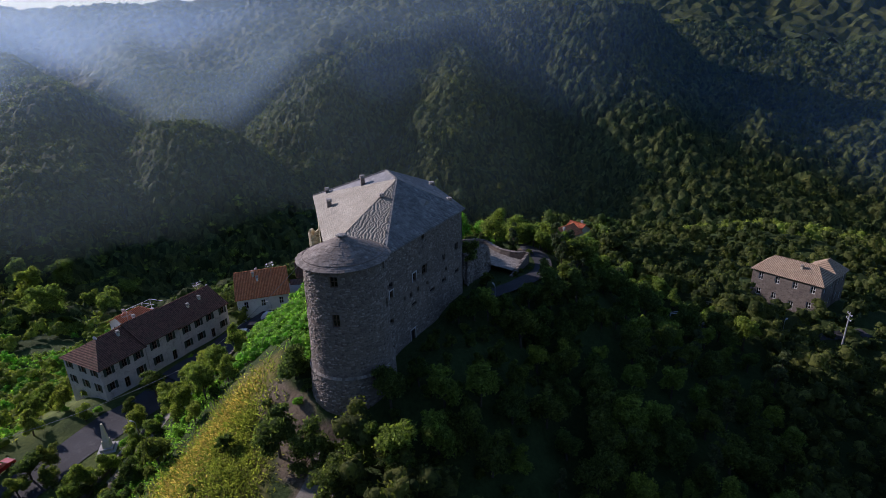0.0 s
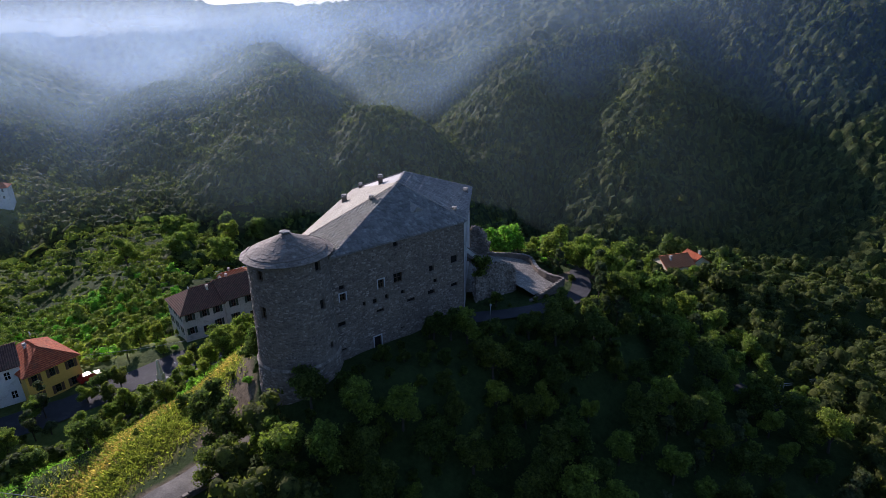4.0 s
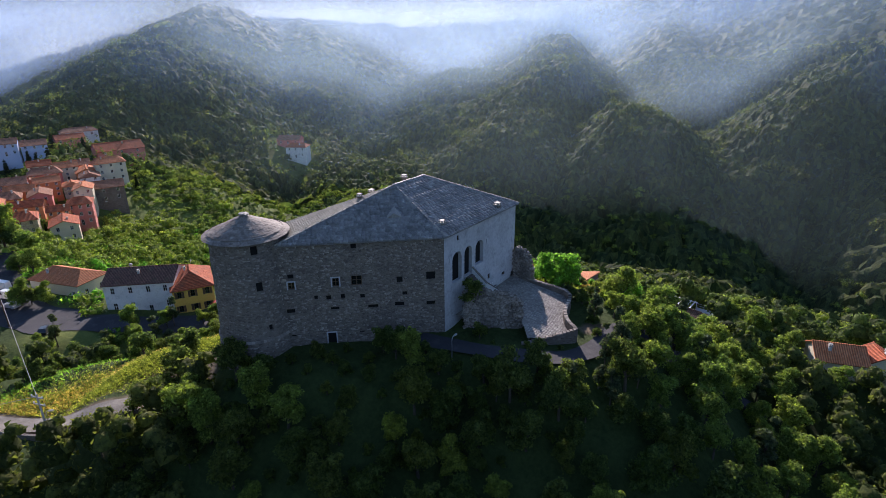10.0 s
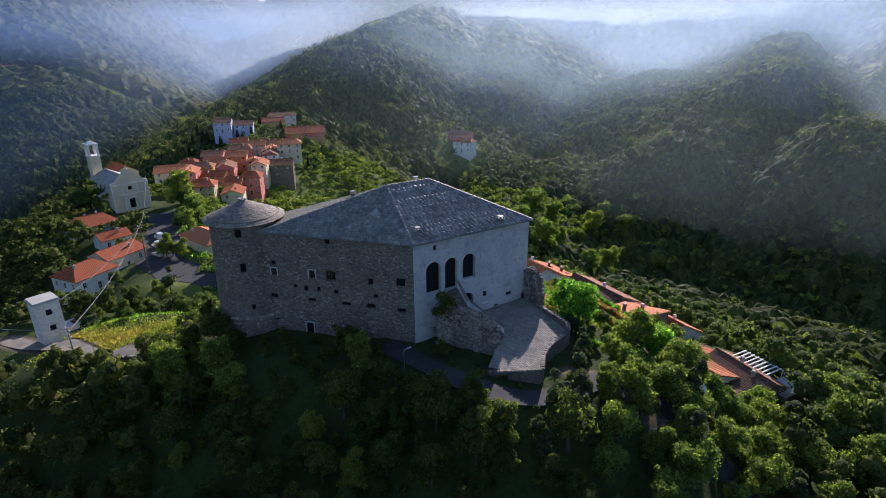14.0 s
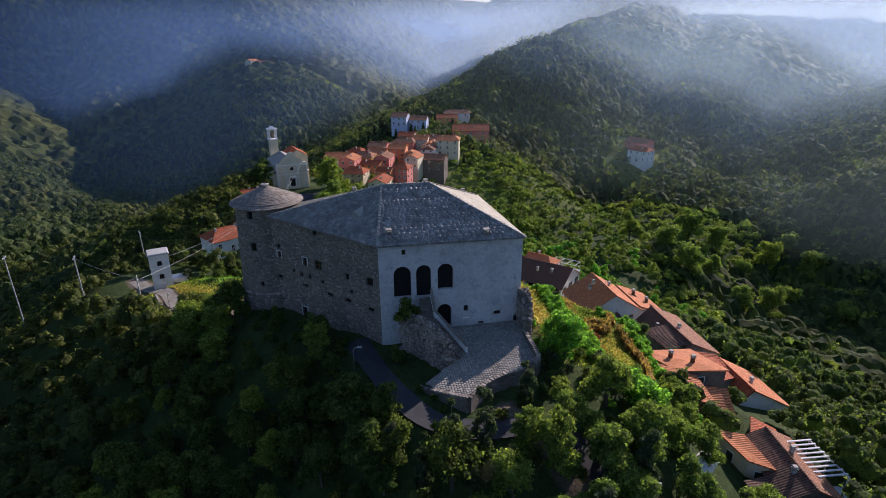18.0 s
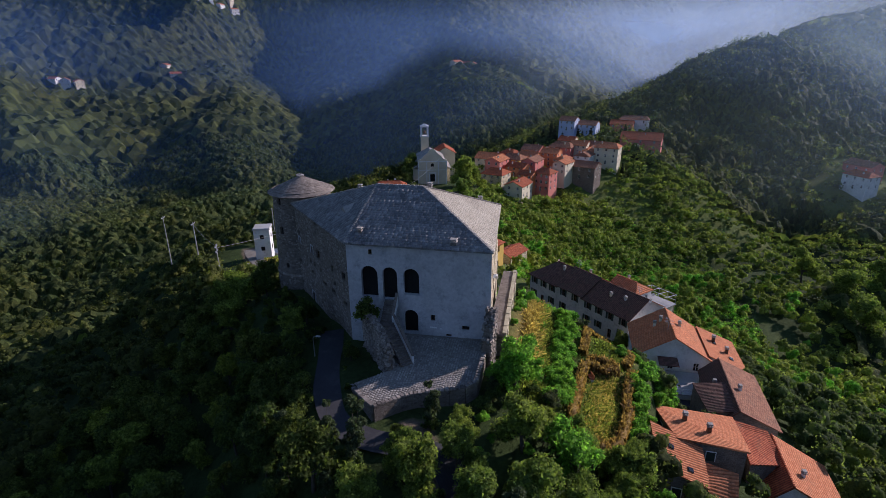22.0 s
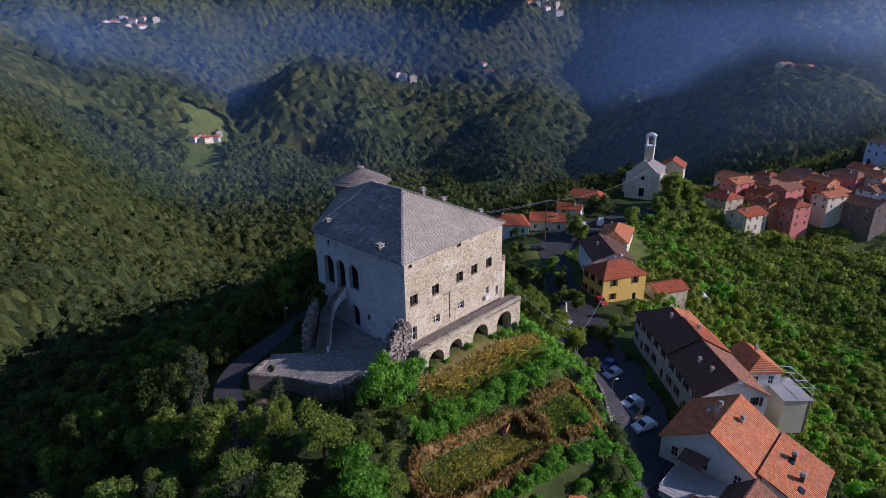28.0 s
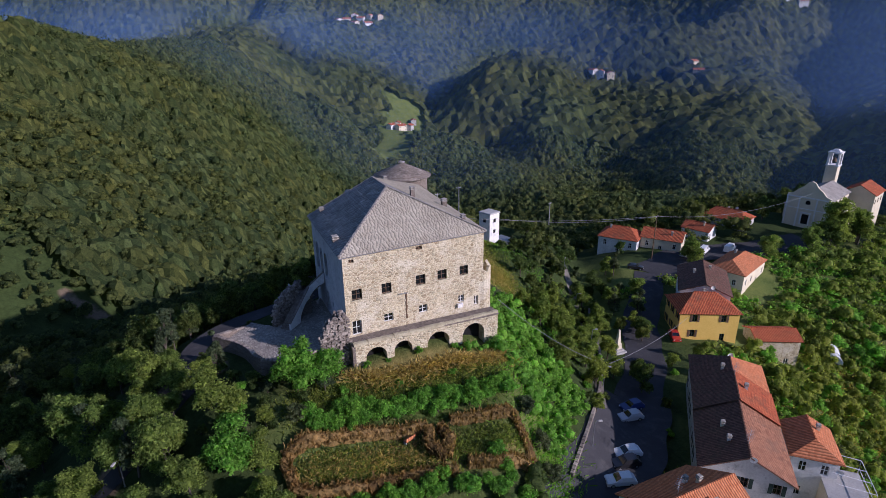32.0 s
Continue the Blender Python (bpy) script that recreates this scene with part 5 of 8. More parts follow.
# tiles_back gives the sunward slope a lighter, sunlit tile colour.
house("low stone house with a mossy brown and a sunlit orange-brown roof slope", -17.2, 54.9, -18, 13.8, 7.8, 6.9, -2, STONE, TILE_BROWN, ridge=-1.5, rise=2.4, floors=1, cols=(2, 1), chimneys=2, seed=6, tiles_back=TILE_OLD)
shed_house("lean-to under dark brown tiles", [(-17.9, 48.5, -9.7), (-11.0, 49.4, -10.0), (-10.5, 52.9, -9.0), (-17.6, 52.9, -8.8)], -18, STONE, TILE_BROWN)
shed_house("stone house under a broad orange tile roof", [(-4.8, 40.4, -5.4), (2.7, 42.0, -4.5), (2.9, 50.3, -5.2), (-8.2, 51.6, -8.3)], -14, STONE, TILE_ORANGE, [(0, (0.3, 0.7)), (1, (0.5,))], chimneys=2)
shed_house("stone house under an orange tile roof", [(1.3, 39.0, -3.5), (7.9, 39.2, -4.7), (8.5, 44.8, -6.5), (2.9, 45.0, -5.4)], -14, STONE, TILE_ORANGE, [(1, (0.4,)), (0, (0.5,))])
shed_house("lean-to under an orange tile roof", [(4.4, 45.0, -6.2), (8.3, 43.6, -7.6), (8.9, 48.0, -9.1), (5.2, 48.6, -6.6)], -14, STONE, TILE_ORANGE)
shed_house("house under ribbed dark red tiles", [(-7.9, 51.7, -8.5), (0.4, 51.6, -8.9), (-2.7, 57.0, -10.9), (-7.5, 56.0, -9.4)], -16, STONE, TILE_RED)
# Orange back slope: red tiles recoloured for the sun on that side.
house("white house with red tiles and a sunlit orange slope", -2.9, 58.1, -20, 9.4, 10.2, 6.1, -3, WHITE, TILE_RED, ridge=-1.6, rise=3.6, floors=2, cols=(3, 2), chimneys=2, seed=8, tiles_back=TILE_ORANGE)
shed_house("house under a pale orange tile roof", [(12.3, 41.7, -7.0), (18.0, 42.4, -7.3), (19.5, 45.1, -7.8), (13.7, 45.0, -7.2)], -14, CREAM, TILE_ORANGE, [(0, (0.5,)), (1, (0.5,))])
# Brown front, lighter back: lit and unlit slopes told apart by tile colour.
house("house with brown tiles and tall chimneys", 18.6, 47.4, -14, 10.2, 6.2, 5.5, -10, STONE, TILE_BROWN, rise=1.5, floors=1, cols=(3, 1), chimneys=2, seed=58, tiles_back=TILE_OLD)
shed_house("low roof of red tiles below the white house", [(8.6, 50.2, -9.0), (12.4, 47.2, -8.6), (14.2, 50.8, -9.6), (10.4, 53.0, -10.2)], -15, STONE, TILE_RED)
shed_house("low house under a mossy tile roof", [(19.8, 40.6, -8.3), (26.8, 40.0, -8.9), (27.6, 44.4, -9.2), (19.4, 44.4, -8.5)], -15, STONE, TILE_BROWN)
shed_house("small shed under red tiles in the trees", [(17.4, 34.0, -8.7), (19.4, 34.4, -8.9), (23.0, 30.8, -9.4), (21.4, 29.4, -9.2)], -13, STONE, TILE_RED, category="shed")

# up the street
house("yellow house with a red tile roof beside the street", -79.6, 5.8, -18.7, 12.0, 8.6, 6.9, 152.9, YELLOW, TILE_RED, hip=4.2, rise=2.6, floors=2, cols=(2, 3), chimneys=1, seed=9, frames=SHUTTER, shutters=BROWN_WOOD)
house("pale house with a brown tile roof beside the street", -87.0, -1.0, -18, 15, 10, 7.6, 45, WHITE, TILE_BROWN, rise=2.0, floors=2, cols=(4, 2), chimneys=2, seed=10)
house("ochre brick annex with a red tile roof", -92.5, 13.6, -24.5, 9, 6.0, 6.4, 153, STONE_WARM, TILE_RED, rise=1.2, floors=1, cols=(2, 1), chimneys=0, seed=11)
house("cream house with a bright red tile roof", -109.0, -9.5, -18.5, 15, 8.5, 5.4, 20, CREAM, TILE_ORANGE, hip=3.5, rise=2.0, floors=1, cols=(4, 2), seed=12)
house("low white house with a red tile roof at the square", -97.5, -40.0, -17, 11, 9, 4.2, 125, WHITE, TILE_RED, hip=3.5, rise=2.2, floors=1, cols=(3, 3), seed=13)
house("low cream house with a red tile roof at the square", -106.5, -32.5, -16.5, 11, 8, 4.2, 125, CREAM, TILE_RED, hip=0, rise=1.7, floors=1, cols=(3, 2), seed=14)
house("house with a red roof near the church", -139, -38, -16.5, 13, 9, 4.4, 110, GREY, TILE_RED, hip=3, rise=2.2, floors=1, cols=(3, 2), seed=15)
house("small house with a red roof near the church", -121, -33, -16, 8, 6, 4.0, 110, WHITE, TILE_RED, rise=1.4, floors=1, cols=(2, 2), seed=16)

# the old village beyond the church
for k, (label, x, y, zb, l, w, h, t, wall, tiles, fl) in enumerate((
        ("tall stone house with a red tile roof", -170.5, -0.1, -19.5, 10, 9, 11, 70, STONE_WARM, TILE_RED, 3),
        ("cream house with a red tile roof", -165, 10, -20.5, 11, 8, 8, 160, CREAM, TILE_RED, 2),
        ("plain house with an orange tile roof", -205, -7, -17, 13, 10, 7, 75, CREAM, TILE_ORANGE, 2),
        ("ochre house with a tile roof", -200, 5, -17, 10, 9, 8.5, 70, YELLOW, TILE_OLD, 3),
        ("plain house with a tile roof", -188, 8, -17, 10, 7, 6.5, 60, ORANGE, TILE_RED, 2),
        ("orange house with a tile roof", -176, 13, -20, 7, 6, 10, 65, ORANGE, TILE_RED, 3),
        ("tall red house with a tile roof", -178, 20.5, -20.5, 8, 8, 11.5, 65, PINK, TILE_RED, 3),
        ("long stone house with a tile roof", -198, 37, -19, 15, 9, 8.5, 68, STONE, TILE_OLD, 2),
        ("plain house with a tile roof", -218, 13, -15, 10, 9, 7.5, 70, PINK, TILE_OLD, 2),
        ("pink house with a tile roof", -226, 27, -15, 12, 9, 8, 72, PINK, TILE_OLD, 2),
        ("cream house with a tile roof", -229, 36, -15, 9, 8, 9, 72, CREAM, TILE_ORANGE, 3),
        ("pink house with a tile roof", -233, 43, -15, 8, 8, 8, 72, PINK, TILE_OLD, 2),
        ("tall cream house with an orange tile roof", -218, 49, -16, 12, 9, 12, 74, CREAM, TILE_ORANGE, 3),
        ("large pink house with a red tile roof", -254, 69, -17, 22, 14, 12, 78, PINK, TILE_RED, 3),
        ("long pink house with a flat tile roof", -292, 62, -12, 14, 9, 8, 78, PINK, TILE_RED, 2),
        ("white house on the wooded slope", -300, 70, -8, 18, 8, 5, 78, WHITE, TILE_OLD, 1),
        ("pale blue house in the trees", -279, 30.5, -9, 10, 9, 8.5, 70, BLUE, TILE_OLD, 2),
        ("lilac house in the trees", -280, 42, -11, 11, 9, 8, 72, BLUE, TILE_OLD, 2),
        ("small house with a red roof", -214, 2, -16, 8, 7, 7, 60, PINK, TILE_RED, 2),
        ("house with an orange roof", -210, 22, -16, 9, 8, 9, 72, ORANGE, TILE_ORANGE, 3),
        ("house with a red roof", -240, 30, -14, 9, 8, 8, 72, CREAM, TILE_RED, 2))):
    house(label, x, y, zb, l * 0.95, w, h * 0.68, t, wall, tiles, hip=0 if k % 3 else 2.5, floors=fl, cols=(3, 2), chimneys=1, seed=20 + k, group="old village houses", name="village_house")
rng = random.Random(19)
for k, (x, y) in enumerate(((-194, 14), (-193, 28), (-207, 12), (-203, 28), (-212, 38), (-222, 20), (-222, 41), (-238, 52), (-190, -2))):
    house("small village house with a clay tile roof", x, y, -17 + rng.uniform(0, 1.5), rng.uniform(7, 11), rng.uniform(6, 8), rng.uniform(4.2, 6.2), rng.choice((65, 72, 155, 160)), rng.choice((CREAM, WHITE, PINK, STONE_WARM, ORANGE)), rng.choice((TILE_RED, TILE_ORANGE, TILE_OLD)), hip=rng.choice((0, 0, 2)), floors=2, cols=(2, 2), chimneys=1, seed=120 + k, group="old village houses", name="village_house")
house("white house with a tile roof among olive terraces", -249, 176, -31, 13, 9, 7, 30, WHITE, TILE_RED, floors=2, cols=(3, 2), hip=2.5, seed=50)
house("pink house with a tile roof among olive terraces", -266, 184, -30, 15, 10, 8, 30, PINK, TILE_OLD, floors=2, cols=(3, 2), seed=51)
FARM = "pale farmhouse with a red tile roof in the valley meadow"
for k, (x, y, w, d, h, c) in enumerate(((-200, -523, 11, 8, 7, CREAM), (-190, -528, 9, 7, 6, WHITE), (-212, -527, 9, 8, 6, GREY), (-201, -536, 10, 7, 6, CREAM), (-224, -545, 8, 6, 5, GREY))):
    house(FARM, x, y, lz(x, y) - 0.5, w, d, h, 20 + 14 * k, c, TILE_RED, floors=2, cols=(3, 2), seed=52 + k, base=10)
house("square stone annex with a pale tile roof", 89.3, 6.7, -17, 6.2, 6.2, 7.2, 20.5, STONE, TILE_PALE, hip=2.6, rise=2.2, floors=2, cols=(2, 2), chimneys=0, seed=57, base=12)
house("stone house with a pale tile roof on the slope", 81.0, 7.8, -17, 14, 8.0, 7.4, -69.5, STONE, TILE_PALE, hip=3, rise=2.5, floors=2, cols=(4, 2), seed=54, base=12)
house("orange roofed house in the trees below the castle", 44.6, 45.5, -12.6, 7.0, 5.8, 5.2, 20, CREAM, TILE_ORANGE, rise=1.6, floors=1, cols=(2, 1), seed=55, base=8)
house("small annex with a red roof in the trees", 50.0, 47.6, -13.2, 4.6, 4.8, 5.6, 110, CREAM, TILE_RED, rise=1.5, floors=1, cols=(1, 1), seed=56, base=8)

# church
church = thing("church", "pale church with shaped gable front and bell tower", "church", pose(-157, -25, -14, 0, 0, 17))
f = flat((0, -6, 0), (0, 1, 0), (1, 0, 0))
CO = [(5.0, 7.0, 0.1, 3.3, False), (5.3, 6.7, 6.4, 7.8, True)]
b = wall_with_openings(f, 0, 12, -4, 8.6, CO, 0.35, CREAM)
top = [(0, 8.6), (12, 8.6), (12, 9.2), (10.6, 9.6), (9.4, 11.0), (8.0, 12.0), (7.0, 13.4), (6, 13.8), (5.0, 13.4), (4.0, 12.0), (2.6, 11.0), (1.4, 9.6), (0, 9.2)]
b.add([tuple(f(u, z, 0)) for u, z in top] + [tuple(f(u, z, -0.6)) for u, z in top], [tuple(range(13)), tuple(range(25, 12, -1))] + [(i, 13 + i, 13 + (i + 1) % 13, (i + 1) % 13) for i in range(13)])
fr = part("facade", b, church, "cream stucco front with a curved gable")
for o in CO:
    part("door" if o[2] < 1 else "window", pane_of(f, o, 0.35), fr)
for nm, u0, u1, z0, z1, d in [("pilaster", u, u + 0.4, -2, 8.4, 0.15) for u in (0, 3.4, 8.2, 11.6)] + [("cornice", -0.1, 12.1, 8.4, 8.75, 0.25), ("string_course", -0.1, 12.1, 4.9, 5.1, 0.2), ("door_jamb", 4.6, 5.0, 0, 3.6, 0.14), ("door_jamb", 7.0, 7.4, 0, 3.6, 0.14), ("door_lintel", 4.4, 7.6, 3.6, 4.0, 0.25)]:
    b = Builder(WHITE)
    bar(b, f, u0, u1, z0, z1, 0.0, d)
    part(nm, b, fr)
b = Builder(CREAM)
b.box(-21, -0.6, -5.4, 5.4, -4, 8.0)
b.box(-19, -5, -7.8, 7.8, -4, 4.6)
nave = part("nave_wall", b, church)
for k in range(3):
    for s in (-1, 1):
        b = Builder(GLASS)
        b.box(-8 - k * 4.2, -7 - k * 4.2, s * 7.8 - 0.03, s * 7.8 + 0.03, 1.8, 3.6)
        part("window", b, nave)
        b = Builder(GLASS)
        b.box(-8 - k * 4.2, -7 - k * 4.2, s * 5.4 - 0.03, s * 5.4 + 0.03, 6.0, 7.3)
        part("window", b, nave)
for s in (-1, 1):
    part("roof", roof_slab(SLATE_WARM, [(-0.7, s * 5.9, 7.9), (-21.3, s * 5.9, 7.9), (-21.3, 0, 10.8), (-0.7, 0, 10.8)]), church)
    part("roof", roof_slab(SLATE_WARM, [(-4.7, s * 8.3, 4.5), (-19.3, s * 8.3, 4.5), (-19.3, s * 5.4, 5.9), (-4.7, s * 5.4, 5.9)]), church)
b = Builder(CREAM)
b.add([(-21, -5.4, 8.0), (-21, 5.4, 8.0), (-21, 0, 10.7)], [(0, 1, 2)])
b.box(-34, -23.2, 3.0, 12.0, -6, 7.6)
b.add([(-23.2, 3, 7.6), (-23.2, 12, 7.6), (-23.2, 7.5, 10.2), (-34, 3, 7.6), (-34, 12, 7.6), (-34, 7.5, 10.2)], [(0, 1, 2), (3, 5, 4)])
part("rectory_wall", b, church)
for s in (-1, 1):
    part("roof", roof_slab(TILE_RED, [(-22.8, 7.5 + s * 5.0, 7.4), (-34.4, 7.5 + s * 5.0, 7.4), (-34.4, 7.5, 10.3), (-22.8, 7.5, 10.3)]), church)
for k in range(3):
    b = Builder(GLASS)
    b.box(-32 + k * 3.4, -31 + k * 3.4, 12.0, 12.03, 4.4, 5.9)
    part("window", b, church)
X0, Y0 = -26.6, -3.4
tw = Builder(CREAM)
tw.box(X0, X0 + 3.4, Y0, Y0 + 3.4, -5, 15.2)
tower_b = part("bell_tower", tw, church, "pale square bell tower")
for sx in (X0 - 0.05, X0 + 2.8):
    for sy in (Y0 - 0.05, Y0 + 2.8):
        tw = Builder(WHITE)
        tw.box(sx, sx + 0.65, sy, sy + 0.65, 15.4, 19.2)
        part("belfry_pier", tw, tower_b)
tw = Builder(WHITE)
tw.box(X0 - 0.25, X0 + 3.65, Y0 - 0.25, Y0 + 3.65, 15.0, 15.4)
part("cornice", tw, tower_b)
tw = Builder(WHITE)
tw.box(X0 - 0.25, X0 + 3.65, Y0 - 0.25, Y0 + 3.65, 19.2, 19.7)
part("cornice", tw, tower_b)
tw = Builder(WHITE)
tw.box(X0 + 0.2, X0 + 3.2, Y0 + 0.2, Y0 + 3.2, 19.7, 20.5, None, 0.9)
part("belfry_cap", tw, tower_b)
tw = Builder(BROWN_WOOD)
tw.tube([(X0 + 1.7, Y0 + 1.7, 16.4), (X0 + 1.7, Y0 + 1.7, 16.6), (X0 + 1.7, Y0 + 1.7, 17.4), (X0 + 1.7, Y0 + 1.7, 17.8)], [0.75, 0.65, 0.4, 0.1], 12)
part("bell", tw, tower_b)

# white transformer tower
tt = thing("transformer_tower", "weathered white brick transformer tower with a flat roof", "tower", pose(-55.2, -44.6, -11.5, 0, 0, 20))
b = Builder(WHITE)
b.box(-1.9, 1.9, -1.9, 1.9, -3, 9.6)
part("wall", b, tt)
b = Builder(CONCRETE)
b.box(-2.15, 2.15, -2.15, 2.15, 9.6, 9.9, None, 0.2)
part("roof", b, tt)
for s, zc in ((1, 7.2), (1, 4.2)):
    for k in range(2):
        b = Builder(DARK)
        b.box(1.9, 1.93, -0.45, 0.45, zc, zc + 1.0, pose(0, 0, 0, 0, 0, 90 * k))
        part("window", b, tt)
b = Builder(CONCRETE)
b.box(-4.9, -2.0, 0.2, 5, -2, 1.9)
sh = thing("shed", "low shed with a pale sheet roof beside the tower", "shed", pose(-55.2, -44.6, -11.5, 0, 0, 20))
part("wall", b, sh)
b = Builder(STEEL)
b.box(-5.2, -1.95, -0.1, 5.3, 1.9, 2.0)
part("roof", b, sh)


# ---- trees ----
def leaf_cloud(rng, lobes, count, size, flat_z=0.8, shell=0.35, core=0.0, sides=6, tumble=0.6):
    """Leaf clumps as tilted pieces spread over several lobes. Returns verts and triangles."""
    w = np.array([l[3] ** 2 for l in lobes])
    pick = rng.choice(len(lobes), count, p=w / w.sum())
    c = np.array([l[:3] for l in lobes])[pick]
    r = np.array([l[3] for l in lobes])[pick]
    d = rng.normal(size=(count, 3))
    d /= np.linalg.norm(d, axis=1)[:, None]
    d[:, 2] = np.where(d[:, 2] < -0.55, -d[:, 2], d[:, 2])
    rad = r * (1 - shell * rng.random(count) ** 1.5) * rng.uniform(0.86, 1.14, count)
    p = c + d * rad[:, None] * np.array((1, 1, flat_z))
    n = 0.7 * d + rng.normal(scale=tumble, size=(count, 3)) + np.array((0, 0, 0.3))
    n /= np.linalg.norm(n, axis=1)[:, None]
    a = np.cross(n, rng.normal(size=(count, 3)))
    a /= np.linalg.norm(a, axis=1)[:, None]
    b = np.cross(n, a)
    s = size * rng.uniform(0.55, 1.35, count)
    k = rng.uniform(0.6, 1.4, (count, 4))
    corners = [p + (a * s[:, None] * k[:, i:i + 1] * sx + b * s[:, None] * 0.9 * k[:, (i + 1) % 3:(i + 1) % 3 + 1] * sy) for i, (sx, sy) in enumerate(((-1, -0.5), (1, -0.4), (0.1, 1)))]
    v = np.stack(corners, 1).reshape(-1, 3)
    v, f = np.concatenate([v]), np.arange(count * 3).reshape(-1, 3)
    if core:
        cv, cf = canopy_core(rng, lobes, core, flat_z, sides)
        v, f = np.concatenate([v, cv]), np.concatenate([f, cf + len(v)])
    return v, f


def canopy_core(rng, lobes, scale, flat_z, k=6):
    """The closed mass of twigs and leaves inside a crown: an uneven knobbly cap for each lobe."""
    V, F, n = [], [], 0
    for x, y, z, r in lobes:
        pts = [(0.1 * rng.normal(), 0.1 * rng.normal(), 1.0)]
        for lat in (0.68, -0.25):
            for j in range(k):
                a = (j + 0.5 * (lat < 0) + rng.uniform(-0.25, 0.25)) * math.tau / k
                q = math.sqrt(1 - lat * lat) * rng.uniform(0.8, 1.15)
                pts.append((q * math.cos(a), q * math.sin(a), lat + rng.uniform(-0.15, 0.15)))
        V.append(np.array(pts) * (r * scale) * np.array((1, 1, flat_z)) + np.array((x, y, z)))
        f = [(0, 1 + j, 1 + (j + 1) % k) for j in range(k)]
        for o in (1,):
            for j in range(k):
                f += [(o + j, o + k + j, o + (j + 1) % k), (o + (j + 1) % k, o + k + j, o + k + (j + 1) % k)]
        F.append(np.array(f) + n)
        n += len(pts)
    return np.concatenate(V), np.concatenate(F)


def lobes_of(rng, height, spread, n, low=0.35):
    out = [(0, 0, height * (low + 1) / 2, spread * 0.62)]
    for i in range(n):
        a = i * 2.4 + rng.uniform(-0.4, 0.4)
        t = rng.uniform(0, 1)
        q = spread * (0.62 - 0.25 * t) * rng.uniform(0.8, 1.1)
        out.append((q * math.cos(a), q * math.sin(a), height * (low + 0.12 + (0.8 - low) * t), spread * rng.uniform(0.3, 0.46)))
        b = rng.uniform(0, math.tau)
        out.append((out[-1][0] + 0.3 * spread * math.cos(b), out[-1][1] + 0.3 * spread * math.sin(b), out[-1][2] + rng.uniform(-0.1, 0.12) * height, spread * rng.uniform(0.14, 0.24)))
    return out


def tree_prototype(seed, height, spread, lobes, leaves, size, material, name="tree", label="leafy broad-leaved tree", low=0.32, flat_z=0.85):
    rng = np.random.default_rng(seed)
    t = thing(name, label, name if name != "tree" else "tree", pose(0, 0, 0))
    ls = lobes_of(rng, height, spread, lobes, low)
    b = Builder(BARK)
    lean = rng.uniform(-0.3, 0.3, 2)
    r0 = 0.05 * spread + 0.06
    b.tube([(0, 0, -1.2), (0, 0, 0.2), (lean[0] * 0.5, lean[1] * 0.5, height * 0.3), (lean[0], lean[1], height * 0.72)], [r0 * 1.3, r0, r0 * 0.75, r0 * 0.25], 7)
    for l in ls[1::2]:
        z0 = height * rng.uniform(0.2, 0.42)
        b.tube([(lean[0] * 0.5, lean[1] * 0.5, z0), (l[0] * 0.5, l[1] * 0.5, (z0 + l[2]) / 2 + 0.1), (l[0] * 0.92, l[1] * 0.92, l[2])], [r0 * 0.45, r0 * 0.3, r0 * 0.1], 4, False)
    part("trunk", b, t)
    v, f = leaf_cloud(rng, ls, leaves, size, flat_z, shell=0.45, core=0.68)
    part("crown", fast_mesh("crown", v, f, material), t)
    return t


def conifer_prototype(seed, height, spread, leaves, label="slim dark green cypress tree"):
    rng = np.random.default_rng(seed)
    t = thing("cypress_tree", label, "tree", pose(0, 0, 0))
    b = Builder(BARK)
    b.tube([(0, 0, -1), (0, 0, height * 0.4), (0, 0, height * 0.9)], [0.2, 0.14, 0.03], 6)
    part("trunk", b, t)
    ls = [(0, 0, height * (0.12 + 0.8 * k / 7), spread * (1 - (k / 7.4) ** 1.4)) for k in range(8)]
    v, f = leaf_cloud(rng, ls, leaves, 0.3, 1.1, 0.3, 0.8)
    part("crown", fast_mesh("crown", v, f, LEAF_DARK), t)
    return t


PROTO = {
    "oak": [tree_prototype(101 + k, 7.0, 3.3, 9, 3400, 0.185, LEAF, label="dense broad-leaved tree on the castle slope", low=0.14) for k in range(4)],
    "bush": [tree_prototype(111 + k, 3.2, 1.9, 6, 1200, 0.15, LEAF, "bush", "dense green bush on the slope", 0.15) for k in range(3)],
    "bright": [tree_prototype(121 + k, 5.0, 2.7, 10, 3600, 0.14, LEAF_BRIGHT, label="bright green young leafy tree", low=0.1) for k in range(2)],
    "shrub": [tree_prototype(161 + k, 2.6, 1.9, 6, 1100, 0.14, LEAF_BRIGHT, "bush", "bright green leafy shrub on the bank", 0.1) for k in range(2)],
    "willow": [tree_prototype(171 + k, 7.0, 2.9, 10, 4000, 0.15, LEAF_MID, label="loose olive-green leafy tree", low=0.12) for k in range(3)],
    "olive": [tree_prototype(131 + k, 4.6, 2.4, 8, 1700, 0.14, LEAF_GREY, "olive_tree", "grey-green olive tree with thin leaves") for k in range(2)],
    "slim": [tree_prototype(141 + k, 8.5, 1.7, 8, 2200, 0.17, LEAF_GREY, label="slim poplar-like tree with pale leaves", low=0.15) for k in range(2)],
    "cypress": [conifer_prototype(151, 8, 1.0, 900)],
}
USED = set()
TREE_RNG = random.Random(77)


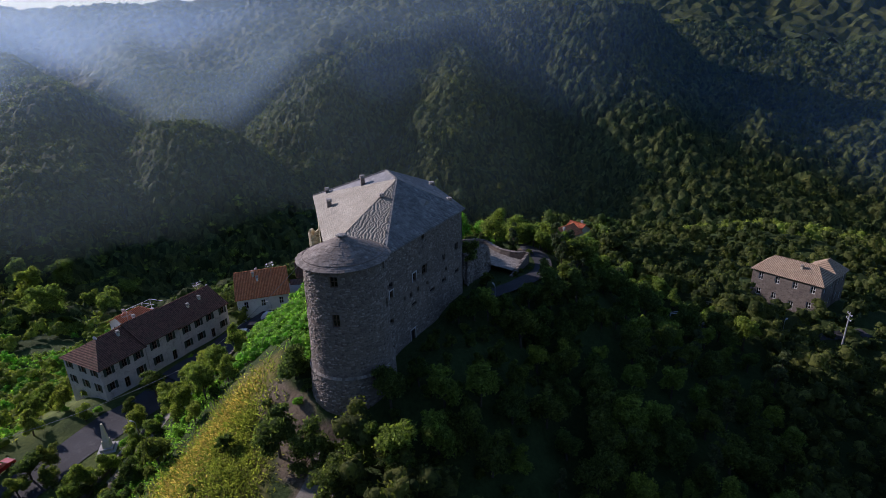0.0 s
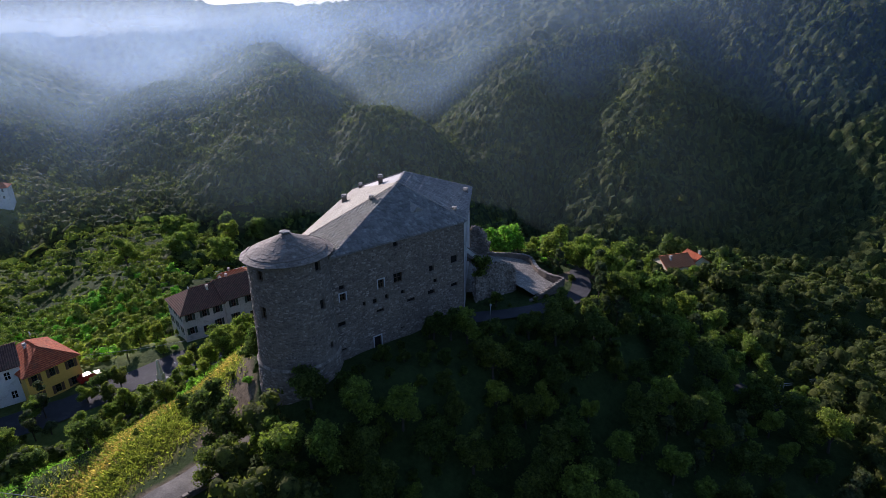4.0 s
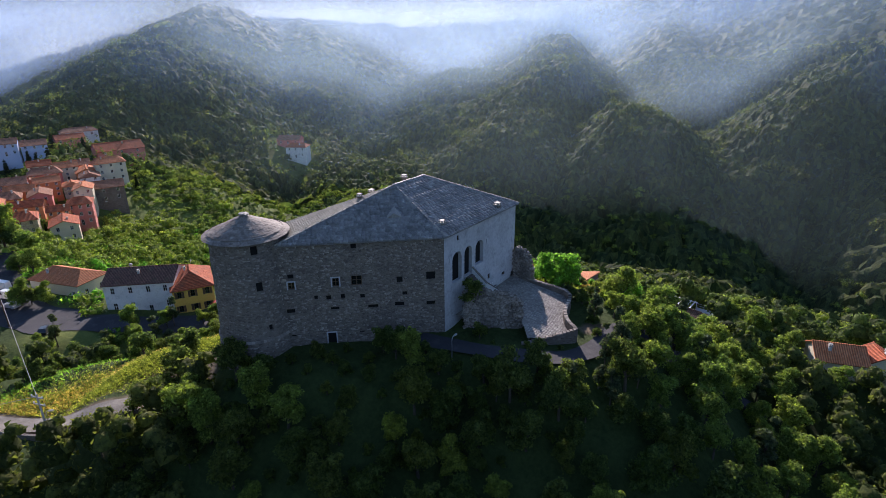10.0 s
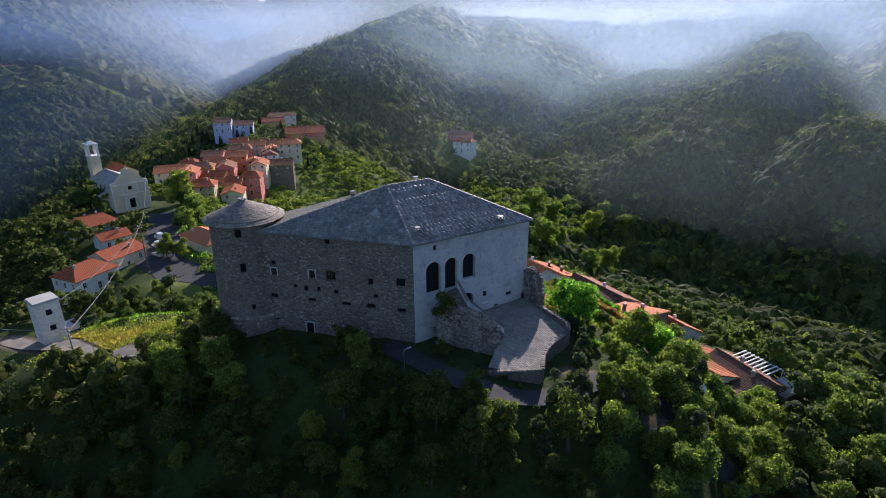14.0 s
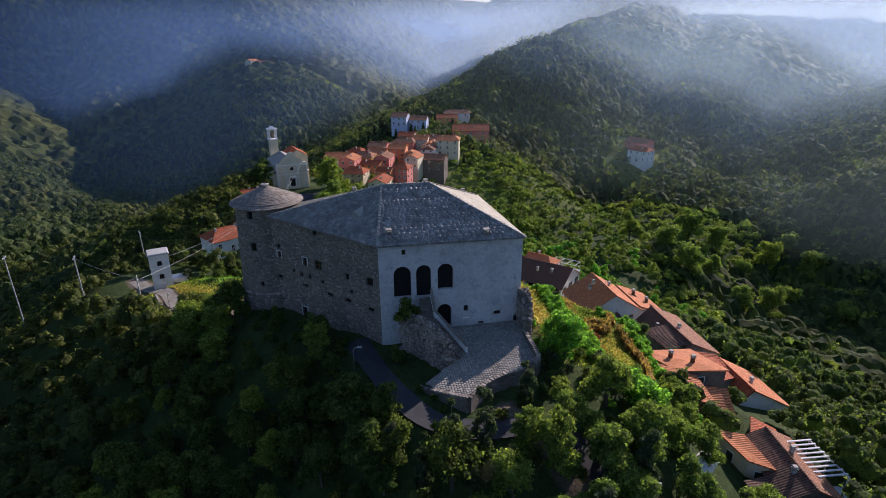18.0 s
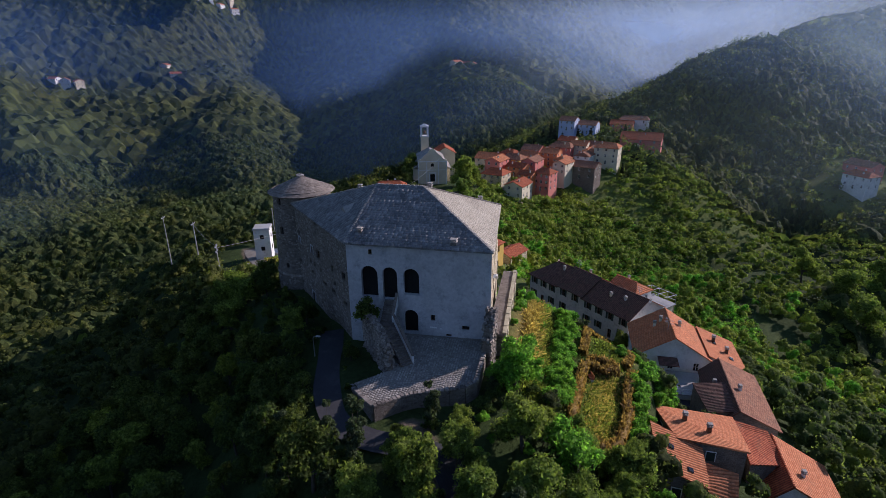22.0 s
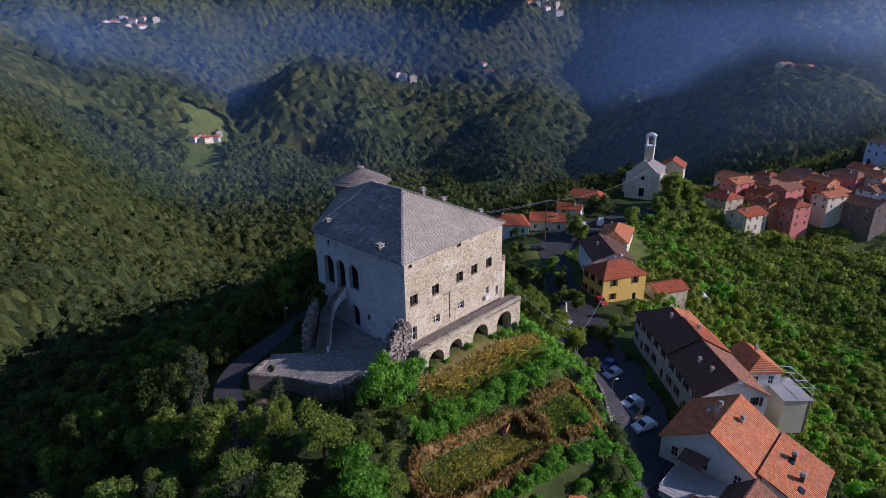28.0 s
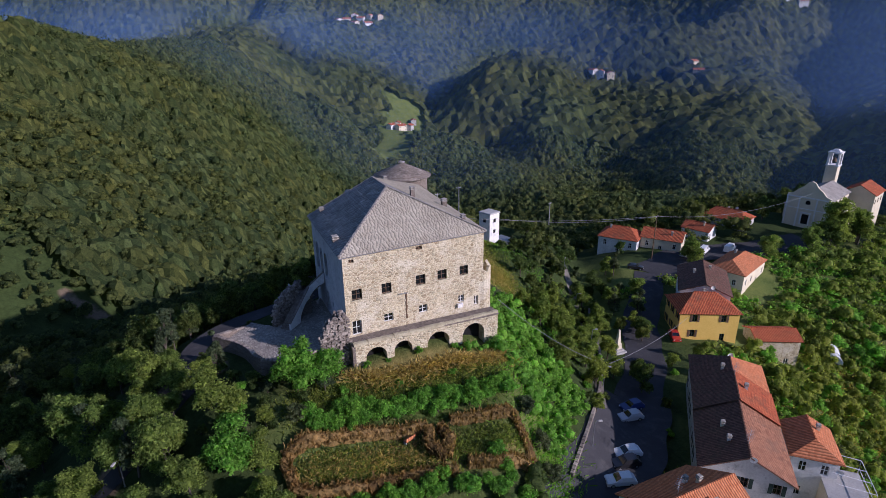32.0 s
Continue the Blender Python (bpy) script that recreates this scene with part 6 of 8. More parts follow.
def plant(kind, x, y, scale=1.0, sink=0.2, z=None):
    """Stands one tree of a kind on the ground; the first of each kind is the prototype itself."""
    k = TREE_RNG.randrange(len(PROTO[kind]))
    p = PROTO[kind][k]
    s = scale * TREE_RNG.uniform(0.85, 1.15)
    m = pose(x, y, (lz(x, y) if z is None else z) - sink, 0, 0, TREE_RNG.uniform(0, 360))
    if (kind, k) not in USED:
        USED.add((kind, k))
        p.matrix_basis = m
        p.scale = (s, s, s * TREE_RNG.uniform(0.9, 1.1))
        return p
    t = copy_thing(p, m)
    t.scale = (s, s, s * TREE_RNG.uniform(0.9, 1.1))
    return t


def keep_off(x, y, gap=0.0):
    """Where something built stands."""
    hit = np.zeros(np.shape(x), bool)
    for a, b, r in FOOT:
        hit |= (x - a) ** 2 + (y - b) ** 2 < (r + gap) ** 2
    return hit


FOOT = []
for ob in list(scene.collection.objects):
    if ob.parent is None and ob.get("category") in ("house", "church", "tower", "shed", "terrace"):
        pts = [ob.matrix_basis @ v.co for c in ob.children if c.type == "MESH" for v in c.data.vertices]
        if pts:
            FOOT.append((ob.matrix_basis.translation.x, ob.matrix_basis.translation.y, 0.5 * max(max(p.x for p in pts) - min(p.x for p in pts), max(p.y for p in pts) - min(p.y for p in pts)) + 0.5))


def scatter(seed, count, x0, x1, y0, y1, gap, ok):
    """Places with at least gap metres between them, where ok (on arrays) allows."""
    rng = np.random.default_rng(seed)
    X, Y = rng.uniform(x0, x1, count), rng.uniform(y0, y1, count)
    keep = ok(X, Y)
    cells, out = {}, []
    for x, y in zip(X[keep].tolist(), Y[keep].tolist()):
        i, j = int(x // gap), int(y // gap)
        if any((x - a) ** 2 + (y - b) ** 2 < gap * gap for p in (i - 1, i, i + 1) for q in (j - 1, j, j + 1) for a, b in cells.get((p, q), ())):
            continue
        cells.setdefault((i, j), []).append((x, y))
        out.append((x, y))
    return out


def within(x, y, poly):
    r = np.zeros(np.shape(x), bool)
    for (ax, ay), (bx, by) in zip(poly, poly[1:] + poly[:1]):
        r ^= ((ay > y) != (by > y)) & (x < (bx - ax) * (y - ay) / (by - ay + 1e-9) + ax)
    return r


PATHS = [[(-2, -3.5), (4, -1.5), (10, 0.5), (16.5, 4), (19, 10), (18, 16), (26, 22), (36, 24)], TRACK_LINE, STREET_LINE]
CASTLE_PLAN = [(1.5, -3), (16.5, 4), (17.5, 9), (13, 20), (3, 20.5), (-1, 23), (-23, 23), (-25, -8), (-27, -19), (-20, -23), (-14, -18)]
GARDEN = [(-21, 22), (3, 22), (7, 28), (5, 37), (-8, 41), (-22, 39)]


def clear(x, y, road=3.2):
    free = ~within(x, y, CASTLE_PLAN) & ~keep_off(x, y, 1.0)
    for p in PATHS:
        free &= near_line(x, y, p) > road
    return free


SOUTH_BANK = [(2, 19), (13, 17), (19, 20), (18, 31), (10, 38), (3, 38)]


def slope_ok(x, y):
    west = (x > -3 - 0.9 * (y + 8) * (y < -8)) | (y < -20)
    return clear(x, y, 2.4) & west & ~within(x, y, GARDEN) & ~within(x, y, SOUTH_BANK) & (near_line(x, y, MEADOW_LINE) > 12) & (near_line(x, y, INNER_MEADOW) > 5)


def wood_mesh(name, places, variants, scales, material, seed, label):
    """A far wood joined into one mesh: leafy clumps in several variants."""
    rng = np.random.default_rng(seed)
    P = np.array(places)
    Z = land(P[:, 0], P[:, 1])
    V, F, T, n = [], [], [], 0
    which = rng.integers(0, len(variants), len(P))
    for k, (v, f) in enumerate(variants):
        q = P[which == k]
        if not len(q):
            continue
        s = rng.uniform(*scales, len(q))
        a = rng.uniform(0, math.tau, len(q))
        c, d = np.cos(a)[:, None], np.sin(a)[:, None]
        X = (v[None, :, 0] * c - v[None, :, 1] * d) * s[:, None] + q[:, :1]
        Y = (v[None, :, 0] * d + v[None, :, 1] * c) * s[:, None] + q[:, 1:2]
        H = v[None, :, 2] * (s * rng.uniform(0.8, 1.25, len(q)))[:, None] + Z[which == k][:, None]
        V.append(np.stack([X, Y, H], -1).reshape(-1, 3))
        F.append((f[None] + (np.arange(len(q)) * len(v))[:, None, None]).reshape(-1, 3) + n)
        T.append(np.repeat(rng.random(len(q)), len(v)))
        n += V[-1].shape[0]
    me = fast_mesh(name, np.concatenate(V), np.concatenate(F), material, np.concatenate(T))
    me.polygons.foreach_set("use_smooth", np.ones(len(me.polygons), bool))
    return tagged(new(name, me), label, name, kind="stuff")


def patch_variant(seed, lobes, reach, r0, r1, count, size, height=6.0, sides=6, flat_z=(0.75, 1.05), rise=(0.45, 0.9), core=0.88):
    """A patch of closed canopy: many small uneven crowns side by side."""
    rng = np.random.default_rng(seed)
    ls = []
    for i in range(lobes):
        a, q = i * 2.4 + rng.uniform(-0.3, 0.3), reach * math.sqrt((i + 0.3) / lobes) * rng.uniform(0.85, 1.1)
        r = r0 + (r1 - r0) * rng.random() ** 1.6
        ls.append((q * math.cos(a), q * math.sin(a), height * rng.uniform(*rise) - 0.25 * q, r))
    return leaf_cloud(rng, ls, count, size, rng.uniform(*flat_z), 0.05 if core else 0.3, core, sides, 0.45)


def wood_variant(seed, lobes, count, size, height=6.5, spread=3.3):
    rng = np.random.default_rng(seed)
    return leaf_cloud(rng, lobes_of(rng, height, spread, lobes, 0.1), count, size, 0.9, 0.22, 0.88)


# slope west and north of the castle: the nearest trees one by one, the rest as one wood
NEAR = [wood_variant(240 + k, 5, 300, 0.29, 6.6, 3.9) for k in range(5)]
slope_places = scatter(1, 3600, -26, 66, -50, 40, 3.3, slope_ok)
slope_places.sort(key=lambda p: math.hypot(p[0] - 12, p[1] + 2))
for x, y in slope_places[:150]:
    plant("slim" if TREE_RNG.random() < 0.1 else "willow" if y > 6 or TREE_RNG.random() < 0.25 else "oak", x, y, TREE_RNG.uniform(0.55, 0.95))
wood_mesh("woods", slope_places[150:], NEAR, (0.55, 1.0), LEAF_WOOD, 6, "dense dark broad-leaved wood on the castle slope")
MID = [patch_variant(200 + k, 6, 3.4, 1.0, 2.6, 120, 0.38, 5.6, 4, (0.6, 0.95), (0.5, 0.9), 0.74) for k in range(9)]


def visible_side(x, y):
    a = np.degrees(np.arctan2(y - 5, x + 10)) % 360
    return (a < 300) | (a > 330)


def spread(x, y):
    return np.hypot(x + 10, y - 5)


def opening(x, y):
    """Meadows and terraces break the woods on the inhabited slopes."""
    v = value_noise(x, y, 30, 21) + 0.6 * value_noise(x, y, 13, 22)
    s = near_line(x, y, [(-110, 10), (-90, 50), (-170, 30), (-230, 120), (-265, 178), (-330, 220)])
    m = near_line(x, y, [(-160, -455), (-185, -490), (-208, -530), (-225, -575)])
    h = near_line(x, y, [(-240, 166), (-272, 190)])
    return ((v > np.where(spread(x, y) > 215, 0.42, 0.02)) & (s < 60)) | (m + 20 * value_noise(x, y, 12, 33) + 8 * value_noise(x, y, 5, 34) < 19) | (h < 15)


def wood_ok(x, y):
    r = spread(x, y)
    ok = clear(x, y, 5.0) & (near_line(x, y, MEADOW_LINE) > 14)
    ok &= ~((x > -27) & (x < 67) & (y > -51) & (y < 41)) & ~((x > -72) & (x < 2) & (y > -14) & (y < 43))
    return ok & ~opening(x, y) & (near_line(x, y, [(58, -107), (49, -102)]) > 3)


def faces_in(x, y):
    """Slopes that do not fall away from the middle of the place."""
    k = 6 / spread(x, y)
    return land(x, y) - land(x + (x + 10) * k, y + (y - 5) * k) < 2.4


mid_places = scatter(2, 40000, -250, 230, -230, 250, 3.6, lambda x, y: (spread(x, y) < 235) & wood_ok(x, y))
FLIGHT = [(-27, -75), (4, -75), (29, -63), (49, -43), (61, -17), (64, 12), (56, 40), (38, 64), (13, 80)]
LOOSE = [wood_variant(260 + k, 4, 165, 0.34, 6.6, 3.7) for k in range(6)]
P_ = np.array(mid_places)
close_by = near_line(P_[:, 0], P_[:, 1], FLIGHT) < 78
loose_places = [p for p, c in zip(mid_places, close_by) if c and not (-130 < p[0] < 62 and 40 < p[1] < 100)]
mid_places = [p for p, c in zip(mid_places, close_by) if not c]
wood_mesh("woods", loose_places, LOOSE, (0.5, 0.95), LEAF_WOOD, 9, "leafy broad-leaved trees on the slope under the castle")
# Leaf colour follows the light: pale leaves on sunny places, dark on shady.
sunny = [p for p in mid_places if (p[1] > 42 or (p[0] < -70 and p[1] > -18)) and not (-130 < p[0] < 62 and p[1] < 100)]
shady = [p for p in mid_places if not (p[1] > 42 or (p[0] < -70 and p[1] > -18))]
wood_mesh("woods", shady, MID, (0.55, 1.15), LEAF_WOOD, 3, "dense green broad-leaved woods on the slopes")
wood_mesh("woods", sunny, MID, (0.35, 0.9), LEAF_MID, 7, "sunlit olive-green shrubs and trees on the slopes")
town = scatter(8, 3400, -305, -140, -18, 86, 3.6, lambda x, y: ~keep_off(x, y, 0.3) & (near_line(x, y, STREET_LINE) > 6))
wood_mesh("woods", town, MID, (0.35, 0.8), LEAF_MID, 8, "trees and shrubs between the village houses")


def cell_hash(i, j, k):
    return np.mod(np.sin(i * 127.1 + j * 311.7 + k * 74.7) * 43758.5453, 1.0)


def canopy(name, r0, r1, x0, x1, y0, y1, step, cell, height, material, label, allowed):
    """Closed forest seen from afar: thousands of domed crowns of uneven width and height grown into one another, in leafy facets."""
    rng = np.random.default_rng(int(r0))
    X, Y = np.meshgrid(np.arange(x0, x1, step), np.arange(y0, y1, step), indexing="ij")
    X, Y = X + rng.uniform(-0.3, 0.3, X.shape) * step, Y + rng.uniform(-0.3, 0.3, X.shape) * step
    r = spread(X, Y)
    ok = (r > r0) & (r < r1) & allowed(X, Y)
    ci, cj = np.floor(X / cell), np.floor(Y / cell)
    best, tone = np.full(X.shape, 0.04), np.zeros(X.shape)
    for di in (-1, 0, 1):
        for dj in (-1, 0, 1):
            a, b = ci + di, cj + dj
            d = np.hypot(X - (a + cell_hash(a, b, 1)) * cell, Y - (b + cell_hash(a, b, 2)) * cell) / cell
            wide, tall = 0.48 + 0.55 * cell_hash(a, b, 3) ** 1.5, 0.45 + 0.55 * cell_hash(a, b, 4)
            h = tall * np.sqrt(np.clip(1 - (d / wide) ** 2, 0, 1))
            tone = np.where(h > best, cell_hash(a, b, 5), tone)
            best = np.maximum(best, h)
    Z = land(X, Y) + height * best + rng.normal(scale=0.035 * height, size=X.shape)
    quad = ok[:-1, :-1] & ok[1:, :-1] & ok[1:, 1:] & ok[:-1, 1:]
    q = [(slice(None, -1), slice(None, -1)), (slice(1, None), slice(None, -1)), (slice(1, None), slice(1, None)), (slice(None, -1), slice(1, None))]
    V = np.stack([np.stack([X[k][quad], Y[k][quad], Z[k][quad]], -1) for k in q], 1)
    T = np.repeat(tone[:-1, :-1][quad], 4)
    n = len(V)
    me = fast_mesh(name, V.reshape(-1, 3), np.arange(n * 4).reshape(-1, 4), material, T)
    return tagged(new(name, me), label, "woods", kind="stuff")


canopy("woods", 110, 545, -562, 542, -545, 556, 1.6, 5.0, 7.5, LEAF_WOOD, "closed canopy on the hillsides across the valley", lambda x, y: ((spread(x, y) > 228) | ((y > 108) & (x > -125)) | ((y < -98) & (near_line(x, y, [(58, -107), (49, -102)]) > 5))) & visible_side(x, y) & ~keep_off(x, y, 2) & ~opening(x, y))
canopy("woods", 540, 1300, -1310, 560, -1300, 1000, 4.6, 9.0, 9.5, LEAF_WOOD, "closed canopy on the distant mountain sides", lambda x, y: visible_side(x, y) & ~opening(x, y) & ~keep_off(x, y, 3))
FAR = [patch_variant(220 + k, 5, 4.6, 1.3, 3.2, 60, 0.5, 7.4, 4, (0.5, 0.9), (0.55, 0.9), 0) for k in range(9)]
far_places = scatter(3, 80000, -560, 460, -560, 580, 6.1, lambda x, y: (spread(x, y) > 232) & (spread(x, y) < 540) & ~keep_off(x, y, 1) & ~opening(x, y) & faces_in(x, y))
wood_mesh("woods", far_places, FAR, (0.65, 1.15), LEAF_WOOD, 4, "leafy crowns on the hillsides across the valley")
terrace_trees = scatter(6, 9000, -420, -120, 20, 300, 6.5, lambda x, y: (spread(x, y) > 200) & opening(x, y) & ~keep_off(x, y, 1.5))
wood_mesh("woods", terrace_trees, MID, (0.45, 1.0), LEAF, 66, "olive trees and shrubs on old terraces")
loners = scatter(5, 9000, -560, 460, -560, 580, 21.0, lambda x, y: (spread(x, y) > 232) & (spread(x, y) < 540) & ~keep_off(x, y, 1) & visible_side(x, y))
wood_mesh("woods", loners, MID, (0.8, 1.5), LEAF_WOOD, 5, "taller single trees on the wooded hillsides")


# ---- garden below the terrace ----
def hedge(label, pts, height, width, material, seed, density=150):
    """A clipped or dead hedge along a line: twigs and leaf tufts."""
    rng = np.random.default_rng(seed)
    V, k = [], 0
    stems, body = Builder(BARK), Builder(material)
    body.smooth = True
    for (ax, ay), (bx, by) in zip(pts, pts[1:]):
        run = math.hypot(bx - ax, by - ay)
        n = int(run * density)
        s = rng.random(n)
        o = rng.uniform(-0.5, 0.5, n) * width
        dx, dy = (bx - ax) / run, (by - ay) / run
        x, y = ax + (bx - ax) * s - dy * o, ay + (by - ay) * s + dx * o
        z = land(x, y)
        h = height * rng.uniform(0.25, 1.08, n)
        for i in range(n):
            a = rng.uniform(0, math.tau)
            w = 0.11 * rng.uniform(0.6, 1.4)
            t = rng.normal(scale=0.15, size=2)
            c, d = math.cos(a) * w, math.sin(a) * w
            V.append([(x[i] - c, y[i] - d, z[i] + h[i] - 0.55), (x[i] + c, y[i] + d, z[i] + h[i] - 0.5), (x[i] + c * 0.6 + t[0], y[i] + d * 0.6 + t[1], z[i] + h[i]), (x[i] - c * 0.6 + t[0], y[i] - d * 0.6 + t[1], z[i] + h[i] + 0.03)])
        k = max(2, int(run / 0.35))
        rows_ = []
        for i in range(k + 1):
            px, py = ax + (bx - ax) * i / k, ay + (by - ay) * i / k
            pz = lz(px, py)
            rows_.append([(px - dy * width * u * rng.uniform(0.85, 1.15), py + dx * width * u * rng.uniform(0.85, 1.15), pz + height * h_ * rng.uniform(0.88, 1.1)) for u, h_ in ((-0.5, -0.3), (-0.45, 0.6), (-0.2, 0.86), (0.2, 0.86), (0.45, 0.6), (0.5, -0.3))])
        body.add([p for r in rows_ for p in r], [(i * 6 + j, i * 6 + j + 1, (i + 1) * 6 + j + 1, (i + 1) * 6 + j) for i in range(k) for j in range(5)])
        for i in range(int(run / 0.7)):
            q = i * 0.7 / run
            px, py = ax + (bx - ax) * q, ay + (by - ay) * q
            pz = lz(px, py)
            stems.tube([(px, py, pz - 0.3), (px + 0.05, py, pz + height * 0.7)], [0.05, 0.02], 4, False)
    t = thing("hedge", label, "hedge")
    V = np.array(V)
    part("stem", stems, t)["kind"] = "stuff"
    part("twig_body", body, t)
    part("foliage", fast_mesh("foliage", V.reshape(-1, 3), np.arange(len(V) * 4).reshape(-1, 4), material), t)["kind"] = "stuff"
    return t


HEDGE = "dead brown clipped box hedge in the castle garden"
hedge(HEDGE, [(10.0, 30.2), (7.4, 29.3), (0.8, 30.2), (-5.9, 31.2)], 1.2, 1.1, LEAF_DRY, 1)
hedge(HEDGE, [(10.0, 30.4), (9.6, 33.4), (7.4, 34.9), (2.7, 36.2), (-1.6, 36.4), (-6.9, 37.6)], 1.15, 1.1, LEAF_DRY, 2)
hedge(HEDGE, [(-6.2, 31.5), (-5.2, 33.6), (-6.6, 35.6), (-7.9, 33.6), (-7.4, 31.6)], 1.25, 1.1, LEAF_DRY, 3)
hedge(HEDGE, [(-9.0, 31.0), (-17.0, 32.0), (-17.2, 37.4), (-11.7, 37.9), (-8.4, 37.0)], 1.2, 1.1, LEAF_DRY, 4)

for x, y, s in ((6.0, 27.4, 0.55), (3.4, 27.2, 0.5), (0.8, 27.6, 0.6), (-1.4, 27.0, 0.5), (-3.6, 27.8, 0.6), (-6.0, 27.2, 0.55), (-8.6, 27.3, 0.6), (-10.6, 28.6, 0.6), (-13.0, 27.6, 0.5), (-15.4, 28.2, 0.6), (-17.6, 28.6, 0.5), (2.0, 25.0, 0.4), (-5.0, 24.8, 0.4), (-12.0, 25.0, 0.4),
                (-19.5, 31, 0.6), (-20, 34, 0.6), (-19.6, 37, 0.6), (-3.4, 38.0, 0.7), (-7.0, 39.6, 0.8), (-10.6, 40.4, 0.8), (-14.0, 40.6, 0.8), (-17.4, 40.4, 0.8), (0.5, 38.0, 0.7), (-20.2, 39.4, 0.8), (-12.4, 38.6, 0.6), (-5.2, 37.6, 0.5)):
    plant("shrub" if y < 29 or y > 37.2 else "olive", x, y, s * 1.1)
for i in range(44):
    u = i / 43
    plant("shrub", 7.2 - 25.5 * u + TREE_RNG.uniform(-0.3, 0.3), 27.6 + 1.0 * u + TREE_RNG.uniform(-1.0, 1.0), TREE_RNG.uniform(0.55, 0.85))
for x, y in scatter(37, 1500, -25, 9, 36.6, 45, 1.5, lambda x, y: (near_line(x, y, STREET_LINE) > 6.4) & ~within(x, y, [(-7, 39.6), (0, 38.2), (12, 38.2), (12, 60), (-9, 60)]) & ~within(x, y, [(-27, 43.5), (-18.5, 43.5), (-18.5, 53), (-27, 53)]) & (near_line(x, y, [(-17.2, 37.4), (-11.7, 37.9), (-6.9, 37.6), (2.7, 36.2), (7.4, 34.9)]) > 1.2)):
    plant("shrub", x, y, TREE_RNG.uniform(0.4, 0.75))
for x, y, s in ((6.9, 22.6, 1.5), (3.6, 22.8, 1.05), (15.0, 28.9, 1.35)):
    plant("bright", x, y, s)
for x, y, s in ((15.6, 24.2, 1.05), (12.4, 30.2, 0.6), (13.2, 34.0, 0.75), (11.2, 26.4, 0.4), (18.2, 33.0, 0.8), (21.5, 25.5, 0.95), (23.2, 15.2, 0.95), (19.5, 29.5, 0.9), (25, 21, 0.9), (12.5, 33.2, 0.6), (29, 17, 0.9), (20.5, 20.2, 0.6)):
    plant("willow", x, y, s)
for x, y, s in ((25, 30, 0.9), (15.5, 34.5, 0.6), (11.5, 35.2, 0.6), (28, 34, 0.9), (31, 29, 1.0), (35, 35, 1.0), (26, 37, 0.8), (8.5, 36.6, 0.5), (38, 40, 1.0), (33, 46, 0.9), (29, 52, 0.9), (39, 30, 1.0), (45, 36, 1.0)):
    plant("willow", x, y, s)
for x, y, s in ((11.5, 19.5, 0.7), (13.6, 17.4, 0.6), (15.2, 14.6, 0.6), (9.4, 20.4, 0.6), (17, 11.5, 0.5), (22, 8, 0.8), (22.5, 13, 0.8), (24, 17, 0.7), (21, 3, 0.6), (-1.5, -5, 0.4), (2.2, 3.3, 1.25)):
    plant("bush", x, y, s, z=6.6 if (x, y) == (2.2, 3.3) else None)
for x, y, s in ((19.8, 18.2, 0.75), (22.6, 20.4, 0.8), (26.4, 22.6, 0.85), (30.0, 24.0, 0.85), (34.0, 24.6, 0.9), (20.6, 13.6, 0.55)):
    plant("willow", x, y, s)
for x, y, s in ((20.5, 5.5, 0.8), (22.8, 2.0, 0.75), (18.6, -0.6, 0.7), (24.5, 6.5, 0.6)):
    plant("slim", x, y, s)

for x, y, s in ((-2.0, 21.3, 0.4), (-4.8, 21.2, 0.3), (-9.0, 21.2, 0.42), (-14.2, 21.1, 0.4), (-15.0, 21.4, 0.3), (-20.6, 21.2, 0.5), (-21.8, 20.2, 0.5)):
    plant("shrub", x, y, s)
for x, y in scatter(38, 260, 3, 18, 19.5, 37, 2.0, lambda x, y: within(x, y, SOUTH_BANK) & (near_line(x, y, [(10.0, 30.2), (9.6, 33.4), (7.4, 34.9)]) > 1.4) & ((x > 10.5) | (y < 27))):
    plant(TREE_RNG.choice(("shrub", "bush", "olive")), x, y, TREE_RNG.uniform(0.3, 0.55))
for x, y, s in ((-76.7, -10.5, 0.8), (-72.2, -5, 0.75), (-66.5, 0.2, 0.7), (-48.8, 14.6, 0.75), (-103, -17.2, 0.85), (-130, -14.2, 0.85), (-148.4, -9.6, 1.35), (-80.1, -25.5, 0.8), (-62.7, -7.1, 0.8), (-52.6, 8.5, 0.7), (-64.5, -14.8, 0.8), (-58.8, -1.2, 0.75), (-70.5, -12.5, 0.7)):
    plant("willow", x, y, s)
for x, y, s in ((-105, -21, 1.15), (-124, -12.5, 1.2), (-148, -11, 1.7), (-157, -8.5, 1.5), (-136, -8.5, 1.2)):
    plant("willow", x, y, s)
for x, y, s in ((-71.3, -3.8, 0.95), (-80.6, -23, 0.85), (-69, -9, 0.8)):
    plant("slim", x, y, s)
for k in range(16):
    plant("cypress", -292 + 17 * math.sin(k * 2.1) + 0.9 * k, 8 + 3.2 * k + 7 * math.cos(k * 1.7), 1.5)
# the green bank between castle, garden and street
for x, y in scatter(31, 900, -62, -20, -18, 44, 2.3, lambda x, y: clear(x, y, 4.6) & ~within(x, y, GARDEN) & (near_line(x, y, MEADOW_LINE) > 7.5) & (near_line(x, y, INNER_MEADOW) > 5) & (near_line(x, y, [(-62, 3), (-48, 16)]) > 3.0)):
    up = near_line(np.array([x]), np.array([y]), [(-26, -6), (-24, 24), (-20, 40)])[0]
    if up < 9.5:
        continue
    if up < 12:
        plant("shrub", x, y, TREE_RNG.uniform(0.35, 0.7))
    else:
        plant(TREE_RNG.choice(("willow", "bush", "shrub")), x, y, TREE_RNG.uniform(0.4, 0.65))
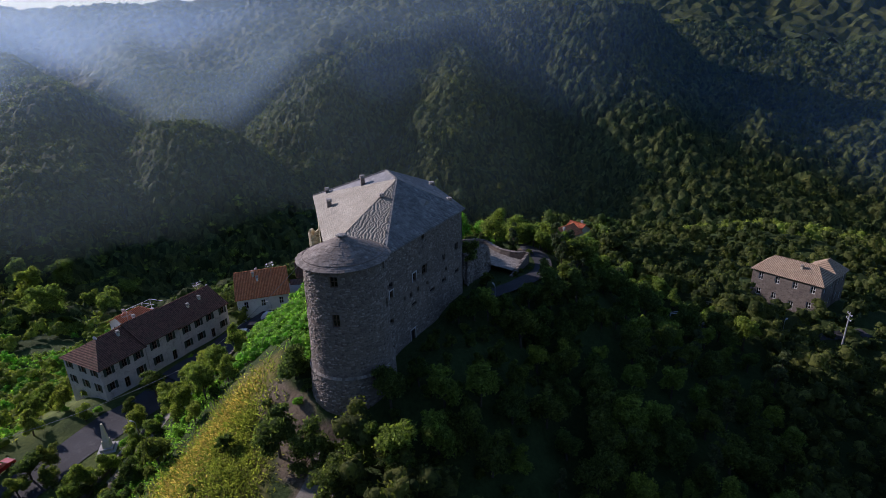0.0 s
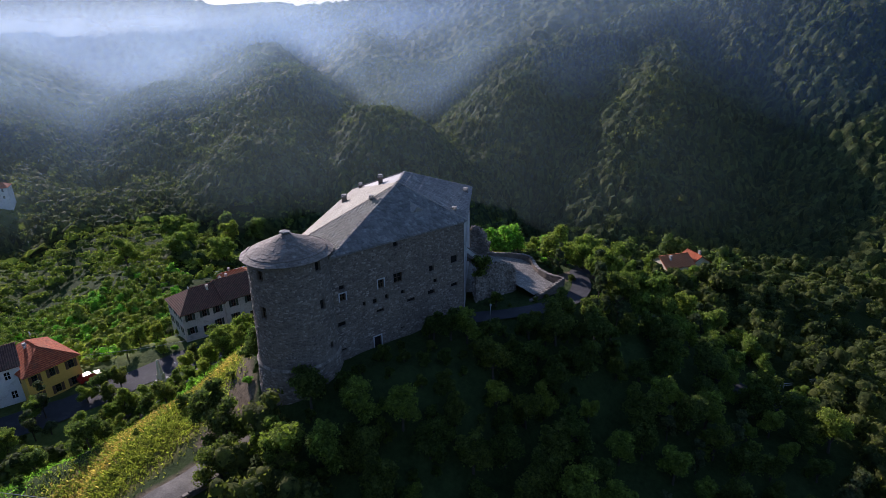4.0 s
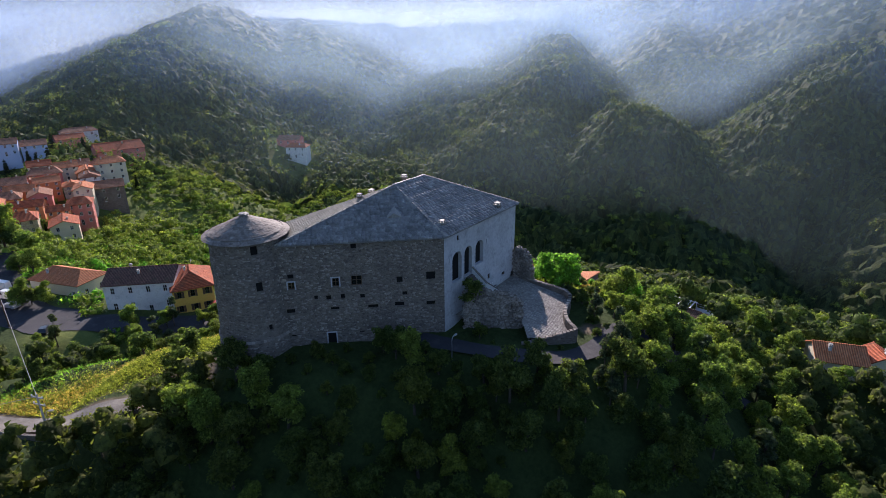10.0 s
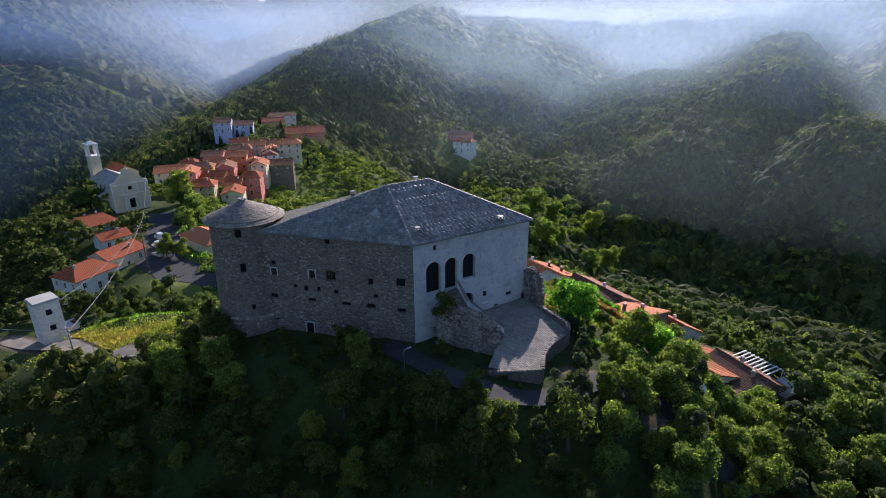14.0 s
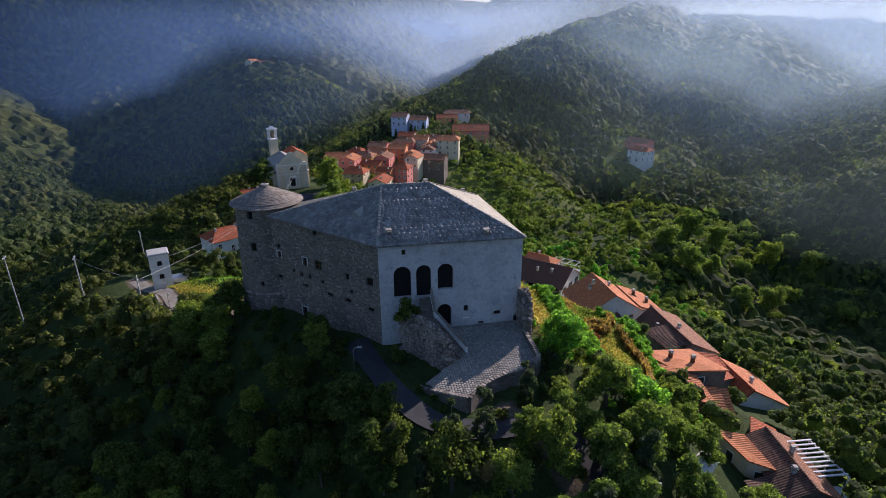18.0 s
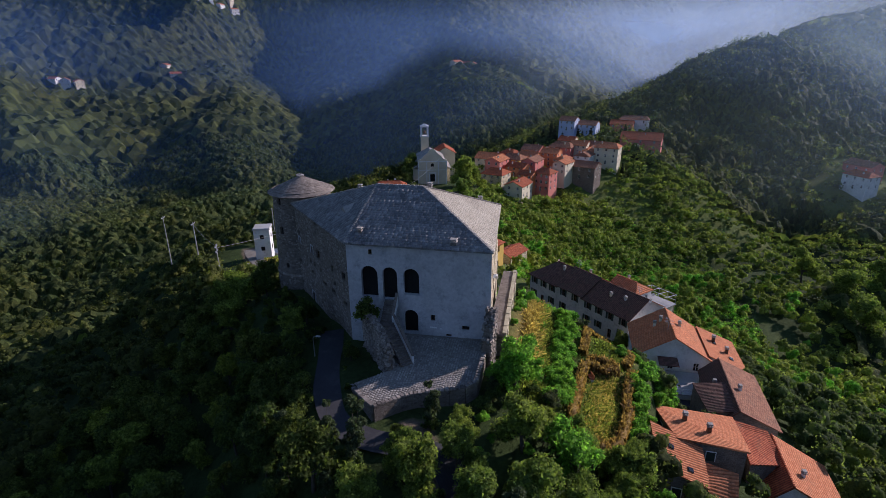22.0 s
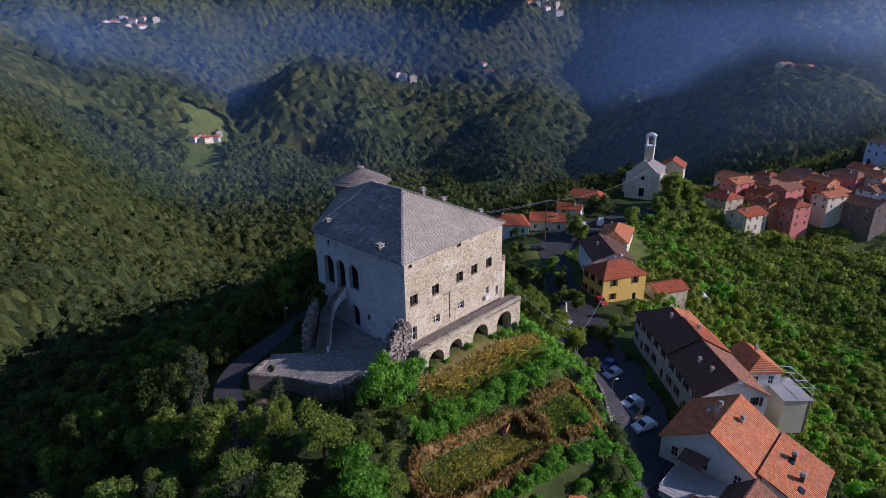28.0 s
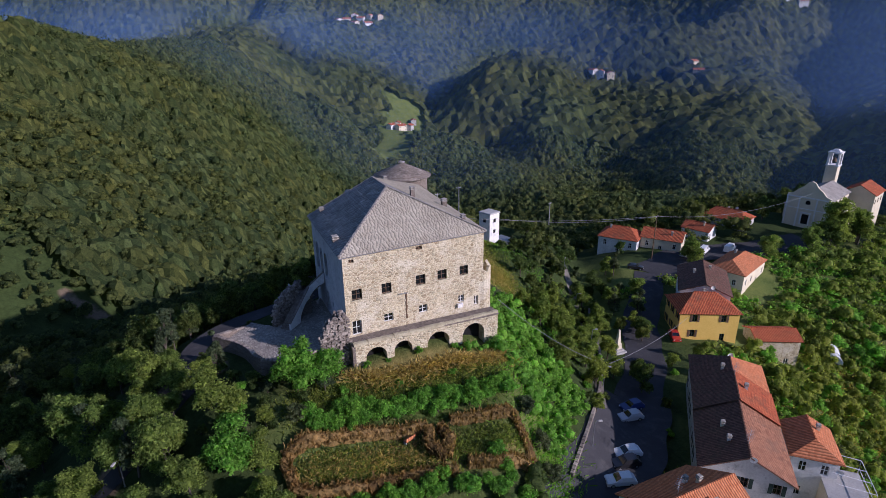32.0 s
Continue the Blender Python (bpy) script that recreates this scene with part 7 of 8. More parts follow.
for x, y in scatter(35, 300, -24, 3, 37, 48, 1.9, lambda x, y: clear(x, y, 3.4) & ~within(x, y, GARDEN)):
    plant("shrub", x, y, TREE_RNG.uniform(0.4, 0.75))
for x, y, s in ((-5.5, 41.2, 0.8), (-4.6, 43.6, 0.8), (-7.6, 43.0, 0.9), (-8.6, 45.6, 0.8), (-6.2, 46.0, 0.7), (-3.6, 38.8, 0.8), (-1.0, 38.2, 0.8), (1.0, 37.4, 0.7), (3.6, 37.2, 0.8), (6.0, 36.8, 0.8), (9.4, 37.0, 0.8), (-10.5, 43.2, 0.9), (-13.5, 43.6, 0.8), (-11.0, 47.0, 0.7), (-9.0, 48.0, 0.6), (4.4, 38.3, 0.6), (-16.5, 42.0, 0.8), (-19.0, 41.0, 0.8), (10.8, 39.2, 0.8), (11.2, 42.0, 0.7), (11.0, 45.0, 0.7), (9.9, 40.8, 0.6)):
    plant("shrub", x, y, s)
for x, y in scatter(36, 400, -84, -60, 21, 44, 3.3, lambda x, y: clear(x, y, 5.2)):
    plant(TREE_RNG.choice(("willow", "olive", "shrub", "bush")), x, y, TREE_RNG.uniform(0.4, 0.75))
CREEP = [patch_variant(280 + k, 5, 1.1, 0.45, 0.85, 80, 0.17, 1.2) for k in range(6)]
creeper_places = scatter(39, 3000, -36, -16, -12, 44, 1.15, lambda x, y: (near_line(x, y, [(-27, -8), (-25.5, 12), (-25, 24), (-22.5, 34), (-20.5, 42)]) < 9.0) & ~within(x, y, GARDEN) & ~within(x, y, [(0, 22), (-22.6, 21.5), (-23.2, 12), (-23.5, -9), (0, -9)]) & (near_line(x, y, STREET_LINE) > 6.5) & (near_line(x, y, MEADOW_LINE) > 8))
wood_mesh("creepers", creeper_places, CREEP, (0.6, 1.25), LEAF_BRIGHT, 63, "bright green creepers covering the steep castle bank")
TANGLE = [patch_variant(290 + k, 5, 1.3, 0.4, 0.9, 46, 0.2, 0.9, 4, (0.5, 0.8), (0.3, 0.9), 0.7) for k in range(6)]
tangle = scatter(74, 12000, -176, -56, -14, 84, 1.7, lambda x, y: clear(x, y, 4.2) & ((y > 43) | (x < -74)) & (value_noise(x, y, 11, 31) > -0.6))
wood_mesh("undergrowth", tangle[::2], TANGLE, (0.9, 2.0), LEAF_MID, 75, "rank olive-green undergrowth on the sunny slope")
wood_mesh("undergrowth", tangle[1::2], TANGLE, (0.7, 1.7), LEAF_BRIGHT, 76, "fresh green undergrowth on the sunny slope")
for x, y in scatter(77, 60, -140, -80, 108, 190, 15.0, lambda x, y: clear(x, y, 5)):
    plant("willow", x, y, TREE_RNG.uniform(1.6, 2.3))
# undergrowth at the foot of the north wall
for x, y in scatter(40, 1400, -24, 17, -24, 6, 2.0, lambda x, y: (near_line(x, y, [(0.5, 0), (-15.6, -15)]) > 1.8) & ((x - y * 1.04) > 1.5) & (np.hypot(x + 20.5, y + 15.5) > 7) & (near_line(x, y, [(-2, -3.5), (4, -1.5), (10, 0.5), (16.5, 4), (19, 10)]) > 1.7) & ~within(x, y, [(-0.3, 1.5), (9, 3), (15.5, 7), (15, 20), (-1, 20)]) & within(x, y, CASTLE_PLAN)):
    plant(TREE_RNG.choice(("bush", "bush", "oak")), x, y, TREE_RNG.uniform(0.22, 0.42))
for x, y in scatter(43, 1500, -24, 22, -40, 0, 2.3, lambda x, y: ((x - y * 1.04) > 4.0) & (np.hypot(x + 20.5, y + 15.5) > 8) & (near_line(x, y, PATHS[0]) > 2.3) & (near_line(x, y, TRACK_LINE) > 3.0) & ((x - y * 1.04) < 26) & (near_line(x, y, INNER_MEADOW) > 5) & ~within(x, y, CASTLE_PLAN)):
    plant(TREE_RNG.choice(("bush", "bush", "oak")), x, y, TREE_RNG.uniform(0.4, 0.62))
# below the meadow and round the square
for x, y in scatter(32, 420, -78, -44, -44, -2, 3.3, lambda x, y: clear(x, y, 4.4) & (near_line(x, y, MEADOW_LINE) > 6.0) & (near_line(x, y, INNER_MEADOW) > 5) & ((x < -52) | (y > -24))):
    plant(TREE_RNG.choice(("bush", "bush", "oak", "olive")), x, y, TREE_RNG.uniform(0.45, 0.8))
for x, y, s in ((-36.5, -17, 0.6), (-40, -22.5, 0.35), (-30.5, -21.5, 0.9), (-27, -24.5, 0.95), (-25.5, -29.5, 0.9), (-31.5, -13.5, 0.5), (-27.6, -12.5, 0.75), (-26.4, -15.4, 0.6)):
    plant("bush" if s < 0.65 else "oak", x, y, s)
for x, y, s in ((-145.5, -9.5, 1.1), (-158, -9.5, 1.2), (-128, -14, 0.9), (-104, -19.5, 0.75), (-92, -34, 0.6), (-72, -17, 0.6), (-70, -20, 0.5), (-66, 3.5, 0.7), (-64, 5.5, 0.6), (-51.5, 18.8, 0.8), (-62.5, 0.5, 0.6), (-150, -34, 1.0), (-164, -36, 1.2), (-172, -38, 1.3), (-183, -38, 1.2), (-54.5, 14.5, 0.55)):
    plant("oak", x, y, s)
for x, y, s in ((-172, 14.5, 0.8), (-170, 6, 0.7), (-205, 42, 0.9), (-212, 56, 0.9), (-60.5, -9.5, 0.7), (88.5, 16.5, 0.9)):
    plant("cypress", x, y, s)
# leafy trees on the bank between the tower and the row, and beside the track
for x, y, s in ((-44.5, 3.0, 0.85), (-40.8, 1.6, 0.8), (-46.8, 7.0, 0.8), (-42.0, 7.5, 0.95), (-38.6, 5.6, 0.85), (-37.2, 1.0, 0.6), (-44.2, 12.4, 0.85), (-39.6, 12.0, 0.9), (-49.4, 4.2, 0.6), (-36.6, 16.0, 0.7), (-42.0, 18.0, 0.75), (-21.4, -25.6, 1.0), (-18.4, -28.4, 0.9), (-66.5, 21.5, 0.6), (-69.5, 15.5, 0.65), (-63.8, 26.5, 0.55), (-71.5, 22.5, 0.65)):
    plant("willow", x, y, s)
# shrubs, olives and gardens on the slope east of the row and below the old village
slope_shrubs = []
for x, y in scatter(33, 3600, -130, -30, 2, 100, 2.8, lambda x, y: clear(x, y, 3) & ((y > 43) | (x < -72)) & (value_noise(x, y, 18, 9) < 0.28)):
    slope_shrubs.append((x, y))
slope_shrubs += scatter(34, 2600, -40, 62, 40, 100, 3.1, lambda x, y: clear(x, y, 3))
slope_shrubs += scatter(73, 1600, -112, -58, 40, 72, 2.5, lambda x, y: clear(x, y, 2.2))
west_shrubs = [p for p in slope_shrubs if p[0] > -45]
east_shrubs = [p for p in slope_shrubs if p[0] <= -45]
wood_mesh("woods", west_shrubs, NEAR, (0.45, 0.95), LEAF, 60, "leafy trees on the steep slope below the lower houses")
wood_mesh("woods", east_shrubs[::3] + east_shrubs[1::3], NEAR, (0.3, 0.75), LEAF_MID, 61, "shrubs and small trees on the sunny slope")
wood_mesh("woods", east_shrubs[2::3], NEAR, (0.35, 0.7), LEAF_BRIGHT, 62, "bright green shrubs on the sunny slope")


def tufts(name, seed, count, line, half, material, height, label):
    """Blades of tall grass in tufts along a strip of meadow, joined."""
    rng = np.random.default_rng(seed)
    seg = rng.integers(0, len(line) - 1, count)
    A, B = np.array(line)[seg], np.array(line)[seg + 1]
    s = rng.random(count)[:, None]
    p = A + (B - A) * s + rng.normal(scale=half * 0.6, size=(count, 2))
    keep = clear(p[:, 0], p[:, 1], 1.9)
    p = p[keep]
    n = len(p)
    z = land(p[:, 0], p[:, 1])
    a = rng.uniform(0, math.tau, n)
    w, h = rng.uniform(0.03, 0.09, n), height * rng.uniform(0.4, 1.2, n)
    c, d = np.cos(a) * w, np.sin(a) * w
    t = rng.normal(scale=0.85, size=(n, 2)) * h[:, None]
    V = np.stack([np.stack([p[:, 0] - c, p[:, 1] - d, z - 0.05], -1), np.stack([p[:, 0] + c, p[:, 1] + d, z - 0.05], -1),
                  np.stack([p[:, 0] + c * 0.9 + t[:, 0], p[:, 1] + d * 0.9 + t[:, 1], z + h], -1), np.stack([p[:, 0] - c * 0.9 + t[:, 0], p[:, 1] - d * 0.9 + t[:, 1], z + h * 0.9], -1)], 1)
    me = fast_mesh(name, V.reshape(-1, 3), np.arange(n * 4).reshape(-1, 4), material, np.repeat(rng.random(n), 4))
    return tagged(new(name, me), label, "grass", kind="stuff")


tufts("tall_grass", 40, 15000, MEADOW_LINE, 5.5, GRASS_GREEN, 0.32, "yellow-green meadow grass below the tower")
tufts("tall_grass", 49, 9000, INNER_MEADOW, 3.2, GRASS_GREEN, 0.3, "yellow-green meadow grass beside the track")
tufts("tall_grass", 41, 10000, MEADOW_LINE, 2.6, GRASS_DRY, 0.32, "dry yellow meadow grass below the tower")
tufts("tall_grass", 52, 7000, [(-22, 21.4), (-10, 21.5), (-0.5, 21.8)], 0.7, GRASS_GREEN, 1.0, "tall green weeds under the terrace arches")
tufts("tall_grass", 42, 16000, [(-22, 22.3), (-10, 22.4), (-0.5, 22.7)], 1.7, GRASS_DRY, 0.75, "dry grass under the terrace arches")
tufts("tall_grass", 47, 6000, [(-18, 25), (-4, 25), (8, 25.5)], 2.0, GRASS_GREEN, 0.4, "yellow-green weeds on the garden terraces")
tufts("tall_grass", 48, 8000, [(-17, 34.5), (-8, 35), (2, 33.5), (8, 32)], 2.0, GRASS_GREEN, 0.3, "yellow-green weeds between the garden hedges")
tufts("tall_grass", 50, 14000, EAST_SLOPE, 13, GRASS_DRY, 0.5, "dry grass between the shrubs on the sunny slope")
tufts("tall_grass", 51, 14000, EAST_SLOPE, 15, GRASS_GREEN, 0.55, "tall green grass between the shrubs on the sunny slope")
tufts("tall_grass", 43, 3500, [(8, 32.5), (0, 33.5), (-6, 34.5)], 1.6, GRASS_DRY, 0.3, "dry grass between the garden hedges")
tufts("tall_grass", 44, 6000, [(-52, -40), (-58, -20), (-50, -8), (-44, 0), (-40, 8)], 5.0, LEAF_BRIGHT, 0.4, "green grass on the slope below the meadow")
tufts("tall_grass", 45, 7000, [(-24, -4), (-25, 12), (-24, 24), (-22, 32), (-20, 40)], 4.0, LEAF_BRIGHT, 0.6, "bright green creepers on the steep bank")
tufts("tall_grass", 46, 3500, [(-17, 28), (-4, 26), (6, 27), (-14, 35)], 3.0, LEAF, 0.5, "green weeds in the castle garden")


# ---- street furniture ----
def lamp_post(label, x, y, height, turn):
    z = lz(x, y)
    t = thing("street_lamp", label, "street lamp", pose(x, y, z, 0, 0, turn), "street lamps")
    b = Builder(STEEL)
    b.tube([(0, 0, -0.5), (0, 0, height * 0.5), (0, 0, height - 0.3), (0.15, 0, height), (0.6, 0, height + 0.1)], [0.08, 0.06, 0.05, 0.045, 0.04], 7)
    part("pole", b, t)
    b = Builder(CONCRETE)
    b.box(0.45, 1.05, -0.14, 0.14, height + 0.02, height + 0.16, None, 0.04)
    part("lamp_head", b, t, "pale lamp head")


for x, y, h, a in ((-44.4, 17.2, 4.2, 160), (-51.6, 4.7, 4.2, 150), (-62.8, -14.9, 4.2, 140), (-36.3, -37.7, 3.6, 40), (3.6, -3.8, 3.0, 90), (-30.5, 31.5, 4.2, 160), (-70, -30, 4.5, 60), (62, -7, 5, 20), (26, 24, 3.5, 60)):
    lamp_post("grey steel street lamp on a slim pole", x, y, h, a)


def utility_pole(label, x, y, top, turn, arms=1, material=None):
    z = lz(x, y)
    h = top - z
    t = thing("utility_pole", label, "utility pole", pose(x, y, z, 0, 0, turn), "utility poles")
    b = Builder(material or CONCRETE)
    b.tube([(0, 0, -1), (0, 0, h)], [0.17, 0.1], 8)
    part("pole", b, t)
    for k in range(arms):
        b = Builder(STEEL)
        zz = h - 0.5 - 1.0 * k
        b.box(-0.9, 0.9, -0.06, 0.06, zz, zz + 0.12)
        arm = part("cross_arm", b, t)
        for s in (-0.8, 0.0, 0.8):
            b = Builder(WHITE)
            b.tube([(s, 0, zz + 0.12), (s, 0, zz + 0.22), (s, 0, zz + 0.36)], [0.06, 0.09, 0.05], 7)
            part("insulator", b, arm)


utility_pole("grey concrete power pole with white insulators", -29.2, -39.5, 3.3, 20, 2)
utility_pole("concrete power pole on the wooded slope", 71.5, -12.0, -8.5, 60, 2)
utility_pole("wooden telephone pole at the square", -96.5, -26.3, -3.2, 30, 1, BROWN_WOOD)
utility_pole("concrete pole among the trees", -45, -56, 2.0, 10, 1)
utility_pole("concrete pole among the trees", -62, -78, -3.0, 10, 1)
utility_pole("concrete pole beside the village lane", -84, -58, -6, 30, 1)


def cable(label, a, b, sag, radius=0.035):
    n = 14
    pts = [(a[0] + (b[0] - a[0]) * i / n, a[1] + (b[1] - a[1]) * i / n, a[2] + (b[2] - a[2]) * i / n - 4 * sag * (i / n) * (1 - i / n)) for i in range(n + 1)]
    bb = Builder(WIRE)
    bb.tube(pts, [radius] * (n + 1), 5)
    thing("power_cable", label, "cable", me=bb)


CABLE = "thin grey overhead power cable"
cable(CABLE, (-54.5, -43.4, -3.0), (-96.5, -26.3, -3.6), 1.5, 0.035)
cable(CABLE, (-96.5, -26.3, -3.5), (-150, -20, -2.0), 2.5, 0.035)
cable(CABLE, (-96.5, -26.3, -3.5), (-29.2, -39.5, 2.6), 1.6, 0.03)
cable(CABLE, (-29.2, -39.5, 3.0), (-45, -56, 1.6), 0.6, 0.03)
cable(CABLE, (-22.4, 18.4, 6.4), (-44.4, 17.4, -10.8), 1.2, 0.03)
cable(CABLE, (-44.4, 17.4, -10.8), (-75.5, 7.2, -12.6), 1.2, 0.03)


def paint(name, c):
    m, nt, b = nodes(name)
    geo = nt.nodes.new("ShaderNodeNewGeometry").outputs["Position"]
    n = noise_of(nt, geo, 6.0, 4)
    nt.links.new(ramp_of(nt, n, [(0.3, tuple(v * 0.85 for v in c)), (0.7, c)]), b.inputs["Base Color"])
    b.inputs["Roughness"].default_value, b.inputs["Coat Weight"].default_value = 0.35, 0.5
    return m


CAR_PAINT = {"silver": paint("silver_paint", (0.45, 0.46, 0.48)), "white": paint("white_paint", (0.75, 0.75, 0.74)), "blue": paint("dark_blue_paint", (0.02, 0.04, 0.16)), "black": paint("black_paint", (0.015, 0.015, 0.018)), "red": paint("red_paint", (0.45, 0.03, 0.02))}
RUBBER = surface("black_rubber", (0.012, 0.012, 0.012), (0.03, 0.03, 0.03), 1.0, 9.0, 0.8, 0.2)


def car(colour, x, y, turn, length=4.0, tall=1.45, van=False):
    t = thing("van" if van else "car", "parked %s %s on the asphalt" % (colour, "van" if van else "small car"), "van" if van else "car", pose(x, y, road_z(x, y) + 0.02, 0, 0, turn), "parked cars")
    L, W = length / 2, 0.84
    if van:
        prof = [(-L, 0.3), (-L, 1.9), (-L + 0.1, 2.05), (L - 1.5, 2.05), (L - 0.75, 1.15), (L, 0.95), (L, 0.3)]
    else:
        prof = [(-L, 0.3), (-L, 0.85), (-L + 0.25, 0.98), (-L + 0.7, tall), (L - 1.9, tall), (L - 1.15, 0.95), (L - 0.1, 0.78), (L, 0.3)]
    b = Builder(CAR_PAINT[colour])
    n = len(prof)
    inset = [0.0 if z_ < 1.0 else 0.16 for _, z_ in prof]
    b.add([(px, -W + i, pz) for (px, pz), i in zip(prof, inset)] + [(px, W - i, pz) for (px, pz), i in zip(prof, inset)],
          [tuple(range(n))[::-1], tuple(range(n, 2 * n))] + [(i, (i + 1) % n, n + (i + 1) % n, n + i) for i in range(n)])
    body = part("body", b, t)
    top = 2.0 if van else tall
    for s in (-1, 1):
        b = Builder(GLASS)
        y0, y1 = s * (W - 0.02), s * (W - 0.14)
        x0, x1 = (-L + 0.3 if not van else L - 2.3), L - 1.35
        zb, zt = (1.0, top - 0.1) if not van else (1.25, 1.8)
        b.add([(x0, y0, zb), (x1, y0, zb), (x1 - 0.5, y1, zt), (x0 + 0.45, y1, zt)], [(0, 1, 2, 3)])
        part("side_window", b, body)
    b = Builder(GLASS)
    if van:
        b.add([(L - 0.72, -W + 0.14, 1.18), (L - 0.72, W - 0.14, 1.18), (L - 1.42, W - 0.24, 2.0), (L - 1.42, -W + 0.24, 2.0)], [(0, 1, 2, 3)])
    else:
        b.add([(L - 1.16, -W + 0.12, 0.99), (L - 1.16, W - 0.12, 0.99), (L - 1.82, W - 0.24, tall - 0.03), (L - 1.82, -W + 0.24, tall - 0.03)], [(0, 1, 2, 3)])
    part("windscreen", b, body)
    for s in (-1, 1):
        b = Builder(WHITE)
        b.box(L - 0.05, L + 0.02, s * 0.6 - 0.14, s * 0.6 + 0.14, 0.58, 0.72)
        part("headlight", b, body)
    for wx in (-L + 0.75, L - 0.75):
        for s in (-1, 1):
            b = Builder(RUBBER)
            b.tube([(wx, s * (W - 0.16), 0.28), (wx, s * (W + 0.02), 0.28)], [0.31, 0.31], 14)
            wh = part("wheel", b, t)
            b = Builder(STEEL)
            b.tube([(wx, s * (W + 0.02), 0.28), (wx, s * (W + 0.03), 0.28)], [0.19, 0.17], 10)
            part("rim", b, wh)


for c, x, y, a in (("blue", -45.6, 23.0, 45), ("silver", -43.3, 25.2, 40), ("white", -36.2, 32.4, 35), ("black", -34.3, 34.2, 38), ("white", -31.0, 36.9, 30)):
    car(c, x, y, a - 50)
car("white", -119.8, -20.7, 200, 5.2, van=True)
car("white", -111.2, -22.0, 205, 5.0, van=True)
car("silver", -105.6, -23.0, 200)
car("black", -87.4, -22.6, 140)
car("red", -71.2, 7.2, 60)

tc_ = thing("house_terrace", "concrete terrace on an arch with white rail frame", "terrace", pose(-57.6, 49.4, -14.6, 0, 0, 45.5))
f_ = flat((3.2, 2.2, -6.4), (-1, 0, 0), (0, 1, 0))
b = wall_with_openings(f_, 0, 6.4, 0, 6.3, [(1.6, 4.4, 2.6, 5.4, True)], 0.5, CREAM)
b.box(-3.2, 3.2, -2.4, 1.65, -6.4, -0.12)
part("wall", b, tc_)
b = Builder(CONCRETE)
b.box(-3.4, 3.4, -2.5, 2.4, -0.1, 0.08)
part("floor", b, tc_)
for x0_ in (-3.2, -1.1, 1.1, 3.2):
    b = Builder(WHITE)
    b.tube([(x0_, 2.2, 0.05), (x0_, 2.2, 2.3), (x0_, -2.2, 2.7)], [0.05, 0.05, 0.05], 6)
    part("post", b, tc_)
for z_ in (1.0, 2.3):
    b = Builder(WHITE)
    b.tube([(-3.2, 2.2, z_), (3.2, 2.2, z_)], [0.045, 0.045], 6)
    part("rail", b, tc_)


def aerial(label, x, y, z, h=2.4):
    """A rooftop television aerial: mast, boom and crossed rods."""
    t = thing("television_aerial", label, "aerial", pose(x, y, z, 0, 0, 30), "television aerials")
    b = Builder(STEEL)
    b.tube([(0, 0, -0.6), (0, 0, h)], [0.035, 0.025], 6)
    part("mast", b, t)
    for k, (zz, span) in enumerate(((h - 0.1, 0.7), (h - 0.7, 0.9))):
        b = Builder(STEEL)
        b.tube([(-0.9, 0, zz), (0.9, 0, zz)], [0.018, 0.018], 5)
        boom = part("boom", b, t)
        for i in range(6):
            b = Builder(STEEL)
            b.tube([(-0.8 + 0.32 * i, -span * 0.5, zz), (-0.8 + 0.32 * i, span * 0.5, zz)], [0.012, 0.012], 4)
            part("rod", b, boom)


aerial("thin steel television aerial on the row house roof", -45.2, 43.5, -8.4)
aerial("thin steel television aerial on the mossy roof", -56.5, 32.0, -8.0)
aerial("thin steel television aerial on the orange roof", -30.0, 46.5, -7.0, 2.0)

# war memorial on its green
mon = thing("war_memorial", "pale stone obelisk on a stepped base in the green", "monument", pose(-56.7, 6.6, lz(-56.7, 6.6)))
b = Builder(CONCRETE)
b.box(-1.3, 1.3, -1.3, 1.3, -1, 0.3)
b.box(-0.9, 0.9, -0.9, 0.9, 0.3, 0.7)
part("base", b, mon)
b = Builder(CREAM)
b.box(-0.55, 0.55, -0.55, 0.55, 0.7, 1.9, None, 0.05)
b.box(-0.38, 0.38, -0.38, 0.38, 1.9, 4.8, None, 0.24)
part("obelisk", b, mon)

ben = thing("bench", "small orange-red garden bench", "bench", pose(-3.5, 31.9, lz(-3.5, 31.9), 0, 0, 20))
b = Builder(TILE_ORANGE)
b.box(-0.7, 0.7, -0.25, 0.25, 0.4, 0.48)
part("seat", b, ben)
b = Builder(TILE_ORANGE)
b.box(-0.7, 0.7, 0.22, 0.3, 0.48, 0.9)
part("backrest", b, ben)
for s in (-0.6, 0.6):
    b = Builder(CONCRETE)
    b.box(s - 0.06, s + 0.06, -0.22, 0.22, -0.1, 0.4)
    part("leg", b, ben)

# greenhouse tunnel on the slope
gh = thing("greenhouse_tunnel", "white plastic greenhouse tunnel on the slope", "greenhouse", pose(-109.8, 16.9, lz(-109.8, 16.9) + 0.5, 0, 0, 40))
b = Builder(WHITE)
n = 10
arc = [(1.7 * math.cos(k * math.pi / n), 1.8 * math.sin(k * math.pi / n)) for k in range(n + 1)]
b.add([(-3.5, y_, z_) for y_, z_ in arc] + [(3.5, y_, z_) for y_, z_ in arc], [(k, k + 1, n + 2 + k, n + 1 + k) for k in range(n)] + [tuple(range(n + 1)), tuple(range(n + 1, 2 * n + 2))[::-1]])
b.smooth = False
part("cover", b, gh)
for xx in (-3.4, -1.7, 0, 1.7, 3.4):
    b = Builder(STEEL)
    b.tube([(xx, y_ * 1.02, z_ * 1.02) for y_, z_ in arc], [0.03] * (n + 1), 5)
    part("hoop", b, gh)

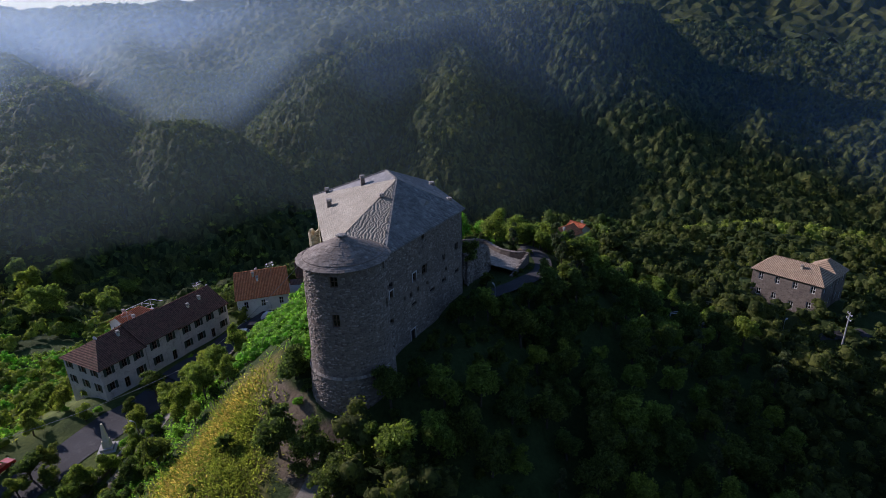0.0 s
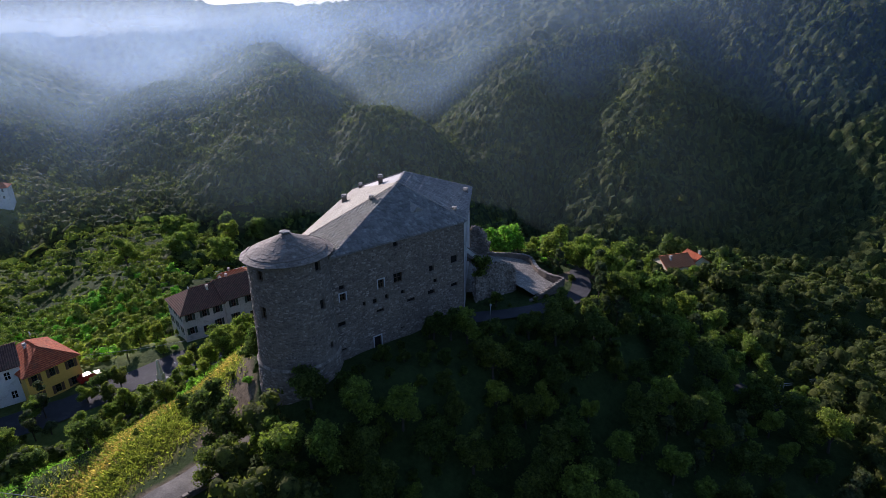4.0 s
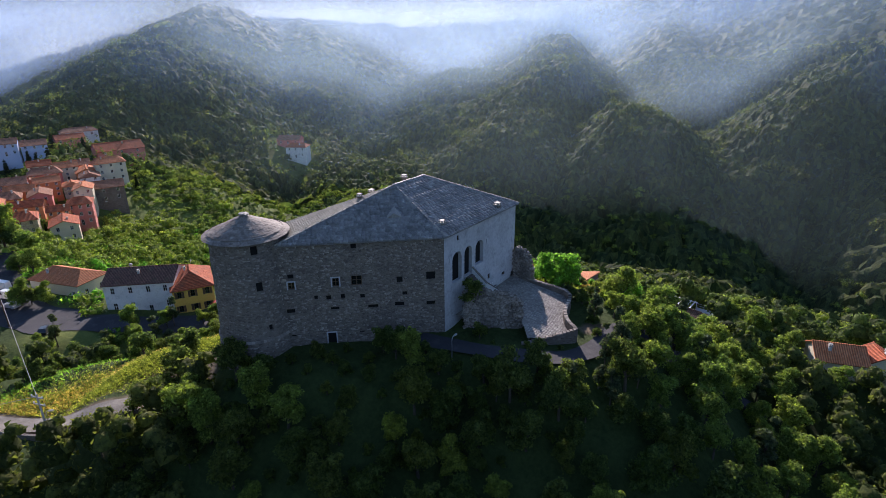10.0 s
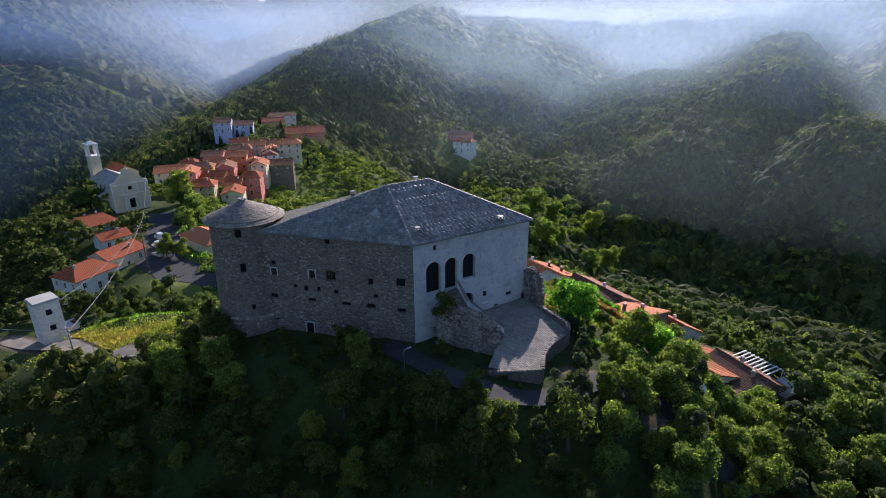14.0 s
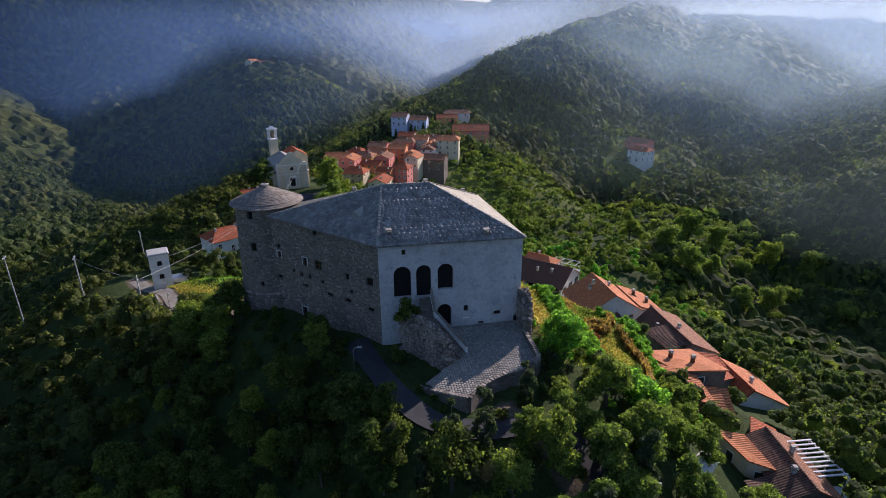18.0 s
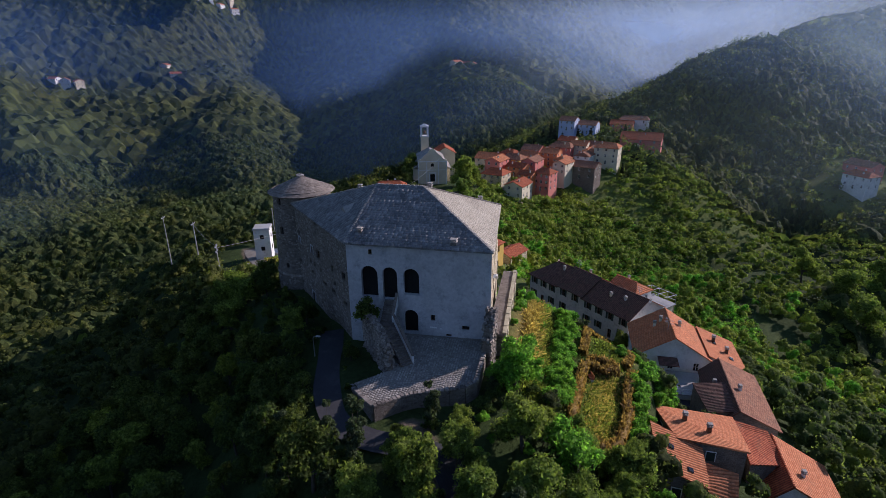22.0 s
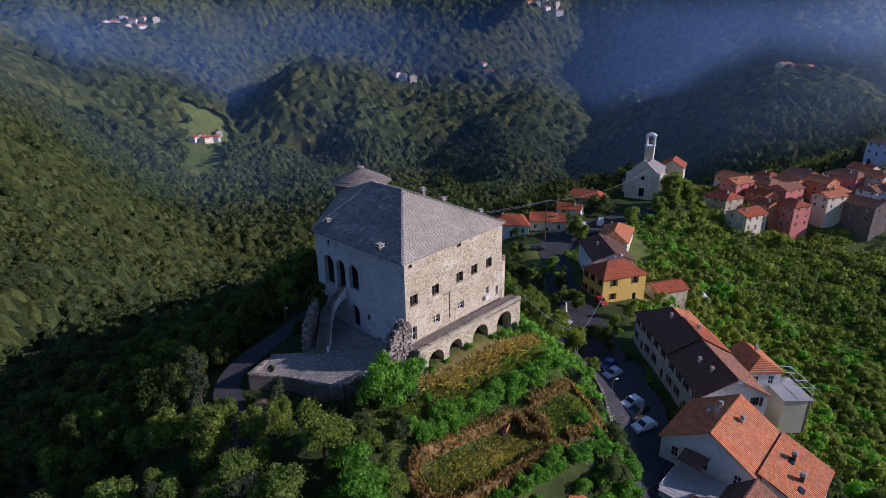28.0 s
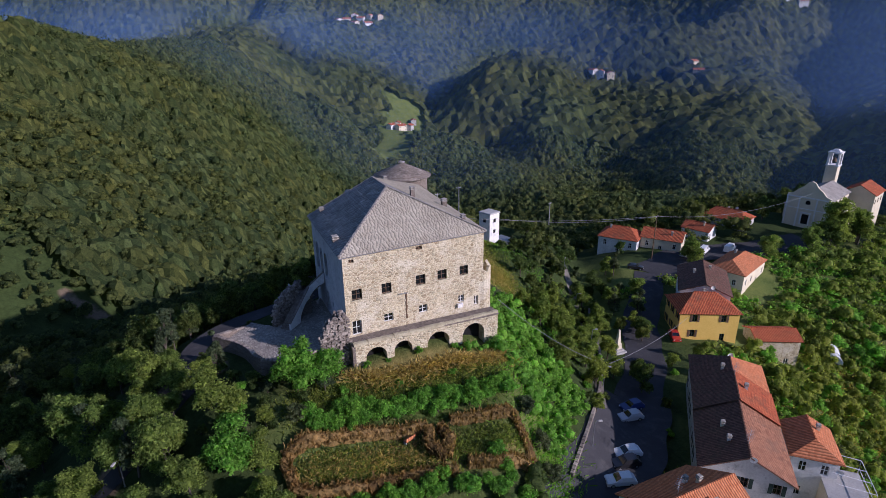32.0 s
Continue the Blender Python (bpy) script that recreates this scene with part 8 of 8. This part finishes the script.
# roof terrace with a white pergola at the end of the lower houses
per = thing("roof_terrace", "white railed roof terrace with slatted pergola", "terrace", pose(23.4, 50.6, -9.3, 0, 0, -4))
b = Builder(STONE)
b.box(-1.6, 1.8, -2.4, 2.4, -5, 0)
part("wall", b, per)
b = Builder(CONCRETE)
b.box(-1.7, 1.9, -2.5, 2.5, 0, 0.12)
part("floor", b, per)
for k in range(9):
    b = Builder(WHITE)
    b.box(-8.2 + k * 0.75, -8.0 + k * 0.75, -1.6, 2.2, 1.35, 1.5)
    part("slat", b, per)
for yy in (-1.5, 2.1):
    b = Builder(WHITE)
    b.box(-8.4, -1.6, yy - 0.06, yy + 0.06, 1.22, 1.35)
    part("beam", b, per)
    for xx in (-8.2, -5.0, -1.8):
        b = Builder(WHITE)
        b.box(xx - 0.06, xx + 0.06, yy - 0.06, yy + 0.06, -1.5, 1.22)
        part("post", b, per)
for p, q in (((-1.6, -2.4), (1.8, -2.4)), ((1.8, -2.4), (1.8, 2.4)), ((1.8, 2.4), (-1.6, 2.4))):
    b = Builder(WHITE)
    for hgt in (0.55, 1.0):
        b.tube([(*p, hgt), (*q, hgt)], [0.035, 0.035], 6)
    for k in range(4):
        xx, yy = p[0] + (q[0] - p[0]) * k / 3, p[1] + (q[1] - p[1]) * k / 3
        b.tube([(xx, yy, 0.1), (xx, yy, 1.0)], [0.03, 0.03], 6)
    part("railing", b, per)

# retaining walls by the street and track
stone_wall_line("retaining_wall", "low rubble retaining wall beside the street", [(x, y, lz(x, y) + 0.7) for x, y in ((-24, 35.5), (-30, 30.5), (-36, 25), (-42, 19), (-48, 12.5), (-54, 4), (-60, -6), (-66, -14))], 0.45, -22, STONE, STONE_PIECE, 31, 0.7)
stone_wall_line("retaining_wall", "rubble retaining wall beside the gravel track", [(x, y, lz(x, y) + 0.6) for x, y in ((-44, -42.5), (-37.5, -39.4), (-32.5, -37.3), (-28.4, -33.6), (-25.6, -29.5))], 0.4, -12, STONE, STONE_PIECE, 32, 0.7)


def dish(x, y, z, turn):
    t = thing("satellite_dish", "white satellite dish on a roof", "dish", pose(x, y, z, 0, 0, turn), "satellite dishes")
    b = Builder(WHITE)
    rings = [[(0.12 * (r / 0.45) ** 2 - 0.12, r * math.cos(k * math.tau / 14), 0.5 + r * math.sin(k * math.tau / 14)) for k in range(14)] for r in (0.02, 0.25, 0.45)]
    b.add([p for r in rings for p in r], [(i * 14 + k, i * 14 + (k + 1) % 14, (i + 1) * 14 + (k + 1) % 14, (i + 1) * 14 + k) for i in range(2) for k in range(14)])
    part("reflector", b, t)
    b = Builder(STEEL)
    b.tube([(-0.1, 0, -0.5), (-0.1, 0, 0.5)], [0.03, 0.03], 6)
    b.tube([(-0.1, 0, 0.5), (0.35, 0, 0.3)], [0.015, 0.015], 5)
    part("mast", b, t)


for x, y, z, a in ((-43.6, 45.6, -8.6, 40), (-61.2, 27.4, -8.3, 60), (-57.5, 48.5, -13.5, 30), (-80.5, 7.0, -8.3, 60), (-140, -36, -9.8, 40)):
    dish(x, y, z, a)

# far hamlets
for k, (x, y) in enumerate(((-800, -518), (-816, -532), (-790, -530), (-830, -520), (-842, -540), (-808, -545), (-822, -508), (-780, -540), (-836, -552), (-796, -556), (-640, -95), (-652, -84), (-662, -100), (-630, -104), (-672, -90), (-570, -460), (-466, -507), (-474, -500), (-458, -514), (-236, -822), (-250, -834), (-228, -836), (-258, -824), (-268, -838), (-244, -846), (-280, -830), (-214, -838), (-560, -440))):
    house("pale hamlet house with a tile roof far off", x, y, lz(x, y) - 0.5, 13, 9, 7, 25 * k, CREAM if k % 2 else WHITE, TILE_ORANGE, floors=2, cols=(3, 2), chimneys=0, seed=80 + k, name="hamlet_house", group="far hamlet houses", base=9)


def guard_rail(label, line):
    """A low white rail on posts along a lane."""
    t = thing("guard_rail", label, "railing", group="lane railings")
    pts = []
    for (ax, ay), (bx, by) in zip(line, line[1:]):
        k = max(1, int(math.hypot(bx - ax, by - ay) / 1.6))
        pts += [(ax + (bx - ax) * i / k, ay + (by - ay) * i / k) for i in range(k)]
    pts.append(line[-1])
    tops = [(x, y, lz(x, y) + 0.85) for x, y in pts]
    for h in (0.0, -0.35):
        b = Builder(WHITE)
        b.tube([(x, y, z + h) for x, y, z in tops], [0.06] * len(tops), 6)
        part("rail", b, t)
    for x, y, z in tops:
        b = Builder(CONCRETE)
        b.box(x - 0.06, x + 0.06, y - 0.06, y + 0.06, z - 1.4, z + 0.04)
        part("post", b, t)


guard_rail("white railing beside the lane in the trees", [(45.8, 4.9), (48.8, 4.4), (52.6, 5.2), (59.4, 8.2)])
guard_rail("short white railing beside the lane", [(46.6, 0.6), (50.2, -1.0)])


# a crumpled white tarpaulin over stacked wood beside the lower houses
tarp = thing("tarpaulin", "crumpled white tarpaulin over a wood pile", "tarpaulin", pose(18.6, 35.6, lz(18.6, 35.6), 0, 0, 35))
b = Builder(WHITE)
n = 9
rng = random.Random(91)
grid = [((i / n - 0.5) * 2.4, (j / n - 0.5) * 5.0, 1.5 * (1 - (2 * i / n - 1) ** 4) * (1 - (2 * j / n - 1) ** 4) + rng.uniform(-0.12, 0.12)) for i in range(n + 1) for j in range(n + 1)]
b.add(grid, [(i * (n + 1) + j, (i + 1) * (n + 1) + j, (i + 1) * (n + 1) + j + 1, i * (n + 1) + j + 1) for i in range(n) for j in range(n)])
part("sheet", b, tarp)
b = Builder(BROWN_WOOD)
for k in range(4):
    b.tube([(-0.7 + 0.45 * k, -2.2, 0.4), (-0.7 + 0.45 * k, 2.2, 0.4)], [0.18, 0.16], 7)
part("wood_pile", b, tarp)["kind"] = "stuff"
